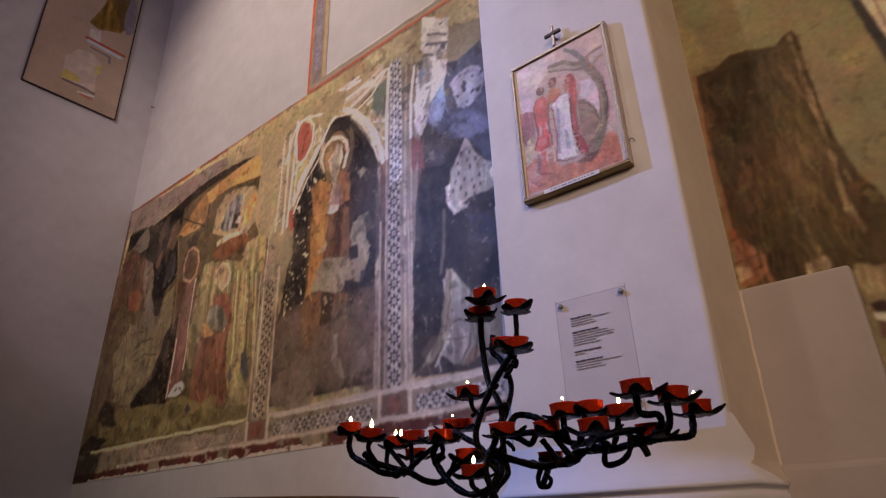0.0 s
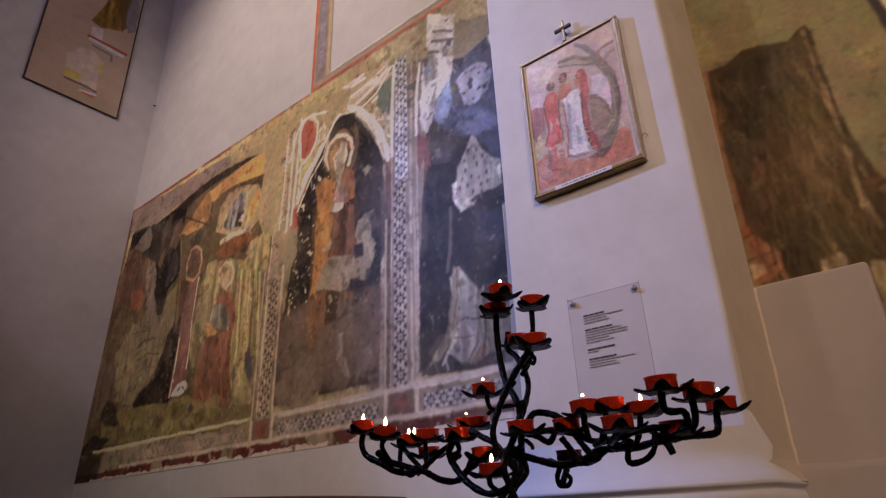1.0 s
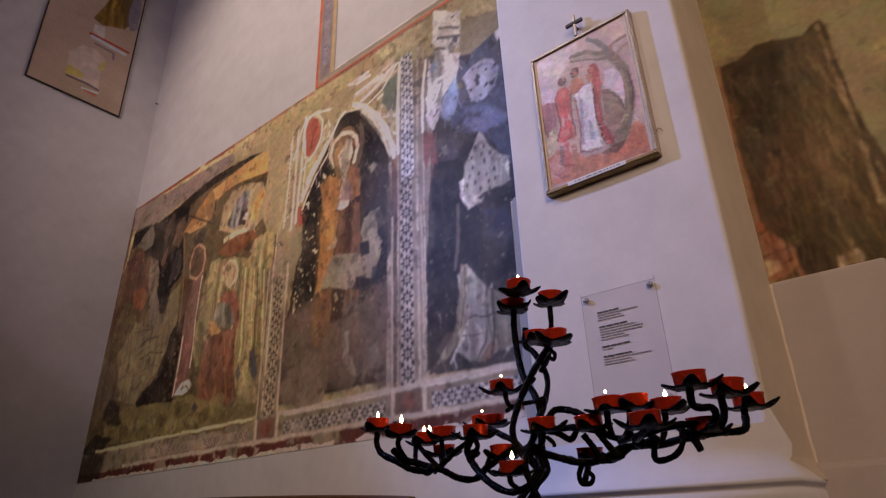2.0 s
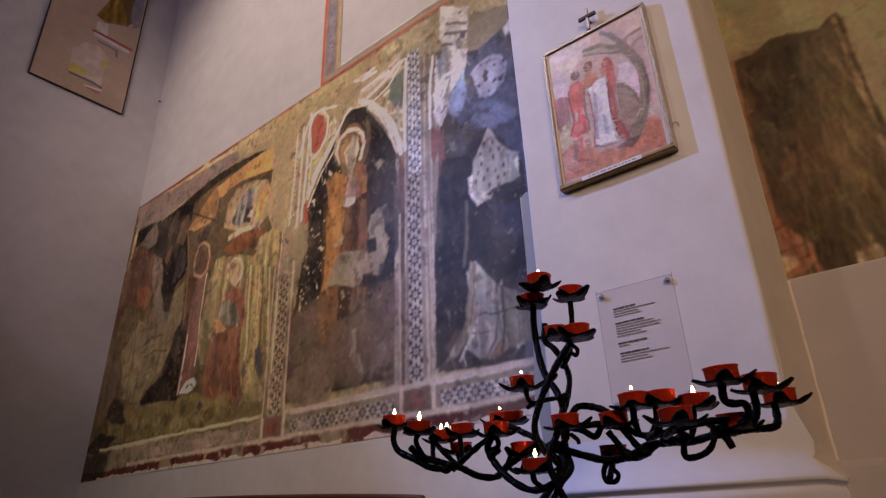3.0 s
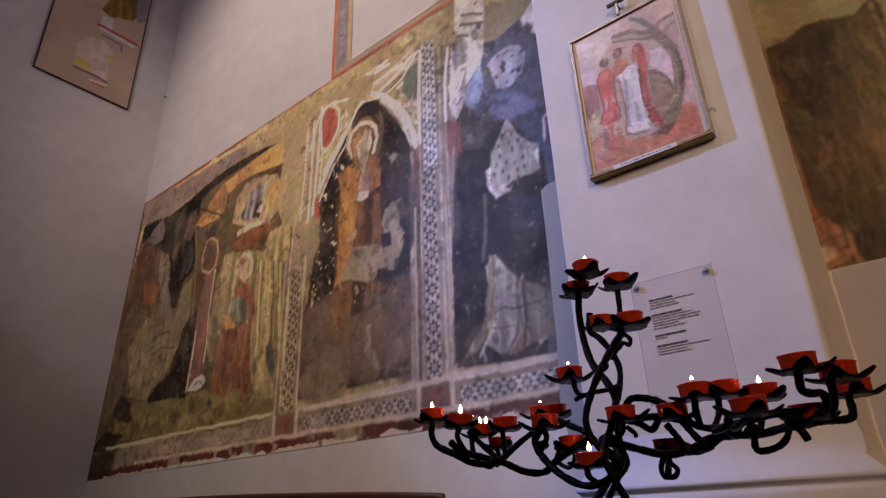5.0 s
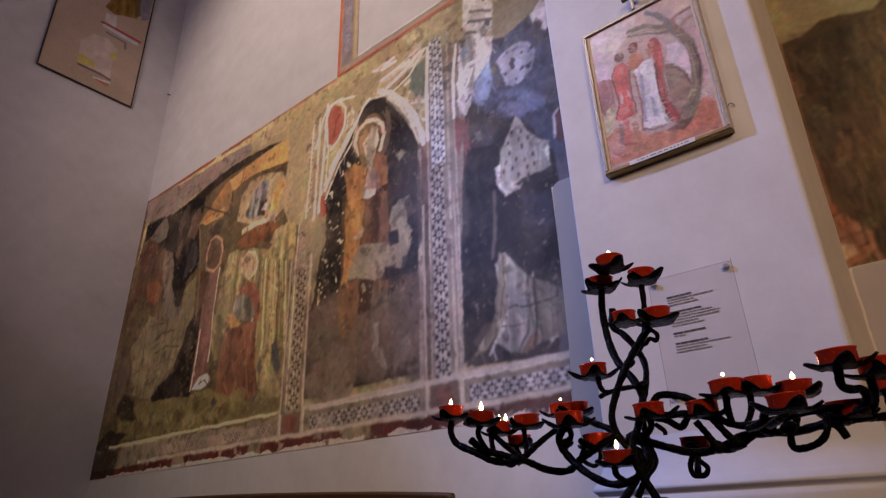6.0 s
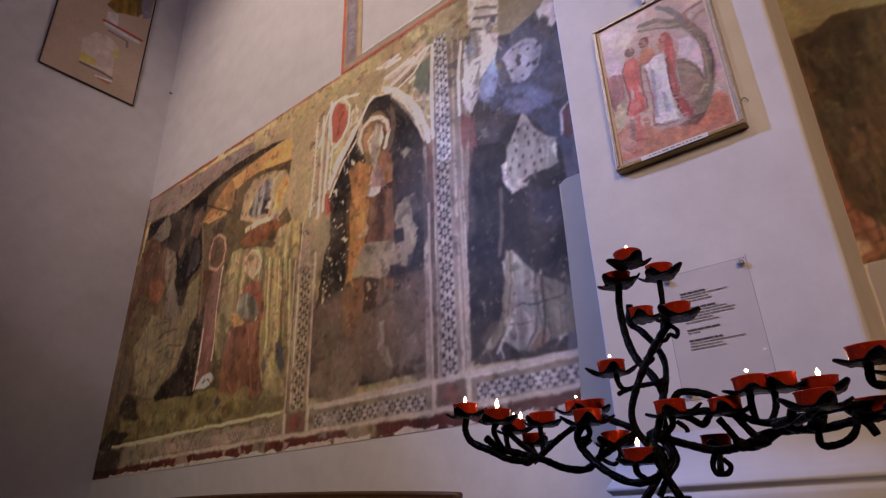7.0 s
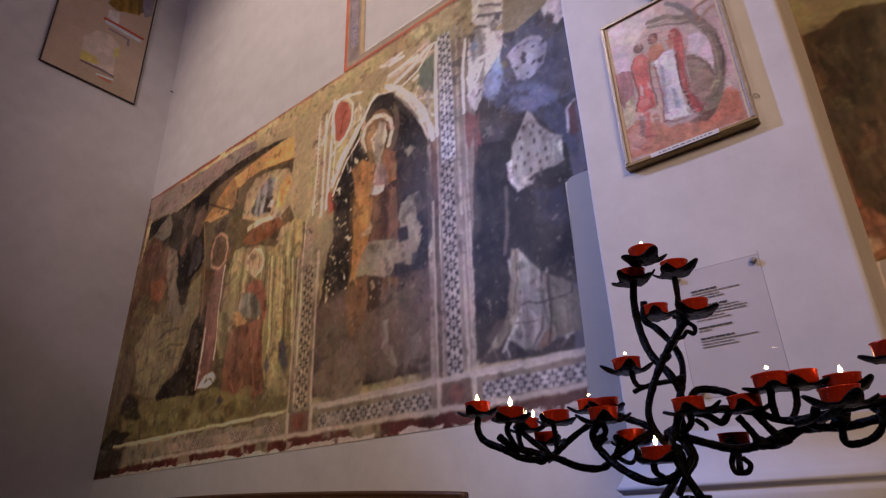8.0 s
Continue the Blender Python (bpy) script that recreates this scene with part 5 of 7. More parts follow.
    c.stroke([(2.70, 1.976), (4.47, 1.976)], 0.026, (164, 150, 144), 0.9, rag=0.008, worn=0.24)
    c.stroke([(0.75, 1.830), (4.47, 1.830)], 0.020, (162, 146, 138), 0.9, rag=0.010, worn=0.30)
    for u in (2.455, 2.665, 3.655, 3.885):
        c.stroke([(u, 1.83), (u, 3.0)], 0.018, (164, 148, 136), 0.8, rag=0.006, worn=0.30)
    c.soften(2)
    # bare plaster round the upper edge and in the losses
    c.poly([(2.291, 4.214), (2.707, 4.192), (2.960, 4.196), (3.174, 4.244), (3.312, 4.207), (3.287, 4.082), (3.204, 4.018), (3.073, 4.116), (2.900, 4.177), (2.746, 4.193), (2.632, 4.146), (2.543, 3.949), (2.511, 3.616), (2.501, 3.294), (2.399, 3.328), (2.393, 3.663)], (152, 135, 104), 0.85, soft=0.012, rag=0.02, tex=0.1)
    c.poly([(4.259, 4.169), (4.500, 4.084), (4.589, 4.021), (4.490, 3.942), (4.321, 3.912), (4.233, 3.941)], (128, 118, 100), 0.9, rag=0.012, tex=0.08)
    c.poly([(1.504, 4.185), (1.883, 4.203), (2.249, 4.201), (2.262, 4.098), (2.077, 4.149), (1.841, 4.166)], (146, 128, 100), 0.85, soft=0.012, rag=0.015, tex=0.1)
    c.stroke([(0.2, 1.744), (1.5, 1.746), (3.0, 1.744), (4.5, 1.746)], 0.034, (172, 158, 152), 0.95, rag=0.034, worn=0.38)
    c.weather(0.22, 0.13)
    c.contrast(1.34, 0.29)
    c.fade(0.72)
    # lamplight put into the paint: right greyed against the blue, left lightened and warmed
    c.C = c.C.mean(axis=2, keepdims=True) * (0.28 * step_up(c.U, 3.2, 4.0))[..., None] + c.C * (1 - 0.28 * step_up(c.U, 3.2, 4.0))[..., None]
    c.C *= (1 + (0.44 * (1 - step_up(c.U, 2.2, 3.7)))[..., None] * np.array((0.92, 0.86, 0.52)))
    ob = tagged(new("fresco"), "large worn medieval fresco with robed shapes, an arch and inlaid borders", "fresco")
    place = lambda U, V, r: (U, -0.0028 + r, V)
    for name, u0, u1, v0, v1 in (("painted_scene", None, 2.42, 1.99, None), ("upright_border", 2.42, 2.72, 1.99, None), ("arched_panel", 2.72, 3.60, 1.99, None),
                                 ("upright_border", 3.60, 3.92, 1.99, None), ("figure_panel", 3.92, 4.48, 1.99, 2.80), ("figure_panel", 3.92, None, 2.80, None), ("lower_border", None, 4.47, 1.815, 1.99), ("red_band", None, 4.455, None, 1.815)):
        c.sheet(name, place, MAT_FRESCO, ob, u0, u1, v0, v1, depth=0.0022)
    return ob


big_fresco()


def upper_frame():
    """The painted frame of a lost picture above the fresco."""
    c = Canvas(2.84, 5.0, 4.40, 6.6, 0.012, 1.75, (196, 186, 184))
    c.poly([(2.84, 4.40), (2.84, 6.6), (3.06, 6.6), (3.06, 4.47), (5.0, 4.47), (5.0, 4.40)], (142, 128, 112), 1, soft=0.01, rag=0.008, tex=0.2)
    c.poly([(2.885, 4.46), (2.885, 6.6), (3.0, 6.6), (3.0, 4.465), (5.0, 4.465), (5.0, 4.43)], (120, 108, 108), 0.9, soft=0.01, rag=0.01)
    c.stroke([(2.855, 6.6), (2.855, 4.40), (5.0, 4.40)], 0.04, (170, 92, 68), 0.95, rag=0.008, worn=0.2)
    c.stroke([(3.03, 6.6), (3.03, 4.48)], 0.03, (170, 146, 110), 0.9, rag=0.008, worn=0.25)
    c.inlay(2.905, 2.985, 4.6, 5.3, True, (96, 92, 120), (140, 130, 138), 0.4)
    c.weather(0.12, 0.12)
    ob = tagged(new("painted_frame"), "faded painted frame band on the bare plaster wall", "fresco")
    place = lambda U, V, r: (U, -0.005 + r, V)
    c.sheet("side_band", place, MAT_FRESCO, ob, None, 3.06, None, None)
    c.sheet("lower_band", place, MAT_FRESCO, ob, 3.06, None, None, 4.48)
    return ob


upper_frame()


# ---- old painting on the bay wall ----
def bay_painting():
    c = Canvas(5.522, 6.9, 1.3, 4.6, 0.0055, 1.95, (120, 102, 72), 1.6)
    c.blotch((112, 84, 50), 2.5, 0.5, 0.7, 61, 0.2)
    c.blotch((146, 118, 76), 3, 0.56, 0.6, 62, 0.15)
    c.poly([(5.566, 2.997), (5.635, 2.985), (5.707, 3.026), (5.759, 3.018), (5.864, 2.971), (5.899, 3.001), (5.931, 3.015), (5.947, 2.970), (5.937, 2.753), (5.934, 2.627), (5.955, 2.454), (5.972, 2.363), (6.022, 2.241), (6.040, 2.136), (5.990, 2.015), (5.859, 2.038), (5.545, 2.054), (5.538, 2.357)], (72, 52, 30), 1, soft=0.006, rag=0.012, tex=0.4)
    c.poly([(5.574, 2.978), (5.720, 2.988), (5.819, 2.958), (5.733, 2.677), (5.597, 2.532), (5.569, 2.675)], (56, 42, 30), 0.85, soft=0.05, rag=0.06)
    c.poly([(5.804, 2.938), (5.905, 2.935), (5.899, 2.645), (5.843, 2.359), (5.735, 2.286), (5.725, 2.478)], (88, 66, 40), 0.75, soft=0.05, rag=0.06, folds=0.35)
    c.poly([(5.618, 2.626), (5.700, 2.538), (5.620, 2.280), (5.575, 2.343)], (78, 52, 40), 0.6, soft=0.05, rag=0.06, folds=0.4)
    c.poly([(5.679, 2.283), (5.879, 2.234), (5.936, 2.090), (5.833, 2.061), (5.716, 2.138)], (70, 52, 22), 0.8, soft=0.04, rag=0.06)
    c.poly([(5.601, 2.196), (5.726, 2.178), (5.750, 2.065), (5.625, 2.058)], (46, 34, 26), 0.7, soft=0.03, rag=0.05)
    c.blotch((118, 78, 46), 14, 0.70, 0.4, 63, 0.08, c.window([(5.6, 2.0), (6.1, 2.7)], 0))
    c.stroke([(5.921, 2.992), (5.922, 2.869), (5.924, 2.760), (5.922, 2.621), (5.917, 2.455), (5.915, 2.308), (5.913, 2.239)], 0.017, (120, 94, 64), 0.9, rag=0.008, worn=0.3)
    c.stroke([(5.935, 2.984), (5.935, 2.861), (5.937, 2.753), (5.934, 2.615), (5.933, 2.464)], 0.012, (60, 44, 28), 0.9, rag=0.006)
    for p in ((5.920, 2.685), (5.922, 2.446), (5.916, 2.238)):
        c.oval(p, 0.014, 0.024, (130, 104, 74), 0.9)
    c.poly([(5.909, 2.234), (5.928, 2.221), (5.928, 2.185), (5.914, 2.171), (5.900, 2.189)], (132, 104, 74), 0.95, rag=0.01, folds=0.8)
    c.stroke([(5.560, 2.992), (5.547, 2.699), (5.551, 2.475), (5.550, 2.281)], 0.022, (120, 80, 54), 0.9, rag=0.005)
    c.stroke([(5.571, 2.986), (5.557, 2.694), (5.561, 2.471), (5.563, 2.288)], 0.008, (70, 44, 30), 0.8)
    c.poly([(5.550, 2.300), (5.575, 2.287), (5.567, 2.252), (5.543, 2.251)], (124, 64, 36), 1)
    c.poly([(5.544, 2.237), (5.578, 2.249), (5.619, 2.190), (5.643, 2.149), (5.638, 2.097), (5.590, 2.067), (5.531, 2.057)], (128, 80, 54), 0.95, rag=0.01)
    for a, b in (([(5.532, 2.149), (5.623, 2.167)]), ([(5.529, 2.101), (5.624, 2.118)]), ([(5.561, 2.208), (5.586, 2.133)])):
        c.stroke([a, b], 0.009, (78, 46, 32), 0.9)
    c.poly([(5.532, 2.132), (5.576, 2.137), (5.574, 2.097), (5.534, 2.087)], (168, 130, 100), 0.9)
    for k in range(4):
        c.oval((5.758 + 0.017 * k, 2.066 + 0.003 * k), 0.009, 0.026, (150, 122, 96), 0.9, soft=0.003, turn=0.15)
    c.poly([(6.130, 3.040), (6.172, 3.010), (6.190, 2.832), (6.205, 2.702), (6.181, 2.619), (6.161, 2.728)], (58, 48, 48), 1, soft=0.008, rag=0.006)
    c.poly([(6.166, 3.014), (6.327, 2.901), (6.252, 2.650), (6.188, 2.823)], (176, 148, 122), 1, soft=0.006, rag=0.006)
    c.stroke([(6.197, 2.993), (6.205, 2.885), (6.217, 2.744)], 0.008, (120, 82, 66), 0.8)
    c.poly([(5.878, 2.048), (5.990, 2.015), (5.960, 1.910), (5.891, 1.928)], (120, 98, 68), 1, rag=0.02)
    c.poly([(5.885, 1.918), (5.919, 1.921), (5.958, 1.902), (5.949, 1.873), (5.897, 1.885)], (56, 34, 30), 1, rag=0.008)
    c.poly([(5.889, 1.887), (5.949, 1.873), (5.942, 1.849), (5.890, 1.861)], (178, 160, 142), 1, rag=0.01)
    c.poly([(5.890, 1.861), (5.954, 1.839), (5.939, 1.789), (5.885, 1.801)], (96, 66, 52), 1, rag=0.01)
    c.blotch((132, 106, 70), 16, 0.68, 0.3, 64, 0.06)
    c.blotch((52, 38, 26), 20, 0.66, 0.3, 65, 0.06, c.window([(5.6, 2.0), (6.2, 3.0)], 0))
    c.brush(600, (5.56, 5.94, 2.0, 2.96), 0.12, 0.016, 0.6, 0.6, 6, 0.95)
    c.smudge(0.005)
    c.soften(1)
    c.weather(0.20, 0.14)
    c.contrast(1.16, 0.14)
    c.fade(0.86)
    c.C *= np.array((0.82, 1.0, 1.02))
    ob = tagged(new("wall_painting"), "fragment of a dark brown wall painting with a red column edge", "fresco")
    place = lambda U, V, r: (U, -0.0645 + r, V)
    c.sheet("bare_plaster", place, MAT_FRESCO, ob, None, None, 3.0, None, "ochre plaster with worn paint", 0.004)
    c.sheet("painted_field", place, MAT_FRESCO, ob, None, 6.2, None, 3.0, "dark brown painted field with a knotted cord", 0.004)
    c.sheet("painted_margin", place, MAT_FRESCO, ob, 6.2, None, None, 3.0, "ochre plaster margin", 0.004)
    return ob


bay_painting()


# ---- framed fresco fragment on the west wall ----
def wall_fragment():
    c = Canvas(-1.235, -0.37, 5.38, 7.4, 0.007, 3.5, (124, 102, 84))
    c.blotch((112, 92, 72), 3, 0.5, 0.6, 71, 0.2)
    c.poly([(-0.708, 6.838), (-0.819, 6.415), (-0.725, 6.387), (-0.499, 6.487), (-0.526, 6.985)], (92, 66, 26), 1, rag=0.012, tex=0.4, folds=0.5)
    c.poly([(-0.621, 6.908), (-0.439, 7.055), (-0.417, 6.632), (-0.518, 6.489)], (66, 50, 26), 0.9, rag=0.01)
    c.poly([(-0.508, 6.779), (-0.486, 7.017), (-0.410, 7.078), (-0.369, 6.582), (-0.457, 6.500)], (88, 80, 82), 0.9)
    c.poly([(-0.799, 6.252), (-0.795, 6.351), (-0.695, 6.385), (-0.674, 6.213)], (150, 122, 112), 1, rag=0.008)
    c.stroke([(-0.813, 6.209), (-0.602, 6.215), (-0.417, 6.213)], 0.03, (120, 46, 34), 1)
    c.stroke([(-0.785, 6.182), (-0.594, 6.172), (-0.447, 6.168)], 0.04, (160, 142, 134), 0.9)
    c.stroke([(-0.748, 6.113), (-0.552, 6.106), (-0.544, 6.031)], 0.025, (86, 70, 74), 0.9)
    c.poly([(-0.943, 5.856), (-0.857, 6.029), (-0.718, 6.048), (-0.628, 5.975), (-0.638, 5.845), (-0.620, 5.576), (-0.769, 5.596), (-0.920, 5.589)], (138, 116, 102), 0.95, rag=0.03, tex=0.25)
    c.poly([(-0.942, 5.648), (-0.913, 5.711), (-0.789, 5.695), (-0.776, 5.629), (-0.917, 5.577)], (148, 116, 52), 0.85, rag=0.03)
    c.poly([(-0.672, 5.900), (-0.615, 5.968), (-0.604, 5.851), (-0.653, 5.804)], (150, 120, 60), 0.8, rag=0.02)
    c.stroke([(-0.917, 5.577), (-0.767, 5.583), (-0.619, 5.570)], 0.028, (72, 56, 58), 0.9)
    c.stroke([(-0.763, 5.512), (-0.611, 5.530)], 0.02, (160, 140, 130), 0.9)
    c.stroke([(-0.738, 5.498), (-0.626, 5.492)], 0.022, (146, 62, 48), 0.9)
    c.weather(0.10, 0.03)
    c.C *= np.array((0.86, 0.98, 1.12))
    ob = tagged(new("fresco_fragment"), "detached fresco fragment on a beige panel with thin dark edging", "fresco")
    c.sheet("panel_face", lambda U, V, r: (-0.002 + 0 * U, U, V), MAT_FRESCO, ob)
    part("panel_board", box_bm(-0.019, -0.004, -1.235, -0.37, 5.38, 7.4), MAT_CREAM, ob)
    for name, bb in (("edging", (-0.018, 0.004, -1.248, -1.236, 5.368, 7.412)), ("edging", (-0.018, 0.004, -0.369, -0.357, 5.368, 7.412)),
                     ("edging", (-0.018, 0.004, -1.236, -0.369, 5.366, 5.379)), ("edging", (-0.018, 0.004, -1.236, -0.369, 7.401, 7.412))):
        part(name, box_bm(*bb, bevel=0.003, seg=1), MAT_FRAME_DARK, ob)
    return ob


wall_fragment()


# ---- the place ----
def wall(name, bm, mat, label):
    return tagged(part(name, bm, mat), label, "wall", kind="structure")


TOP = 9.0
wall("wall_north", box_bm(-0.3, 4.9, 0.0, 0.4, 0, TOP), MAT_PLASTER, "uneven white plastered church wall behind the large fresco")
def leaning_wall():
    bm = bmesh.new()
    prof = [(-0.35, 0.0), (-0.17, 0.0), (-0.02, 4.4), (-0.02, TOP), (-0.35, TOP)]
    rings = [[bm.verts.new((x, y, z)) for x, z in prof] for y in (-9.0, 0.0)]
    for k in range(5):
        bm.faces.new((rings[0][k], rings[0][(k + 1) % 5], rings[1][(k + 1) % 5], rings[1][k]))
    bm.faces.new(rings[0])
    bm.faces.new(list(reversed(rings[1])))
    bmesh.ops.recalc_face_normals(bm, faces=bm.faces)
    return bm


wall("wall_west", leaning_wall(), MAT_PLASTER, "plain white plastered side wall meeting the frescoed wall")
wall("wall_bay", box_bm(5.3, 10.0, -0.06, 0.4, 0, TOP), MAT_PLASTER_WARM, "warm ochre plastered wall with remains of old painting")
# unseen enclosure, darkened so that it throws little fill onto the west wall
wall("wall_south", box_bm(-0.35, 10.0, -9.3, -9.0, 0, TOP), MAT_FAR, "unseen plain plastered wall closing the nave, darkened to cut bounce")
wall("wall_east", box_bm(10.0, 10.3, -9.3, 0.4, 0, TOP), MAT_FAR, "unseen plain plastered wall closing the nave, darkened to cut bounce")
tagged(part("floor", box_bm(-0.35, 10.3, -9.3, 0.4, -0.2, 0.0), MAT_FLOOR), "worn grey stone church floor", "floor", kind="structure")
tagged(part("ceiling", box_bm(-0.35, 10.3, -9.3, 0.4, TOP, TOP + 0.2), MAT_CEILING), "unseen plain plastered ceiling high over the nave, darkened to cut bounce", "ceiling", kind="structure")


def uneven_slab(x0, x1, y0, y1, z0, z1, step, amount, seed, bevel=0.02):
    """A plastered block whose faces and edges wander a little."""
    bm = box_bm(x0, x1, y0, y1, z0, z1, bevel, 3)
    n = int((z1 - z0) / step)
    for i in range(1, n):
        bmesh.ops.bisect_plane(bm, geom=bm.verts[:] + bm.edges[:] + bm.faces[:], plane_co=(0, 0, z0 + i * step), plane_no=(0, 0, 1))
    for v in bm.verts:
        v.co.x += amount * noise.noise(Vector((v.co.y * 2, seed, v.co.z * 1.7)))
        v.co.y += amount * 0.25 * noise.noise(Vector((v.co.x * 2, seed + 9, v.co.z * 1.3)))
    return bm


def lean(x, z):
    """The bay side of the pier leans out a little as it rises."""
    return x + 0.0165 * (min(z, 4.2) - 2.35)


def pier_bm():
    bm = uneven_slab(4.812, 5.526, -0.523, -0.003, 1.39, TOP, 0.12, 0.006, 3.0, 0.012)
    for v in bm.verts:
        if v.co.x > 5.3:
            v.co.x = lean(v.co.x, v.co.z)
    return bm


def reveal_bm():
    """The splayed side of the pier: a soft front arris, a flat cheek and a sharper back arris over the recess."""
    prof = [(5.500, -0.500), (5.5235, -0.5080), (5.5272, -0.504), (5.5292, -0.496), (5.5305, -0.484), (5.5335, -0.450), (5.5435, -0.320), (5.5530, -0.190), (5.5550, -0.180), (5.5545, -0.174), (5.549, -0.170), (5.538, -0.168), (5.530, -0.062), (5.500, -0.062)]
    bm = bmesh.new()
    rings = []
    for i in range(64):
        z = 1.405 + (TOP - 0.012 - 1.405) * (i / 63) ** 1.6
        wob = 0.0035 * noise.noise(Vector((1.3, 4.0, z * 2.3))) + 0.0015 * noise.noise(Vector((7.3, 2.0, z * 9.0)))
        foot = 0.030 * max(0.0, 1 - (z - 1.405) / 0.09) ** 2
        rings.append([bm.verts.new((lean(x, z) + (wob + foot if x > 5.51 else 0), y + (0.4 * wob if x > 5.51 else 0), z)) for x, y in prof])
    n = len(prof)
    for a, b in zip(rings, rings[1:]):
        for k in range(n):
            bm.faces.new((a[k], a[(k + 1) % n], b[(k + 1) % n], b[k]))
    bm.faces.new(rings[0])
    bm.faces.new(rings[-1])
    bmesh.ops.recalc_face_normals(bm, faces=bm.faces)
    return bm


wall("pier", pier_bm(), MAT_PLASTER, "white plastered pier projecting from the frescoed wall")
# this cheek's cream tone holds painted-in warm light
wall("pier_reveal", reveal_bm(), MAT_REVEAL, "plastered splayed reveal on the side of the white pier, warm light in its colour")
wall("wall_infill", uneven_slab(5.52, 5.872, -0.183, -0.07, 0.0, 2.018, 0.1, 0.003, 7.0, 0.012), MAT_PLASTER_WARM, "cream plastered infill block under the old painting")
_bead = [(lean(5.556, 1.44 + 0.57 * k / 12) + 0.0012 * math.sin(k * 2.2), -0.1795, 1.44 + 0.57 * k / 12) for k in range(13)]
tagged(part("trim", tube_bm(_bead, 0.0065, sides=8, per=3, knobbly=0.12, seed=8), MAT_REVEAL, smooth=True), "cream plaster fillet between reveal and infill block", "trim", kind="structure")


wall("wall_infill_base", uneven_slab(5.535, 5.93, -0.212, -0.07, 0.0, 1.455, 0.1, 0.004, 11.0, 0.02), MAT_PLASTER_WARM, "cream plastered base under the infill block")


def plinth():
    bm = bmesh.new()
    prof = [(0.0, 0.0), (0.034, 0.0), (0.034, 1.366), (0.033, 1.374), (0.030, 1.380), (0.030, 1.388), (0.037, 1.394), (0.041, 1.399), (0.038, 1.407), (0.026, 1.424), (0.014, 1.452), (0.005, 1.50), (-0.004, 1.58)]
    x0, x1, y0 = 4.812, 5.520, -0.523
    rings = []
    for o, z in prof[1:]:
        e = o if z < 1.43 else min(o, 0.004)  # the end facing the bay flares only at the foot
        rings.append([bm.verts.new(p) for p in ((x0 - o, 0.0, z), (x0 - o, y0 - o, z), (x1 + e, y0 - o, z), (x1 + e, -0.05, z))])
    for a, b in zip(rings, rings[1:]):
        for k in range(3):
            bm.faces.new((a[k], a[k + 1], b[k + 1], b[k]))
    return bm


# smooth grey cement repair between the fresco and the pier
_edge = [(4.484, 1.60), (4.80, 1.60), (4.80, 2.815), (4.525, 2.815), (4.506, 2.808), (4.496, 2.795), (4.491, 2.775), (4.487, 2.56), (4.480, 2.28), (4.476, 2.02), (4.462, 1.80)]
wall("wall_repair", prism_bm(_edge, -0.0095, 0.001), MAT_CEMENT, "smooth grey cement strip between the fresco and the pier")
tagged(part("plinth", plinth(), MAT_PLASTER, smooth=True), "white plastered plinth with a sloped top under the pier", "plinth", kind="structure")


# ---- wooden backrest under the fresco ----
def wooden_backrest():
    ob = tagged(new("wooden_backrest"), "dark brown wooden backrest with a curved top on the wall", "bench back")
    top = [(1.0 + 2.8 * i / 24, 1.44 + 0.085 * math.sin(math.pi * min(1, (i / 24) * 0.5 + 0.5))) for i in range(24)] + [(3.79, 1.435), (3.82, 1.40)]
    part("back_panel", prism_bm([(1.0, 0.0), *top, (3.82, 0.0)], -0.05, -0.004), MAT_WOOD, ob)
    part("top_rail", tube_bm([(x, -0.035, z) for x, z in top[::4]] + [(3.80, -0.035, 1.425)], 0.018, sides=10, per=4), MAT_WOOD, ob, smooth=True)
    return ob


wooden_backrest()


def wall_nail():
    ob = tagged(new("wall_nail"), "small rusty iron nail driven into the plaster wall", "nail")
    x, z = (0.014, 5.735)
    part("shank", tube_bm([(x, 0.01, z), (x + 0.002, -0.014, z - 0.002), (x + 0.004, -0.026, z - 0.006)], 0.006, 0.005, sides=7), MAT_IRON, ob)
    part("head", move_bm(lathe_bm([(0, 0), (0.010, 0), (0.009, 0.005), (0, 0.007)], 10), pose(x + 0.004, -0.026, z - 0.006, 90, 0, 0)), MAT_IRON, ob)
    return ob


wall_nail()

# ---- station picture on the pier ----
PX0, PX1, PZ0, PZ1, PY = 4.965, 5.393, 2.418, 3.058, -0.5215


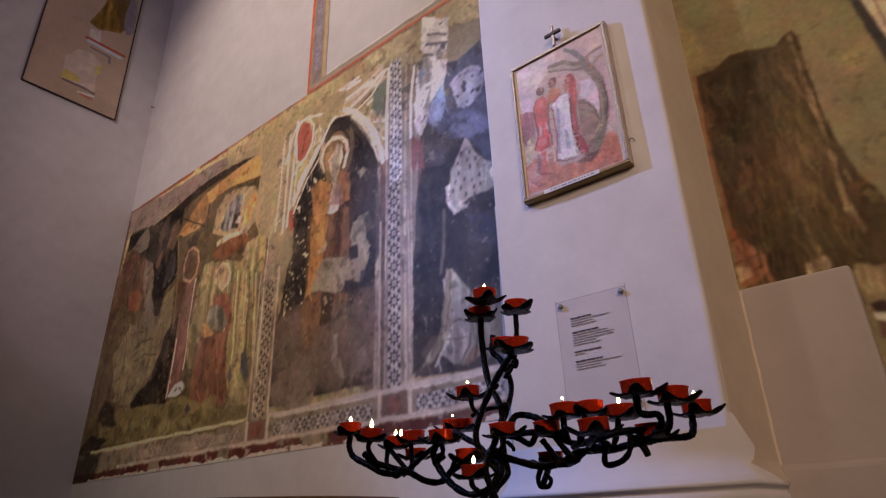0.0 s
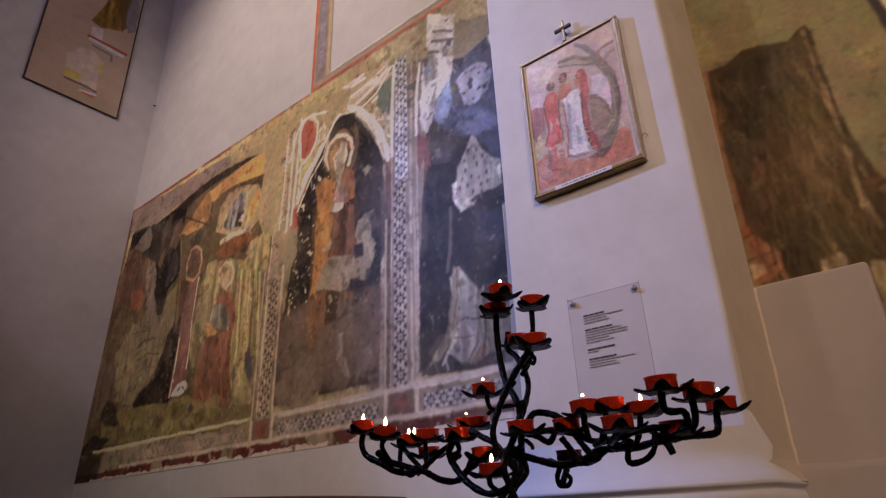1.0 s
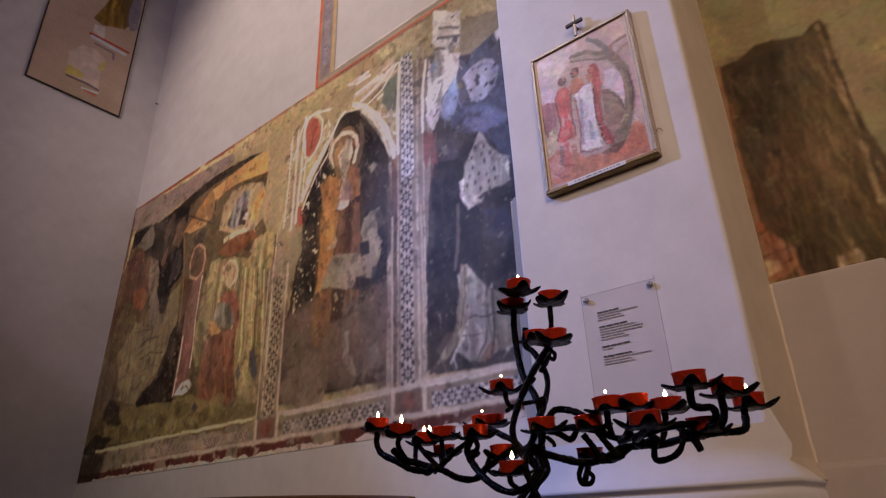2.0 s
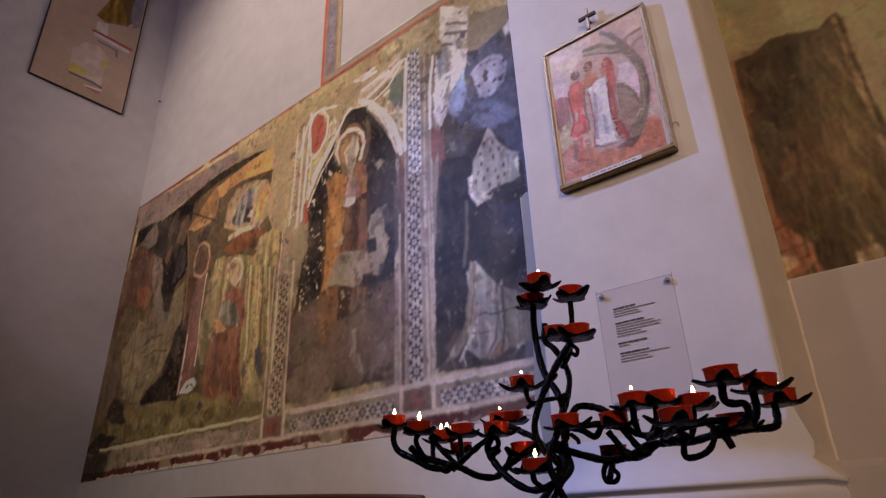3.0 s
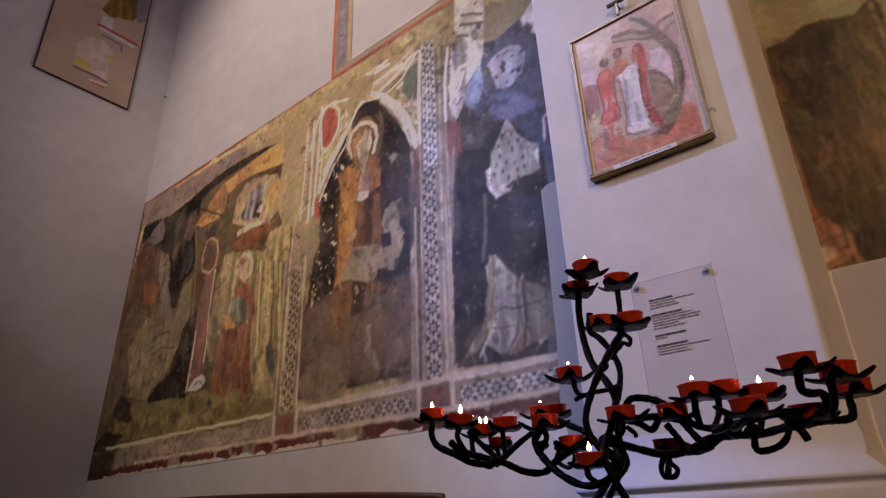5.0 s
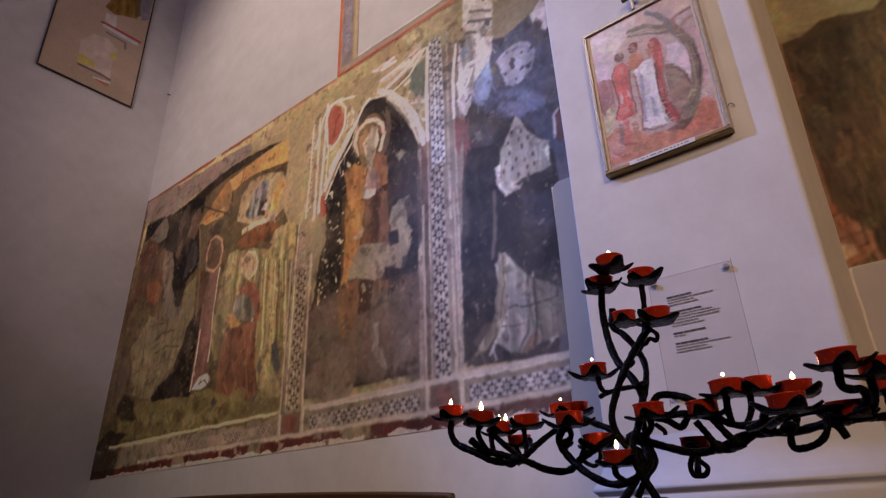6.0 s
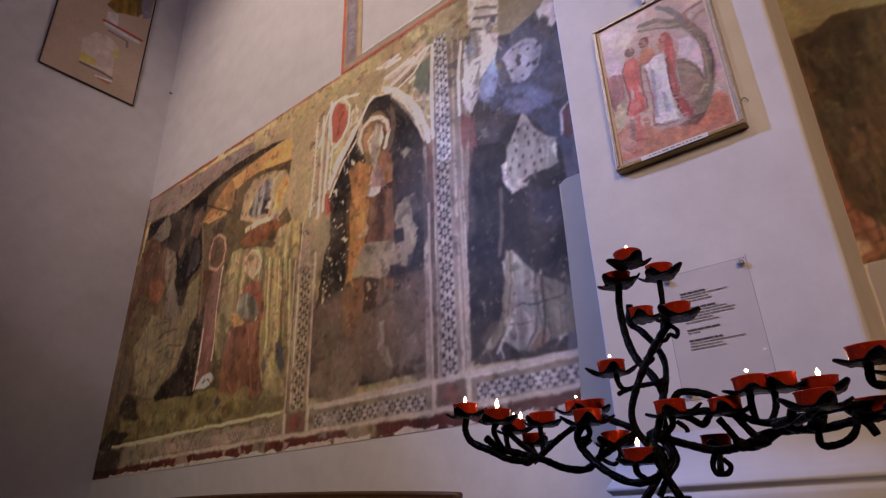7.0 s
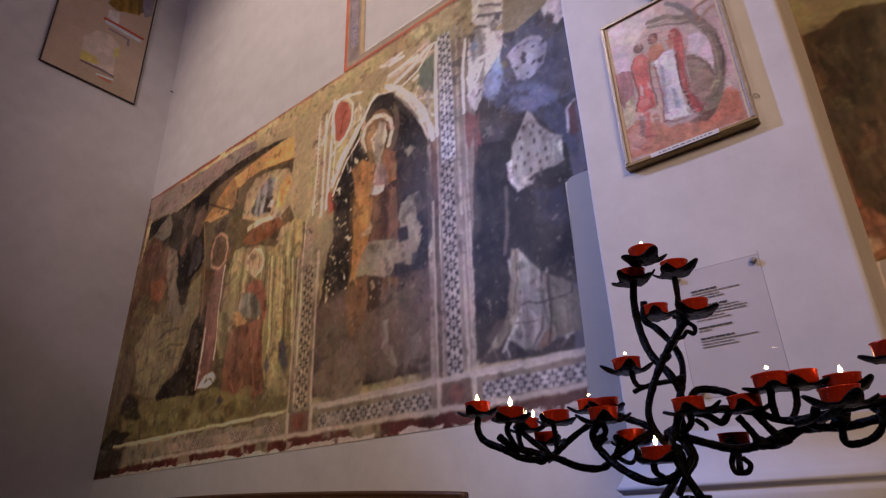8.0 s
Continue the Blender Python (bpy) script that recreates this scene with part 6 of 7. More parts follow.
def station_picture():
    ob = tagged(new("framed_picture"), "oil painting of robed shapes and a tree, thin gilt frame", "picture")
    f, d = 0.017, 0.033
    y0, y1 = PY - d, PY
    for name, outline in (("frame_bottom", [(PX0, PZ0), (PX1, PZ0), (PX1 - f, PZ0 + f), (PX0 + f, PZ0 + f)]), ("frame_top", [(PX0, PZ1), (PX0 + f, PZ1 - f), (PX1 - f, PZ1 - f), (PX1, PZ1)]),
                          ("frame_side", [(PX0, PZ0), (PX0 + f, PZ0 + f), (PX0 + f, PZ1 - f), (PX0, PZ1)]), ("frame_side", [(PX1, PZ0), (PX1, PZ1), (PX1 - f, PZ1 - f), (PX1 - f, PZ0 + f)])):
        bm = prism_bm(outline, y0, y1)
        bmesh.ops.bevel(bm, geom=bm.edges[:], offset=0.0025, segments=2, affect="EDGES")
        part(name, bm, MAT_SILVER if name == "frame_side" else MAT_GILT, ob)
    # silvered front beading and pale slip
    for name, bb in (("front_bead", (PX0 + 0.004, PX1 - 0.004, y0 - 0.003, y0 + 0.001, PZ0 + 0.004, PZ0 + 0.015)), ("front_bead", (PX0 + 0.004, PX1 - 0.004, y0 - 0.003, y0 + 0.001, PZ1 - 0.015, PZ1 - 0.004)),
                     ("front_bead", (PX0 + 0.004, PX0 + 0.015, y0 - 0.003, y0 + 0.001, PZ0 + 0.016, PZ1 - 0.016)), ("front_bead", (PX1 - 0.015, PX1 - 0.004, y0 - 0.003, y0 + 0.001, PZ0 + 0.016, PZ1 - 0.016))):
        part(name, box_bm(*bb, bevel=0.0015, seg=2), MAT_SILVER if name == "front_bead" and bb[5] - bb[4] > 0.1 or bb[4] > 2.8 else MAT_GILT, ob, "dull silvered beading")
    for bb in ((PX0 + f, PX0 + f + 0.008, y0 + 0.002, y1, PZ0 + f, PZ1 - f), (PX1 - f - 0.008, PX1 - f, y0 + 0.002, y1, PZ0 + f, PZ1 - f)):
        part("slip", box_bm(*bb, bevel=0.001, seg=1), MAT_CREAM, ob, "pale inner slip")
    c = Canvas(PX0 + 0.018, PX1 - 0.018, PZ0 + 0.018, PZ1 - 0.018, 0.0018, 1.5, (176, 154, 144), 3.0)
    c.blotch((196, 168, 150), 9, 0.5, 0.8, 1, 0.2)
    # sky, hills and ground
    c.poly([(4.977, 3.040), (5.163, 3.036), (5.206, 2.953), (5.128, 2.961), (5.076, 2.895), (5.046, 2.805), (4.988, 2.810)], (206, 188, 178), 0.9, soft=0.01, rag=0.01)
    c.poly([(4.973, 2.956), (5.072, 2.926), (5.050, 2.802), (4.985, 2.817)], (186, 166, 176), 0.8, soft=0.01, rag=0.01)
    c.poly([(5.260, 2.839), (5.296, 2.832), (5.323, 2.785), (5.323, 2.713), (5.307, 2.657), (5.289, 2.718), (5.248, 2.771)], (206, 178, 184), 0.95, soft=0.004, rag=0.005)
    c.poly([(5.364, 2.852), (5.386, 2.813), (5.372, 2.625), (5.325, 2.604)], (196, 156, 158), 0.8, soft=0.01, rag=0.01)
    c.poly([(4.985, 2.822), (5.051, 2.805), (5.045, 2.676), (5.001, 2.655), (4.981, 2.693)], (166, 104, 114), 0.95, rag=0.008, folds=0.3)
    c.poly([(4.983, 2.610), (5.009, 2.679), (5.041, 2.698), (5.037, 2.624), (5.000, 2.577)], (202, 186, 140), 0.95, rag=0.006, folds=0.3)
    c.poly([(4.983, 2.566), (5.034, 2.591), (5.105, 2.553), (5.130, 2.513), (5.199, 2.504), (5.271, 2.524), (5.306, 2.558), (5.355, 2.574), (5.361, 2.516), (5.364, 2.435), (5.274, 2.442), (5.066, 2.443), (4.977, 2.453)], (186, 124, 88), 1, rag=0.008, tex=0.35)
    c.poly([(5.271, 2.524), (5.306, 2.558), (5.355, 2.574), (5.362, 2.467), (5.288, 2.462), (5.214, 2.478)], (190, 112, 68), 0.85, rag=0.01, tex=0.45)
    c.poly([(4.981, 2.552), (5.031, 2.571), (5.053, 2.495), (5.011, 2.472), (4.978, 2.462)], (188, 140, 124), 0.8, rag=0.01)
    c.poly([(5.240, 2.763), (5.275, 2.751), (5.305, 2.687), (5.315, 2.642), (5.304, 2.587), (5.267, 2.550), (5.240, 2.563), (5.232, 2.629), (5.235, 2.701)], (152, 126, 110), 1, rag=0.005, tex=0.4)
    c.stroke([(5.243, 2.746), (5.274, 2.736), (5.300, 2.684), (5.307, 2.642)], 0.006, (104, 84, 82), 0.7, soft=0.002)
    c.stroke([(5.254, 2.691), (5.283, 2.675), (5.292, 2.641)], 0.010, (164, 146, 112), 0.7, soft=0.004)
    # tree
    c.stroke([(5.267, 2.513), (5.305, 2.568), (5.331, 2.643), (5.338, 2.727), (5.333, 2.805), (5.308, 2.872), (5.275, 2.922)], 0.034, (128, 112, 98), 1, rag=0.006, soft=0.004, tex=0.4)
    c.stroke([(5.310, 2.863), (5.255, 2.927), (5.197, 2.967), (5.141, 2.972)], 0.020, (128, 114, 96), 0.95, rag=0.006, soft=0.004, tex=0.4)
    c.stroke([(5.274, 2.893), (5.211, 2.922), (5.138, 2.952)], 0.009, (110, 98, 88), 0.85, rag=0.005, soft=0.003)
    c.stroke([(5.272, 2.905), (5.214, 2.937), (5.150, 2.955)], 0.012, (152, 142, 118), 0.8, rag=0.006, soft=0.004)
    c.stroke([(5.294, 2.886), (5.279, 2.944), (5.249, 2.988), (5.219, 3.017)], 0.018, (112, 108, 108), 0.9, rag=0.006, soft=0.004)
    c.stroke([(5.302, 2.886), (5.299, 2.934), (5.332, 2.944), (5.365, 2.946)], 0.013, (140, 104, 90), 0.9, rag=0.005, soft=0.003)
    c.stroke([(5.309, 2.877), (5.342, 2.903), (5.367, 2.907)], 0.012, (164, 124, 92), 0.85, rag=0.005, soft=0.003)
    c.stroke([(5.301, 2.570), (5.325, 2.651), (5.330, 2.726), (5.323, 2.801)], 0.008, (156, 140, 108), 0.8, rag=0.004, soft=0.003)
    c.stroke([(5.334, 2.622), (5.350, 2.710), (5.344, 2.788)], 0.005, (74, 62, 60), 0.8, rag=0.003, soft=0.002)
    c.poly([(5.230, 2.521), (5.271, 2.571), (5.313, 2.591), (5.309, 2.542), (5.271, 2.502)], (130, 118, 98), 0.95, rag=0.008, tex=0.5)
    c.poly([(5.200, 2.508), (5.252, 2.522), (5.291, 2.519), (5.257, 2.481)], (112, 76, 64), 0.9, rag=0.008)
    c.stroke([(5.290, 2.594), (5.307, 2.618)], 0.008, (176, 166, 118), 0.9, rag=0.004)
    # robed shapes
    c.poly([(5.046, 2.610), (5.060, 2.593), (5.048, 2.512), (5.033, 2.529)], (140, 112, 106), 0.8, rag=0.004)
    c.poly([(5.062, 2.615), (5.083, 2.610), (5.070, 2.507), (5.051, 2.506), (5.062, 2.563)], (190, 98, 84), 1, rag=0.003)
    c.poly([(5.090, 2.589), (5.111, 2.588), (5.112, 2.516), (5.090, 2.536)], (170, 112, 92), 0.8, rag=0.004)
    c.poly([(5.067, 2.852), (5.100, 2.857), (5.119, 2.817), (5.107, 2.771), (5.107, 2.707), (5.109, 2.616), (5.086, 2.615), (5.051, 2.615), (5.035, 2.630), (5.059, 2.694), (5.051, 2.762), (5.050, 2.816)], (188, 72, 68), 1, rag=0.003, tex=0.3, folds=0.3)
    c.stroke([(5.061, 2.844), (5.051, 2.807), (5.056, 2.747), (5.062, 2.687), (5.037, 2.629)], 0.005, (104, 48, 54), 0.8, soft=0.002)
    c.stroke([(5.118, 2.812), (5.110, 2.764), (5.112, 2.697), (5.114, 2.616)], 0.006, (104, 52, 56), 0.8, soft=0.002)
    c.poly([(5.069, 2.735), (5.077, 2.710), (5.077, 2.670), (5.065, 2.691)], (224, 176, 166), 0.85, rag=0.003)
    c.poly([(5.096, 2.731), (5.104, 2.716), (5.104, 2.686), (5.096, 2.705)], (222, 170, 160), 0.8, rag=0.003)
    c.poly([(5.054, 2.666), (5.089, 2.663), (5.093, 2.636), (5.057, 2.629)], (214, 122, 110), 0.8, rag=0.004)
    c.poly([(5.079, 2.851), (5.095, 2.836), (5.093, 2.800), (5.077, 2.814)], (214, 118, 108), 0.8, rag=0.004)
    c.poly([(5.114, 2.844), (5.137, 2.873), (5.170, 2.861), (5.179, 2.822), (5.159, 2.797), (5.125, 2.805)], (182, 118, 80), 1, rag=0.003)
    c.poly([(5.101, 2.808), (5.148, 2.811), (5.175, 2.811), (5.174, 2.833), (5.131, 2.837)], (176, 104, 74), 0.95, rag=0.003)
    c.stroke([(5.108, 2.807), (5.148, 2.806), (5.174, 2.809)], 0.004, (110, 62, 50), 0.7, soft=0.002)
    c.poly([(5.171, 2.816), (5.203, 2.813), (5.203, 2.718), (5.198, 2.598), (5.205, 2.534), (5.145, 2.539), (5.129, 2.554), (5.135, 2.630), (5.135, 2.730), (5.123, 2.789)], (206, 196, 202), 1, rag=0.003, tex=0.15, folds=0.2)
    c.poly([(5.151, 2.773), (5.162, 2.762), (5.151, 2.647), (5.145, 2.567), (5.133, 2.568), (5.139, 2.653)], (150, 150, 170), 0.8, rag=0.004)
    c.poly([(5.169, 2.667), (5.181, 2.651), (5.183, 2.572), (5.168, 2.575)], (146, 150, 172), 0.8, rag=0.004)
    c.poly([(5.181, 2.797), (5.193, 2.795), (5.191, 2.735), (5.174, 2.734)], (226, 218, 222), 0.8, rag=0.003)
    c.stroke([(5.130, 2.779), (5.137, 2.714), (5.136, 2.620), (5.124, 2.539)], 0.007, (140, 66, 60), 0.8, soft=0.002)
    c.stroke([(5.125, 2.546), (5.163, 2.525), (5.203, 2.525)], 0.005, (116, 84, 84), 0.8, soft=0.002)
    c.poly([(5.204, 2.868), (5.240, 2.867), (5.240, 2.799), (5.224, 2.707), (5.223, 2.622), (5.242, 2.564), (5.251, 2.528), (5.224, 2.531), (5.209, 2.579), (5.206, 2.652), (5.203, 2.718), (5.210, 2.791)], (172, 58, 60), 1, rag=0.003, tex=0.3, folds=0.3)
    c.poly([(5.203, 2.718), (5.218, 2.710), (5.217, 2.637), (5.209, 2.646)], (206, 96, 92), 0.8, rag=0.003)
    c.poly([(5.230, 2.831), (5.238, 2.821), (5.227, 2.760), (5.221, 2.774)], (200, 88, 84), 0.8, rag=0.003)
    c.stroke([(5.209, 2.786), (5.203, 2.718), (5.205, 2.648), (5.211, 2.578), (5.224, 2.531)], 0.006, (92, 38, 44), 0.85, soft=0.002)
    c.stroke([(5.242, 2.793), (5.228, 2.705), (5.227, 2.622), (5.252, 2.534)], 0.004, (108, 44, 48), 0.7, soft=0.002)
    c.poly([(5.186, 2.863), (5.210, 2.864), (5.217, 2.823), (5.193, 2.819)], (176, 112, 88), 0.95, rag=0.003)
    c.oval((5.091, 2.884), 0.018, 0.021, (112, 74, 82), 1, rag=0.004)
    c.oval((5.098, 2.888), 0.010, 0.013, (150, 92, 86), 0.8, rag=0.004)
    c.oval((5.145, 2.896), 0.020, 0.023, (116, 62, 50), 1, rag=0.004)
    c.oval((5.148, 2.888), 0.009, 0.012, (168, 106, 80), 0.9, rag=0.003)
    c.oval((5.220, 2.874), 0.021, 0.023, (166, 56, 54), 1, rag=0.004)
    c.oval((5.213, 2.873), 0.009, 0.012, (176, 104, 84), 0.9, rag=0.003)
    c.stroke([(5.010, 2.496), (5.038, 2.469), (5.066, 2.467)], 0.007, (150, 84, 96), 0.7, soft=0.003, rag=0.006)
    c.stroke([(5.043, 2.510), (5.069, 2.512), (5.088, 2.499)], 0.006, (140, 72, 62), 0.8, soft=0.003, rag=0.004)
    c.brush(520, (4.985, 5.37, 2.44, 3.04), 0.030, 0.007, 0.26, 0.5, 7, 0.5)
    c.brush(420, (4.985, 5.37, 2.44, 2.62), 0.022, 0.006, 0.45, 0.6, 9, 0.3)
    c.smudge(0.0032)
    c.soften(2)
    c.weather(0.16, 0.10)
    c.contrast(1.30, 0.34)
    c.fade(0.70)
    c.C *= np.array((0.68, 0.67, 0.74))
    c.sheet("canvas", lambda U, V, r: (U, y0 + 0.005 + r, V), MAT_OIL, ob, label="brushy oil painting with red and white robes")
    a, b = [(5.059, 2.441), (5.280, 2.438)]
    lab = part("name_label", box_bm(a[0], b[0], y0 - 0.0045, y0 - 0.003, PZ0 + 0.003, PZ0 + 0.019), MAT_LABEL, ob, "white paper name strip")
    rnd = random.Random(4)
    u = a[0] + 0.028
    while u < b[0] - 0.03:
        w = rnd.choice((0.006, 0.014, 0.022))
        part("printed_bar", box_bm(u, min(u + w, b[0] - 0.02), y0 - 0.0052, y0 - 0.0046, PZ0 + 0.0092, PZ0 + 0.0130), MAT_PRINT, lab)
        u += w + 0.006
    # small wire hook end beside the frame
    part("hanging_wire", tube_bm([(PX1 - 0.002, PY - 0.006, 2.515), (PX1 + 0.008, PY - 0.012, 2.522), (PX1 + 0.017, PY - 0.008, 2.516), (PX1 + 0.019, PY - 0.006, 2.508)], 0.0012, sides=6), MAT_FRAME_DARK, ob)
    return ob


station_picture()


def wooden_cross():
    ob = tagged(new("wall_cross"), "small dark metal cross fixed above the picture", "cross")
    x, y = 5.178, -0.545
    part("upright", box_bm(x - 0.006, x + 0.006, y - 0.012, y, 3.062, 3.168, 0.002), MAT_SILVER, ob)
    part("cross_arm", box_bm(x - 0.036, x + 0.036, y - 0.0145, y - 0.0025, 3.118, 3.132, 0.002), MAT_FRAME_DARK, ob)
    part("fixing_pin", box_bm(x - 0.004, x + 0.004, y + 0.0005, -0.522, 3.11, 3.118), MAT_FRAME_DARK, ob)
    return ob


wooden_cross()


# ---- acrylic information plaque ----
def rounded(x0, x1, z0, z1, r, n=6):
    out = []
    for cx, cz, s in ((x1 - r, z0 + r, -90), (x1 - r, z1 - r, 0), (x0 + r, z1 - r, 90), (x0 + r, z0 + r, 180)):
        out += [(cx + r * math.cos(radians(s + 90 * k / n)), cz + r * math.sin(radians(s + 90 * k / n))) for k in range(n + 1)]
    return out


def plaque():
    ob = tagged(new("information_plaque"), "clear acrylic information plaque with four steel caps on the pier", "plaque")
    x0, x1, z0, z1, y = 5.036, 5.290, 1.625, 2.008, -0.5290
    part("acrylic_sheet", prism_bm(rounded(x0, x1, z0, z1, 0.014), y, y + 0.004), MAT_ACRYLIC, ob).visible_shadow = False
    rim = [(a, y - 0.0006, b) for a, b in rounded(x0, x1, z0, z1, 0.014)]
    part("polished_edge", tube_bm(rim + [rim[0]], 0.0008, sides=6, per=2), MAT_EDGE, ob).visible_shadow = False
    for cx in (x0 + 0.017, x1 - 0.017):
        for cz in (z0 + 0.017, z1 - 0.015):
            cap = lathe_bm([(0, 0), (0.0095, 0), (0.0095, 0.005), (0.008, 0.0075), (0.004, 0.0088), (0, 0.009)], 18)
            cap.transform(Matrix.Translation((cx, -0.527, cz)) @ Matrix.Rotation(radians(90), 4, "X"))
            part("fixing_cap", cap, MAT_STEEL, ob, "domed steel fixing cap", smooth=True)
    rnd = random.Random(9)
    top = 1.945
    for rows in ((0.075, 0.14, 0.08, 0.09), (0.095, 0.125, 0.145, 0.145, 0.08, 0.10), (0.10, 0.038), (0.095, 0.155, 0.09, 0.10)):
        for k, w in enumerate(rows):
            h = 0.0050 if k == 0 else 0.0029
            u = 5.083
            while u < 5.083 + w - 0.004:
                seg = min(rnd.uniform(0.010, 0.03), 5.083 + w - u)
                part("printed_bar", box_bm(u, u + seg, y + 0.0042, y + 0.0048, top - h, top), MAT_INK if k == 0 else MAT_PRINT, ob)
                u += seg + 0.0022
            top -= 0.0098 if k == 0 else 0.0085
        top -= 0.0135
    return ob


plaque()



# ---- votive candle stand ----
CUPS = {  # rim centre and the height of the flame (2: two flames)
    "A": ((5.167, -1.150, 1.856), 0.55), "A2": ((5.119, -1.105, 1.832), 0), "B": ((5.200, -1.059, 1.843), 0), "C": ((5.247, -1.149, 1.716), 0),
    "C2": ((5.132, -1.032, 1.764), 0), "D": ((5.083, -1.126, 1.634), 0.35), "E": ((4.736, -1.190, 1.582), 1.0), "F": ((4.841, -1.216, 1.554), 1.2),
    "G": ((4.800, -1.085, 1.548), 2), "H": ((4.906, -1.129, 1.548), 0), "I": ((5.042, -1.186, 1.531), 0), "J": ((4.920, -0.984, 1.588), 0.35),
    "L": ((4.975, -1.012, 1.580), 0), "M": ((4.811, -1.015, 1.522), 0), "N": ((5.141, -1.196, 1.447), 0.95), "O": ((5.067, -1.119, 1.489), 0),
}
CUPS.update({
    "P": ((5.208, -1.175, 1.528), 0), "Q": ((5.236, -1.025, 1.474), 0), "R": ((5.349, -1.149, 1.554), 0.4), "S": ((5.392, -1.115, 1.556), 0),
    "T": ((5.296, -1.133, 1.526), 0), "U": ((5.453, -1.105, 1.543), 0.8), "V": ((5.457, -1.243, 1.502), 0), "W": ((5.540, -1.219, 1.563), 0),
    "X": ((5.584, -1.162, 1.550), 0), "Y": ((5.590, -1.054, 1.538), 0.6), "Z": ((5.523, -1.137, 1.494), 0),
})
CUP_R, CUP_H = 0.030, 0.025


def saucer_bm(seed, dished=0.001):
    """A forged iron leaf saucer with four curled, pointed petals."""
    rnd = random.Random(seed)
    bm = bmesh.new()
    n, turn = 64, rnd.uniform(0, 6.28)
    rough = [rnd.uniform(-1, 1) for _ in range(4)]
    wave = [rnd.uniform(0, 6.28) for _ in range(3)]
    rings = []
    for j, f in enumerate((0.0, 0.35, 0.6, 0.78, 0.9, 1.0)):
        ring = []
        for k in range(n):
            a = 2 * math.pi * k / n
            petal = abs(math.cos(2 * (a - turn))) ** 4
            jag = 0.5 * math.sin(7 * a + wave[0]) + 0.3 * math.sin(11 * a + wave[1]) + 0.3 * math.sin(17 * a + wave[2])
            r = f * (0.032 + (0.022 + 0.004 * rough[k * 4 // n]) * petal + 0.0022 * jag * max(0, f - 0.5))
            lift = (0.013 + 0.006 * rough[k * 4 // n]) * petal * max(0, f - 0.6) ** 1.5 / 0.253 + dished * f * f + 0.004 * jag * max(0, f - 0.7)
            ring.append(bm.verts.new((r * math.cos(a), r * math.sin(a), lift)) if f else None)
        rings.append(ring)
    centre = bm.verts.new((0, 0, 0))
    for k in range(n):
        bm.faces.new((centre, rings[1][k], rings[1][(k + 1) % n]))
    for a, b in zip(rings[1:], rings[2:]):
        for k in range(n):
            bm.faces.new((a[k], a[(k + 1) % n], b[(k + 1) % n], b[k]))
    bmesh.ops.recalc_face_normals(bm, faces=bm.faces)
    geom = bmesh.ops.solidify(bm, geom=bm.faces[:], thickness=0.0040)
    return bm


stand = tagged(new("candle_stand"), "black wrought-iron votive candle stand with twisted branches", "candle stand")
stand.location = (5.17, -1.13, 0.0)


def stand_part(name, bm, mat, label="", smooth=True):
    move_bm(bm, Matrix.Translation((-5.17, 1.13, 0.0)))
    return part(name, bm, mat, stand, label, smooth)


def votive(key, place, lit, seed):
    ob = tagged(new("votive_candle"), ("burning" if lit else "unlit") + " votive candle in a shiny red cup on the iron stand", "candle", group="votive candles on the stand")
    ob.location = (place[0], place[1], place[2] - CUP_H)
    rnd = random.Random(seed)
    ob.rotation_euler = (rnd.uniform(-0.05, 0.05), rnd.uniform(-0.05, 0.05), rnd.uniform(0, 6))
    part("cup", lathe_bm([(0, 0), (0.0255, 0), (0.0275, 0.003), (0.0285, CUP_H - 0.003), (CUP_R, CUP_H - 0.0015), (CUP_R, CUP_H), (0.0287, CUP_H), (0.0275, CUP_H - 0.004), (0.027, 0.016)], 28), MAT_RED, ob, smooth=True)
    part("wax", lathe_bm([(0.0268, 0.014), (0.0270, 0.0200), (0.012, 0.0188), (0.0, 0.0182)], 20), MAT_WAX, ob, smooth=True)
    part("wick", tube_bm([(0, 0, 0.016), (0.0005, 0, 0.021), (0.0015, 0, 0.036 if 0 < lit < 0.7 else 0.030 if lit else 0.0245)], 0.0008, sides=6, per=3), MAT_WICK, ob)
    if lit:
        flames, s = ([(0, 0)], lit * 0.78) if lit < 2 else ([(0.0, 0.0), (0.014, -0.012)], 0.75)
        zb = 0.027 if lit > 0.7 else 0.034  # small flames stand on longer wicks
        for fx, fy in flames:
            q = (0.6 + 0.4 * s) * 0.9
            fl = lathe_bm([(0, zb), (0.0034 * q, zb + 0.0025 * s), (0.0052 * q, zb + 0.007 * s), (0.0047 * q, zb + 0.012 * s), (0.0026 * q, zb + 0.018 * s), (0.0, zb + 0.024 * s)], 12)
            part("flame", move_bm(fl, Matrix.Translation((fx, fy, 0))), MAT_FLAME, ob, "small bright flame", smooth=True)
    return ob


for _i, (_k, (_p, _lit)) in enumerate(CUPS.items()):
    votive(_k, _p, _lit, _i)
    _s = saucer_bm(_i * 7 + 1)
    move_bm(_s, Matrix.Translation((_p[0], _p[1], _p[2] - CUP_H - 0.005)))
    stand_part("saucer", _s, MAT_IRON)

# forged rods: the twisted trunk, the low branches to either side and their twigs
def rod(name, seed, r, pts):
    stand_part(name, tube_bm(pts, r * 1.16, r * 0.98, sides=8, per=7, knobbly=0.10, seed=seed), MAT_IRON)


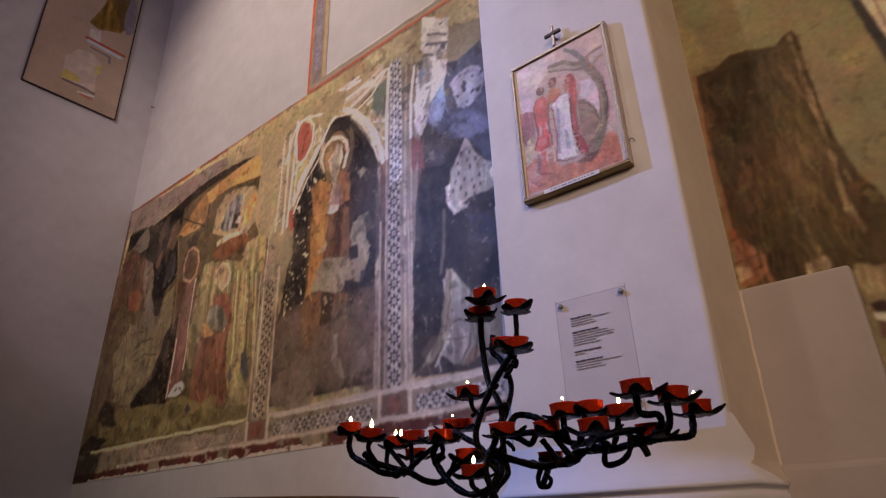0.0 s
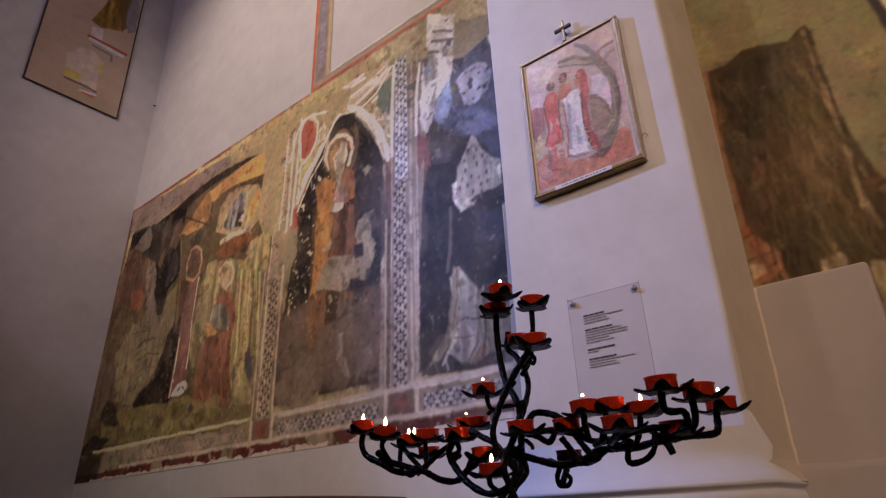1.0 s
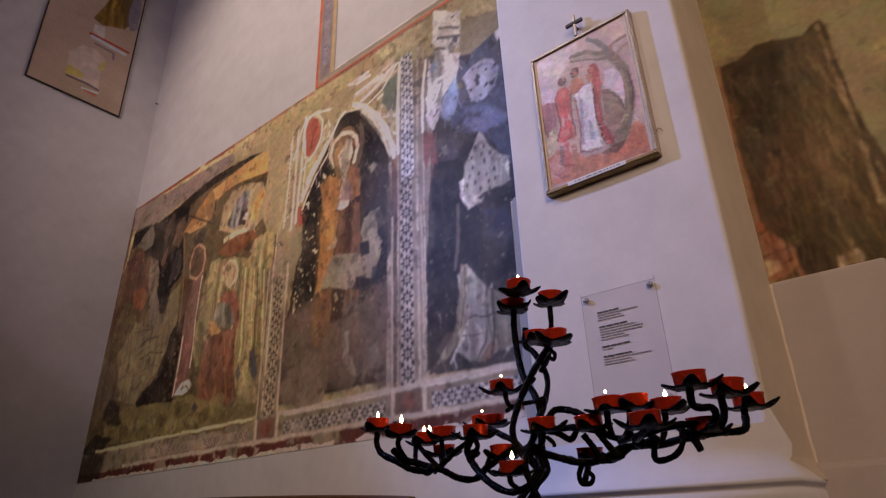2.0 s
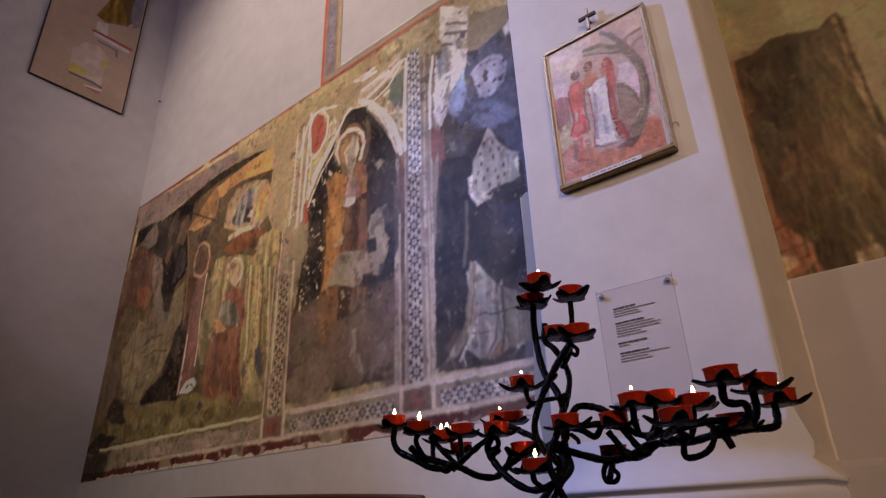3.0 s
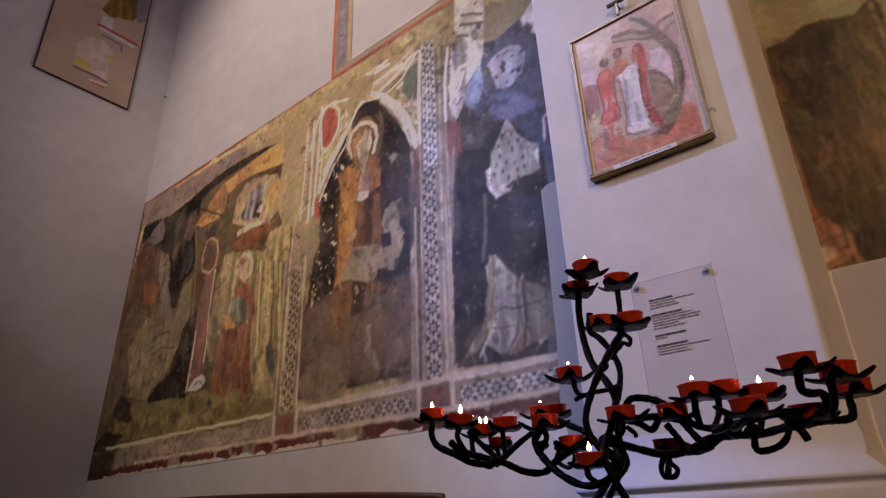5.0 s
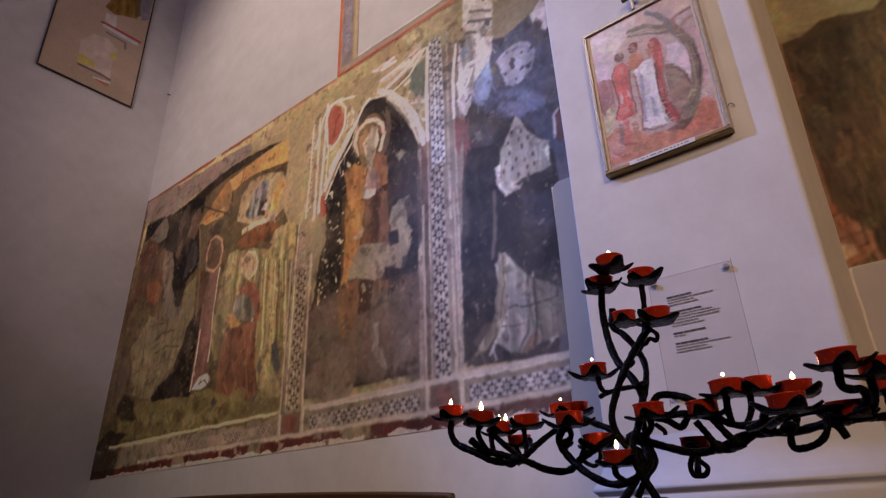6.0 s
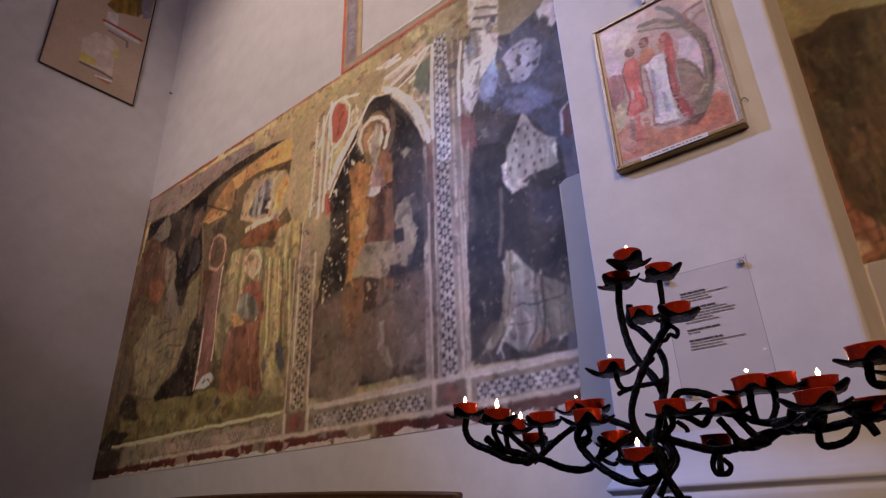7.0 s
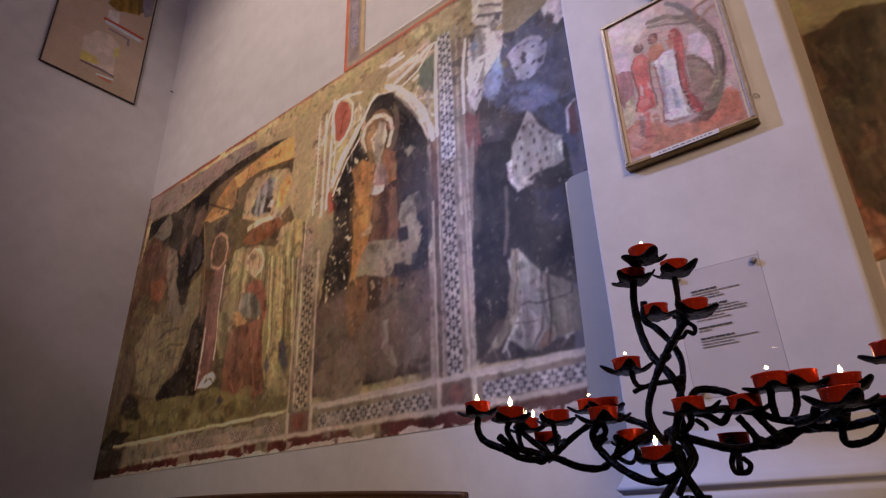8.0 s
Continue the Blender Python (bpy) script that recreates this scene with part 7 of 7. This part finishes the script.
rod("trunk_rod", 0, 0.0074, [(5.125, -1.110, 1.816), (5.108, -1.090, 1.766), (5.109, -1.085, 1.698), (5.129, -1.100, 1.639), (5.165, -1.120, 1.590), (5.186, -1.140, 1.546), (5.179, -1.165, 1.493), (5.169, -1.190, 1.449), (5.180, -1.200, 1.408), (5.206, -1.200, 1.355)])
rod("trunk_rod", 1, 0.0074, [(5.226, -1.140, 1.686), (5.204, -1.145, 1.661), (5.174, -1.150, 1.621), (5.142, -1.155, 1.567), (5.124, -1.160, 1.511), (5.136, -1.150, 1.465), (5.171, -1.150, 1.429), (5.158, -1.180, 1.387), (5.130, -1.200, 1.348)])
rod("trunk_rod", 2, 0.0068, [(5.116, -1.050, 1.773), (5.110, -1.050, 1.732), (5.133, -1.050, 1.707), (5.167, -1.070, 1.660), (5.185, -1.090, 1.616), (5.187, -1.120, 1.565), (5.176, -1.130, 1.525), (5.179, -1.130, 1.462), (5.190, -1.140, 1.426), (5.180, -1.170, 1.397), (5.165, -1.190, 1.362)])
rod("twig", 3, 0.0065, [(5.197, -1.060, 1.808), (5.194, -1.060, 1.753), (5.187, -1.075, 1.684), (5.169, -1.090, 1.646)])
rod("twig", 4, 0.0045, [(5.228, -1.140, 1.679), (5.238, -1.140, 1.667), (5.234, -1.140, 1.655), (5.222, -1.140, 1.662), (5.210, -1.140, 1.652), (5.187, -1.140, 1.654)])
rod("twig", 5, 0.0055, [(5.091, -1.126, 1.608), (5.093, -1.126, 1.586), (5.106, -1.126, 1.571), (5.141, -1.130, 1.573), (5.178, -1.130, 1.573)])
rod("twig", 6, 0.0055, [(5.108, -1.126, 1.571), (5.087, -1.120, 1.565)])
rod("branch", 7, 0.0078, [(4.737, -1.190, 1.550), (4.733, -1.190, 1.524), (4.746, -1.185, 1.497), (4.792, -1.180, 1.475), (4.829, -1.170, 1.455), (4.869, -1.160, 1.447), (4.888, -1.150, 1.454)])
rod("branch", 8, 0.0078, [(4.789, -1.190, 1.502), (4.817, -1.180, 1.478), (4.859, -1.160, 1.463), (4.903, -1.140, 1.448), (4.955, -1.145, 1.427), (5.008, -1.150, 1.421), (5.042, -1.150, 1.442), (5.080, -1.145, 1.462), (5.122, -1.140, 1.483)])
rod("branch", 9, 0.0072, [(4.877, -1.140, 1.445), (4.907, -1.130, 1.468), (4.940, -1.120, 1.493), (4.979, -1.110, 1.515), (5.020, -1.100, 1.531)])
rod("branch", 10, 0.0072, [(5.034, -1.185, 1.507), (5.008, -1.175, 1.483), (5.021, -1.170, 1.449), (5.064, -1.180, 1.412), (5.115, -1.185, 1.388), (5.160, -1.185, 1.393), (5.191, -1.170, 1.421), (5.177, -1.150, 1.455), (5.153, -1.140, 1.480)])
rod("branch", 11, 0.0072, [(5.013, -1.100, 1.539), (5.060, -1.110, 1.515), (5.100, -1.120, 1.496), (5.133, -1.130, 1.467), (5.168, -1.140, 1.443)])
rod("branch", 12, 0.0070, [(4.779, -1.100, 1.532), (4.826, -1.110, 1.494), (4.881, -1.130, 1.459)])
rod("twig", 13, 0.0060, [(4.840, -1.215, 1.531), (4.826, -1.210, 1.508), (4.827, -1.180, 1.475)])
rod("twig", 14, 0.0060, [(4.778, -1.090, 1.523), (4.802, -1.120, 1.485), (4.844, -1.160, 1.457)])
rod("twig", 15, 0.0060, [(4.896, -1.130, 1.525), (4.896, -1.125, 1.489), (4.897, -1.130, 1.456)])
rod("twig", 16, 0.0055, [(4.802, -1.020, 1.497), (4.839, -1.060, 1.469), (4.889, -1.120, 1.450)])
rod("twig", 17, 0.0060, [(5.033, -1.180, 1.508), (5.034, -1.170, 1.487), (5.018, -1.165, 1.473)])
rod("twig", 18, 0.0045, [(4.850, -1.160, 1.451), (4.875, -1.160, 1.440), (4.885, -1.150, 1.449)])
rod("twig", 19, 0.0045, [(5.053, -1.150, 1.467), (5.042, -1.150, 1.442), (5.073, -1.160, 1.425), (5.088, -1.160, 1.441), (5.087, -1.160, 1.458)])
rod("twig", 20, 0.0055, [(5.066, -1.120, 1.468), (5.082, -1.130, 1.443), (5.124, -1.160, 1.422)])
rod("twig", 21, 0.0060, [(5.131, -1.196, 1.422), (5.130, -1.190, 1.404), (5.143, -1.185, 1.392)])
rod("twig", 22, 0.0060, [(4.941, -0.990, 1.554), (4.972, -1.030, 1.527), (5.011, -1.090, 1.528)])
rod("branch", 23, 0.0078, [(5.158, -1.150, 1.476), (5.187, -1.140, 1.461), (5.220, -1.120, 1.448), (5.255, -1.100, 1.438), (5.301, -1.100, 1.442), (5.347, -1.110, 1.458), (5.399, -1.130, 1.457), (5.442, -1.140, 1.454), (5.483, -1.150, 1.459), (5.526, -1.140, 1.464), (5.557, -1.120, 1.468)])
rod("branch", 24, 0.0072, [(5.200, -1.130, 1.533), (5.213, -1.120, 1.550), (5.247, -1.120, 1.545), (5.277, -1.120, 1.530), (5.300, -1.120, 1.503), (5.319, -1.115, 1.471), (5.338, -1.110, 1.443)])
rod("branch", 25, 0.0070, [(5.199, -1.170, 1.507), (5.228, -1.150, 1.498), (5.247, -1.130, 1.484), (5.264, -1.130, 1.500), (5.280, -1.125, 1.518)])
rod("branch", 26, 0.0070, [(5.215, -1.140, 1.508), (5.268, -1.130, 1.506), (5.308, -1.120, 1.495), (5.356, -1.130, 1.474), (5.424, -1.170, 1.473), (5.475, -1.180, 1.480), (5.520, -1.160, 1.482), (5.549, -1.150, 1.483)])
rod("branch", 27, 0.0065, [(5.277, -1.130, 1.491), (5.289, -1.120, 1.469), (5.305, -1.110, 1.441), (5.332, -1.110, 1.439), (5.370, -1.120, 1.457)])
rod("twig", 28, 0.0065, [(5.345, -1.148, 1.526), (5.341, -1.140, 1.503), (5.341, -1.125, 1.476)])
rod("twig", 29, 0.0060, [(5.379, -1.115, 1.533), (5.376, -1.120, 1.501), (5.361, -1.125, 1.471)])
rod("twig", 30, 0.0060, [(5.447, -1.105, 1.517), (5.447, -1.120, 1.489), (5.444, -1.140, 1.461)])
rod("twig", 31, 0.0065, [(5.452, -1.240, 1.477), (5.437, -1.220, 1.468), (5.410, -1.180, 1.463)])
rod("twig", 32, 0.0065, [(5.416, -1.220, 1.479), (5.407, -1.210, 1.466), (5.377, -1.180, 1.462)])
rod("twig", 33, 0.0055, [(5.439, -1.170, 1.456), (5.437, -1.175, 1.428), (5.453, -1.180, 1.423), (5.477, -1.180, 1.430), (5.492, -1.180, 1.446), (5.497, -1.180, 1.473)])
rod("twig", 34, 0.0050, [(5.253, -1.100, 1.438), (5.242, -1.100, 1.415), (5.246, -1.100, 1.398), (5.265, -1.100, 1.397), (5.273, -1.100, 1.409), (5.262, -1.100, 1.422)])
rod("twig", 35, 0.0065, [(5.233, -1.030, 1.458), (5.246, -1.060, 1.436), (5.254, -1.100, 1.404)])
rod("twig", 36, 0.0060, [(5.206, -1.175, 1.506), (5.204, -1.170, 1.484), (5.178, -1.160, 1.466)])
rod("twig", 37, 0.0045, [(5.214, -1.170, 1.489), (5.228, -1.170, 1.476), (5.229, -1.170, 1.468)])
rod("twig", 38, 0.0065, [(5.536, -1.218, 1.536), (5.533, -1.210, 1.509), (5.544, -1.200, 1.502), (5.556, -1.180, 1.503), (5.557, -1.170, 1.489), (5.542, -1.160, 1.476), (5.511, -1.150, 1.473)])
rod("twig", 39, 0.0065, [(5.570, -1.160, 1.520), (5.568, -1.155, 1.495), (5.557, -1.150, 1.475), (5.535, -1.140, 1.470)])
rod("twig", 40, 0.0065, [(5.580, -1.058, 1.514), (5.580, -1.070, 1.481), (5.573, -1.080, 1.470), (5.546, -1.110, 1.467), (5.517, -1.140, 1.467)])
rod("twig", 41, 0.0070, [(5.497, -1.150, 1.467), (5.508, -1.150, 1.451), (5.514, -1.150, 1.435)])
rod("twig", 42, 0.0060, [(5.519, -1.137, 1.479), (5.517, -1.140, 1.462), (5.500, -1.150, 1.457)])
# hammered lumps where the rods are welded together
for _k, (_p, _r) in enumerate((((5.301, -1.104, 1.444), 0.015), ((5.338, -1.112, 1.447), 0.017), ((5.512, -1.148, 1.468), 0.017), ((4.886, -1.150, 1.453), 0.014), ((5.020, -1.165, 1.473), 0.013),
                               ((5.162, -1.150, 1.470), 0.018), ((5.438, -1.172, 1.458), 0.014), ((5.172, -1.140, 1.620), 0.012), ((5.186, -1.125, 1.573), 0.012), ((5.400, -1.140, 1.460), 0.014))):
    _b = bmesh.new()
    bmesh.ops.create_icosphere(_b, subdivisions=2, radius=_r)
    for _v in _b.verts:
        _v.co *= 1 + 0.45 * noise.noise(_v.co * 70 + Vector((_k * 3.1, 0, 0)))
        _v.co.z *= 0.85
    stand_part("weld_knot", move_bm(_b, Matrix.Translation(_p)), MAT_IRON)
# the stem below, down to its foot on the floor
for _k in range(3):
    _a = 2.1 * _k
    _pts = [(5.19 + 0.022 * math.cos(_a + 1.5 * s), -1.19 + 0.022 * math.sin(_a + 1.5 * s), 1.36 - 0.17 * s) for s in range(7)]
    _pts += [(5.19 + 0.10 * math.cos(_a), -1.19 + 0.10 * math.sin(_a), 0.12), (5.19 + 0.26 * math.cos(_a), -1.19 + 0.26 * math.sin(_a), 0.02)]
    stand_part("leg", tube_bm(_pts, 0.010, sides=8, per=5, knobbly=0.1, seed=90 + _k), MAT_IRON)
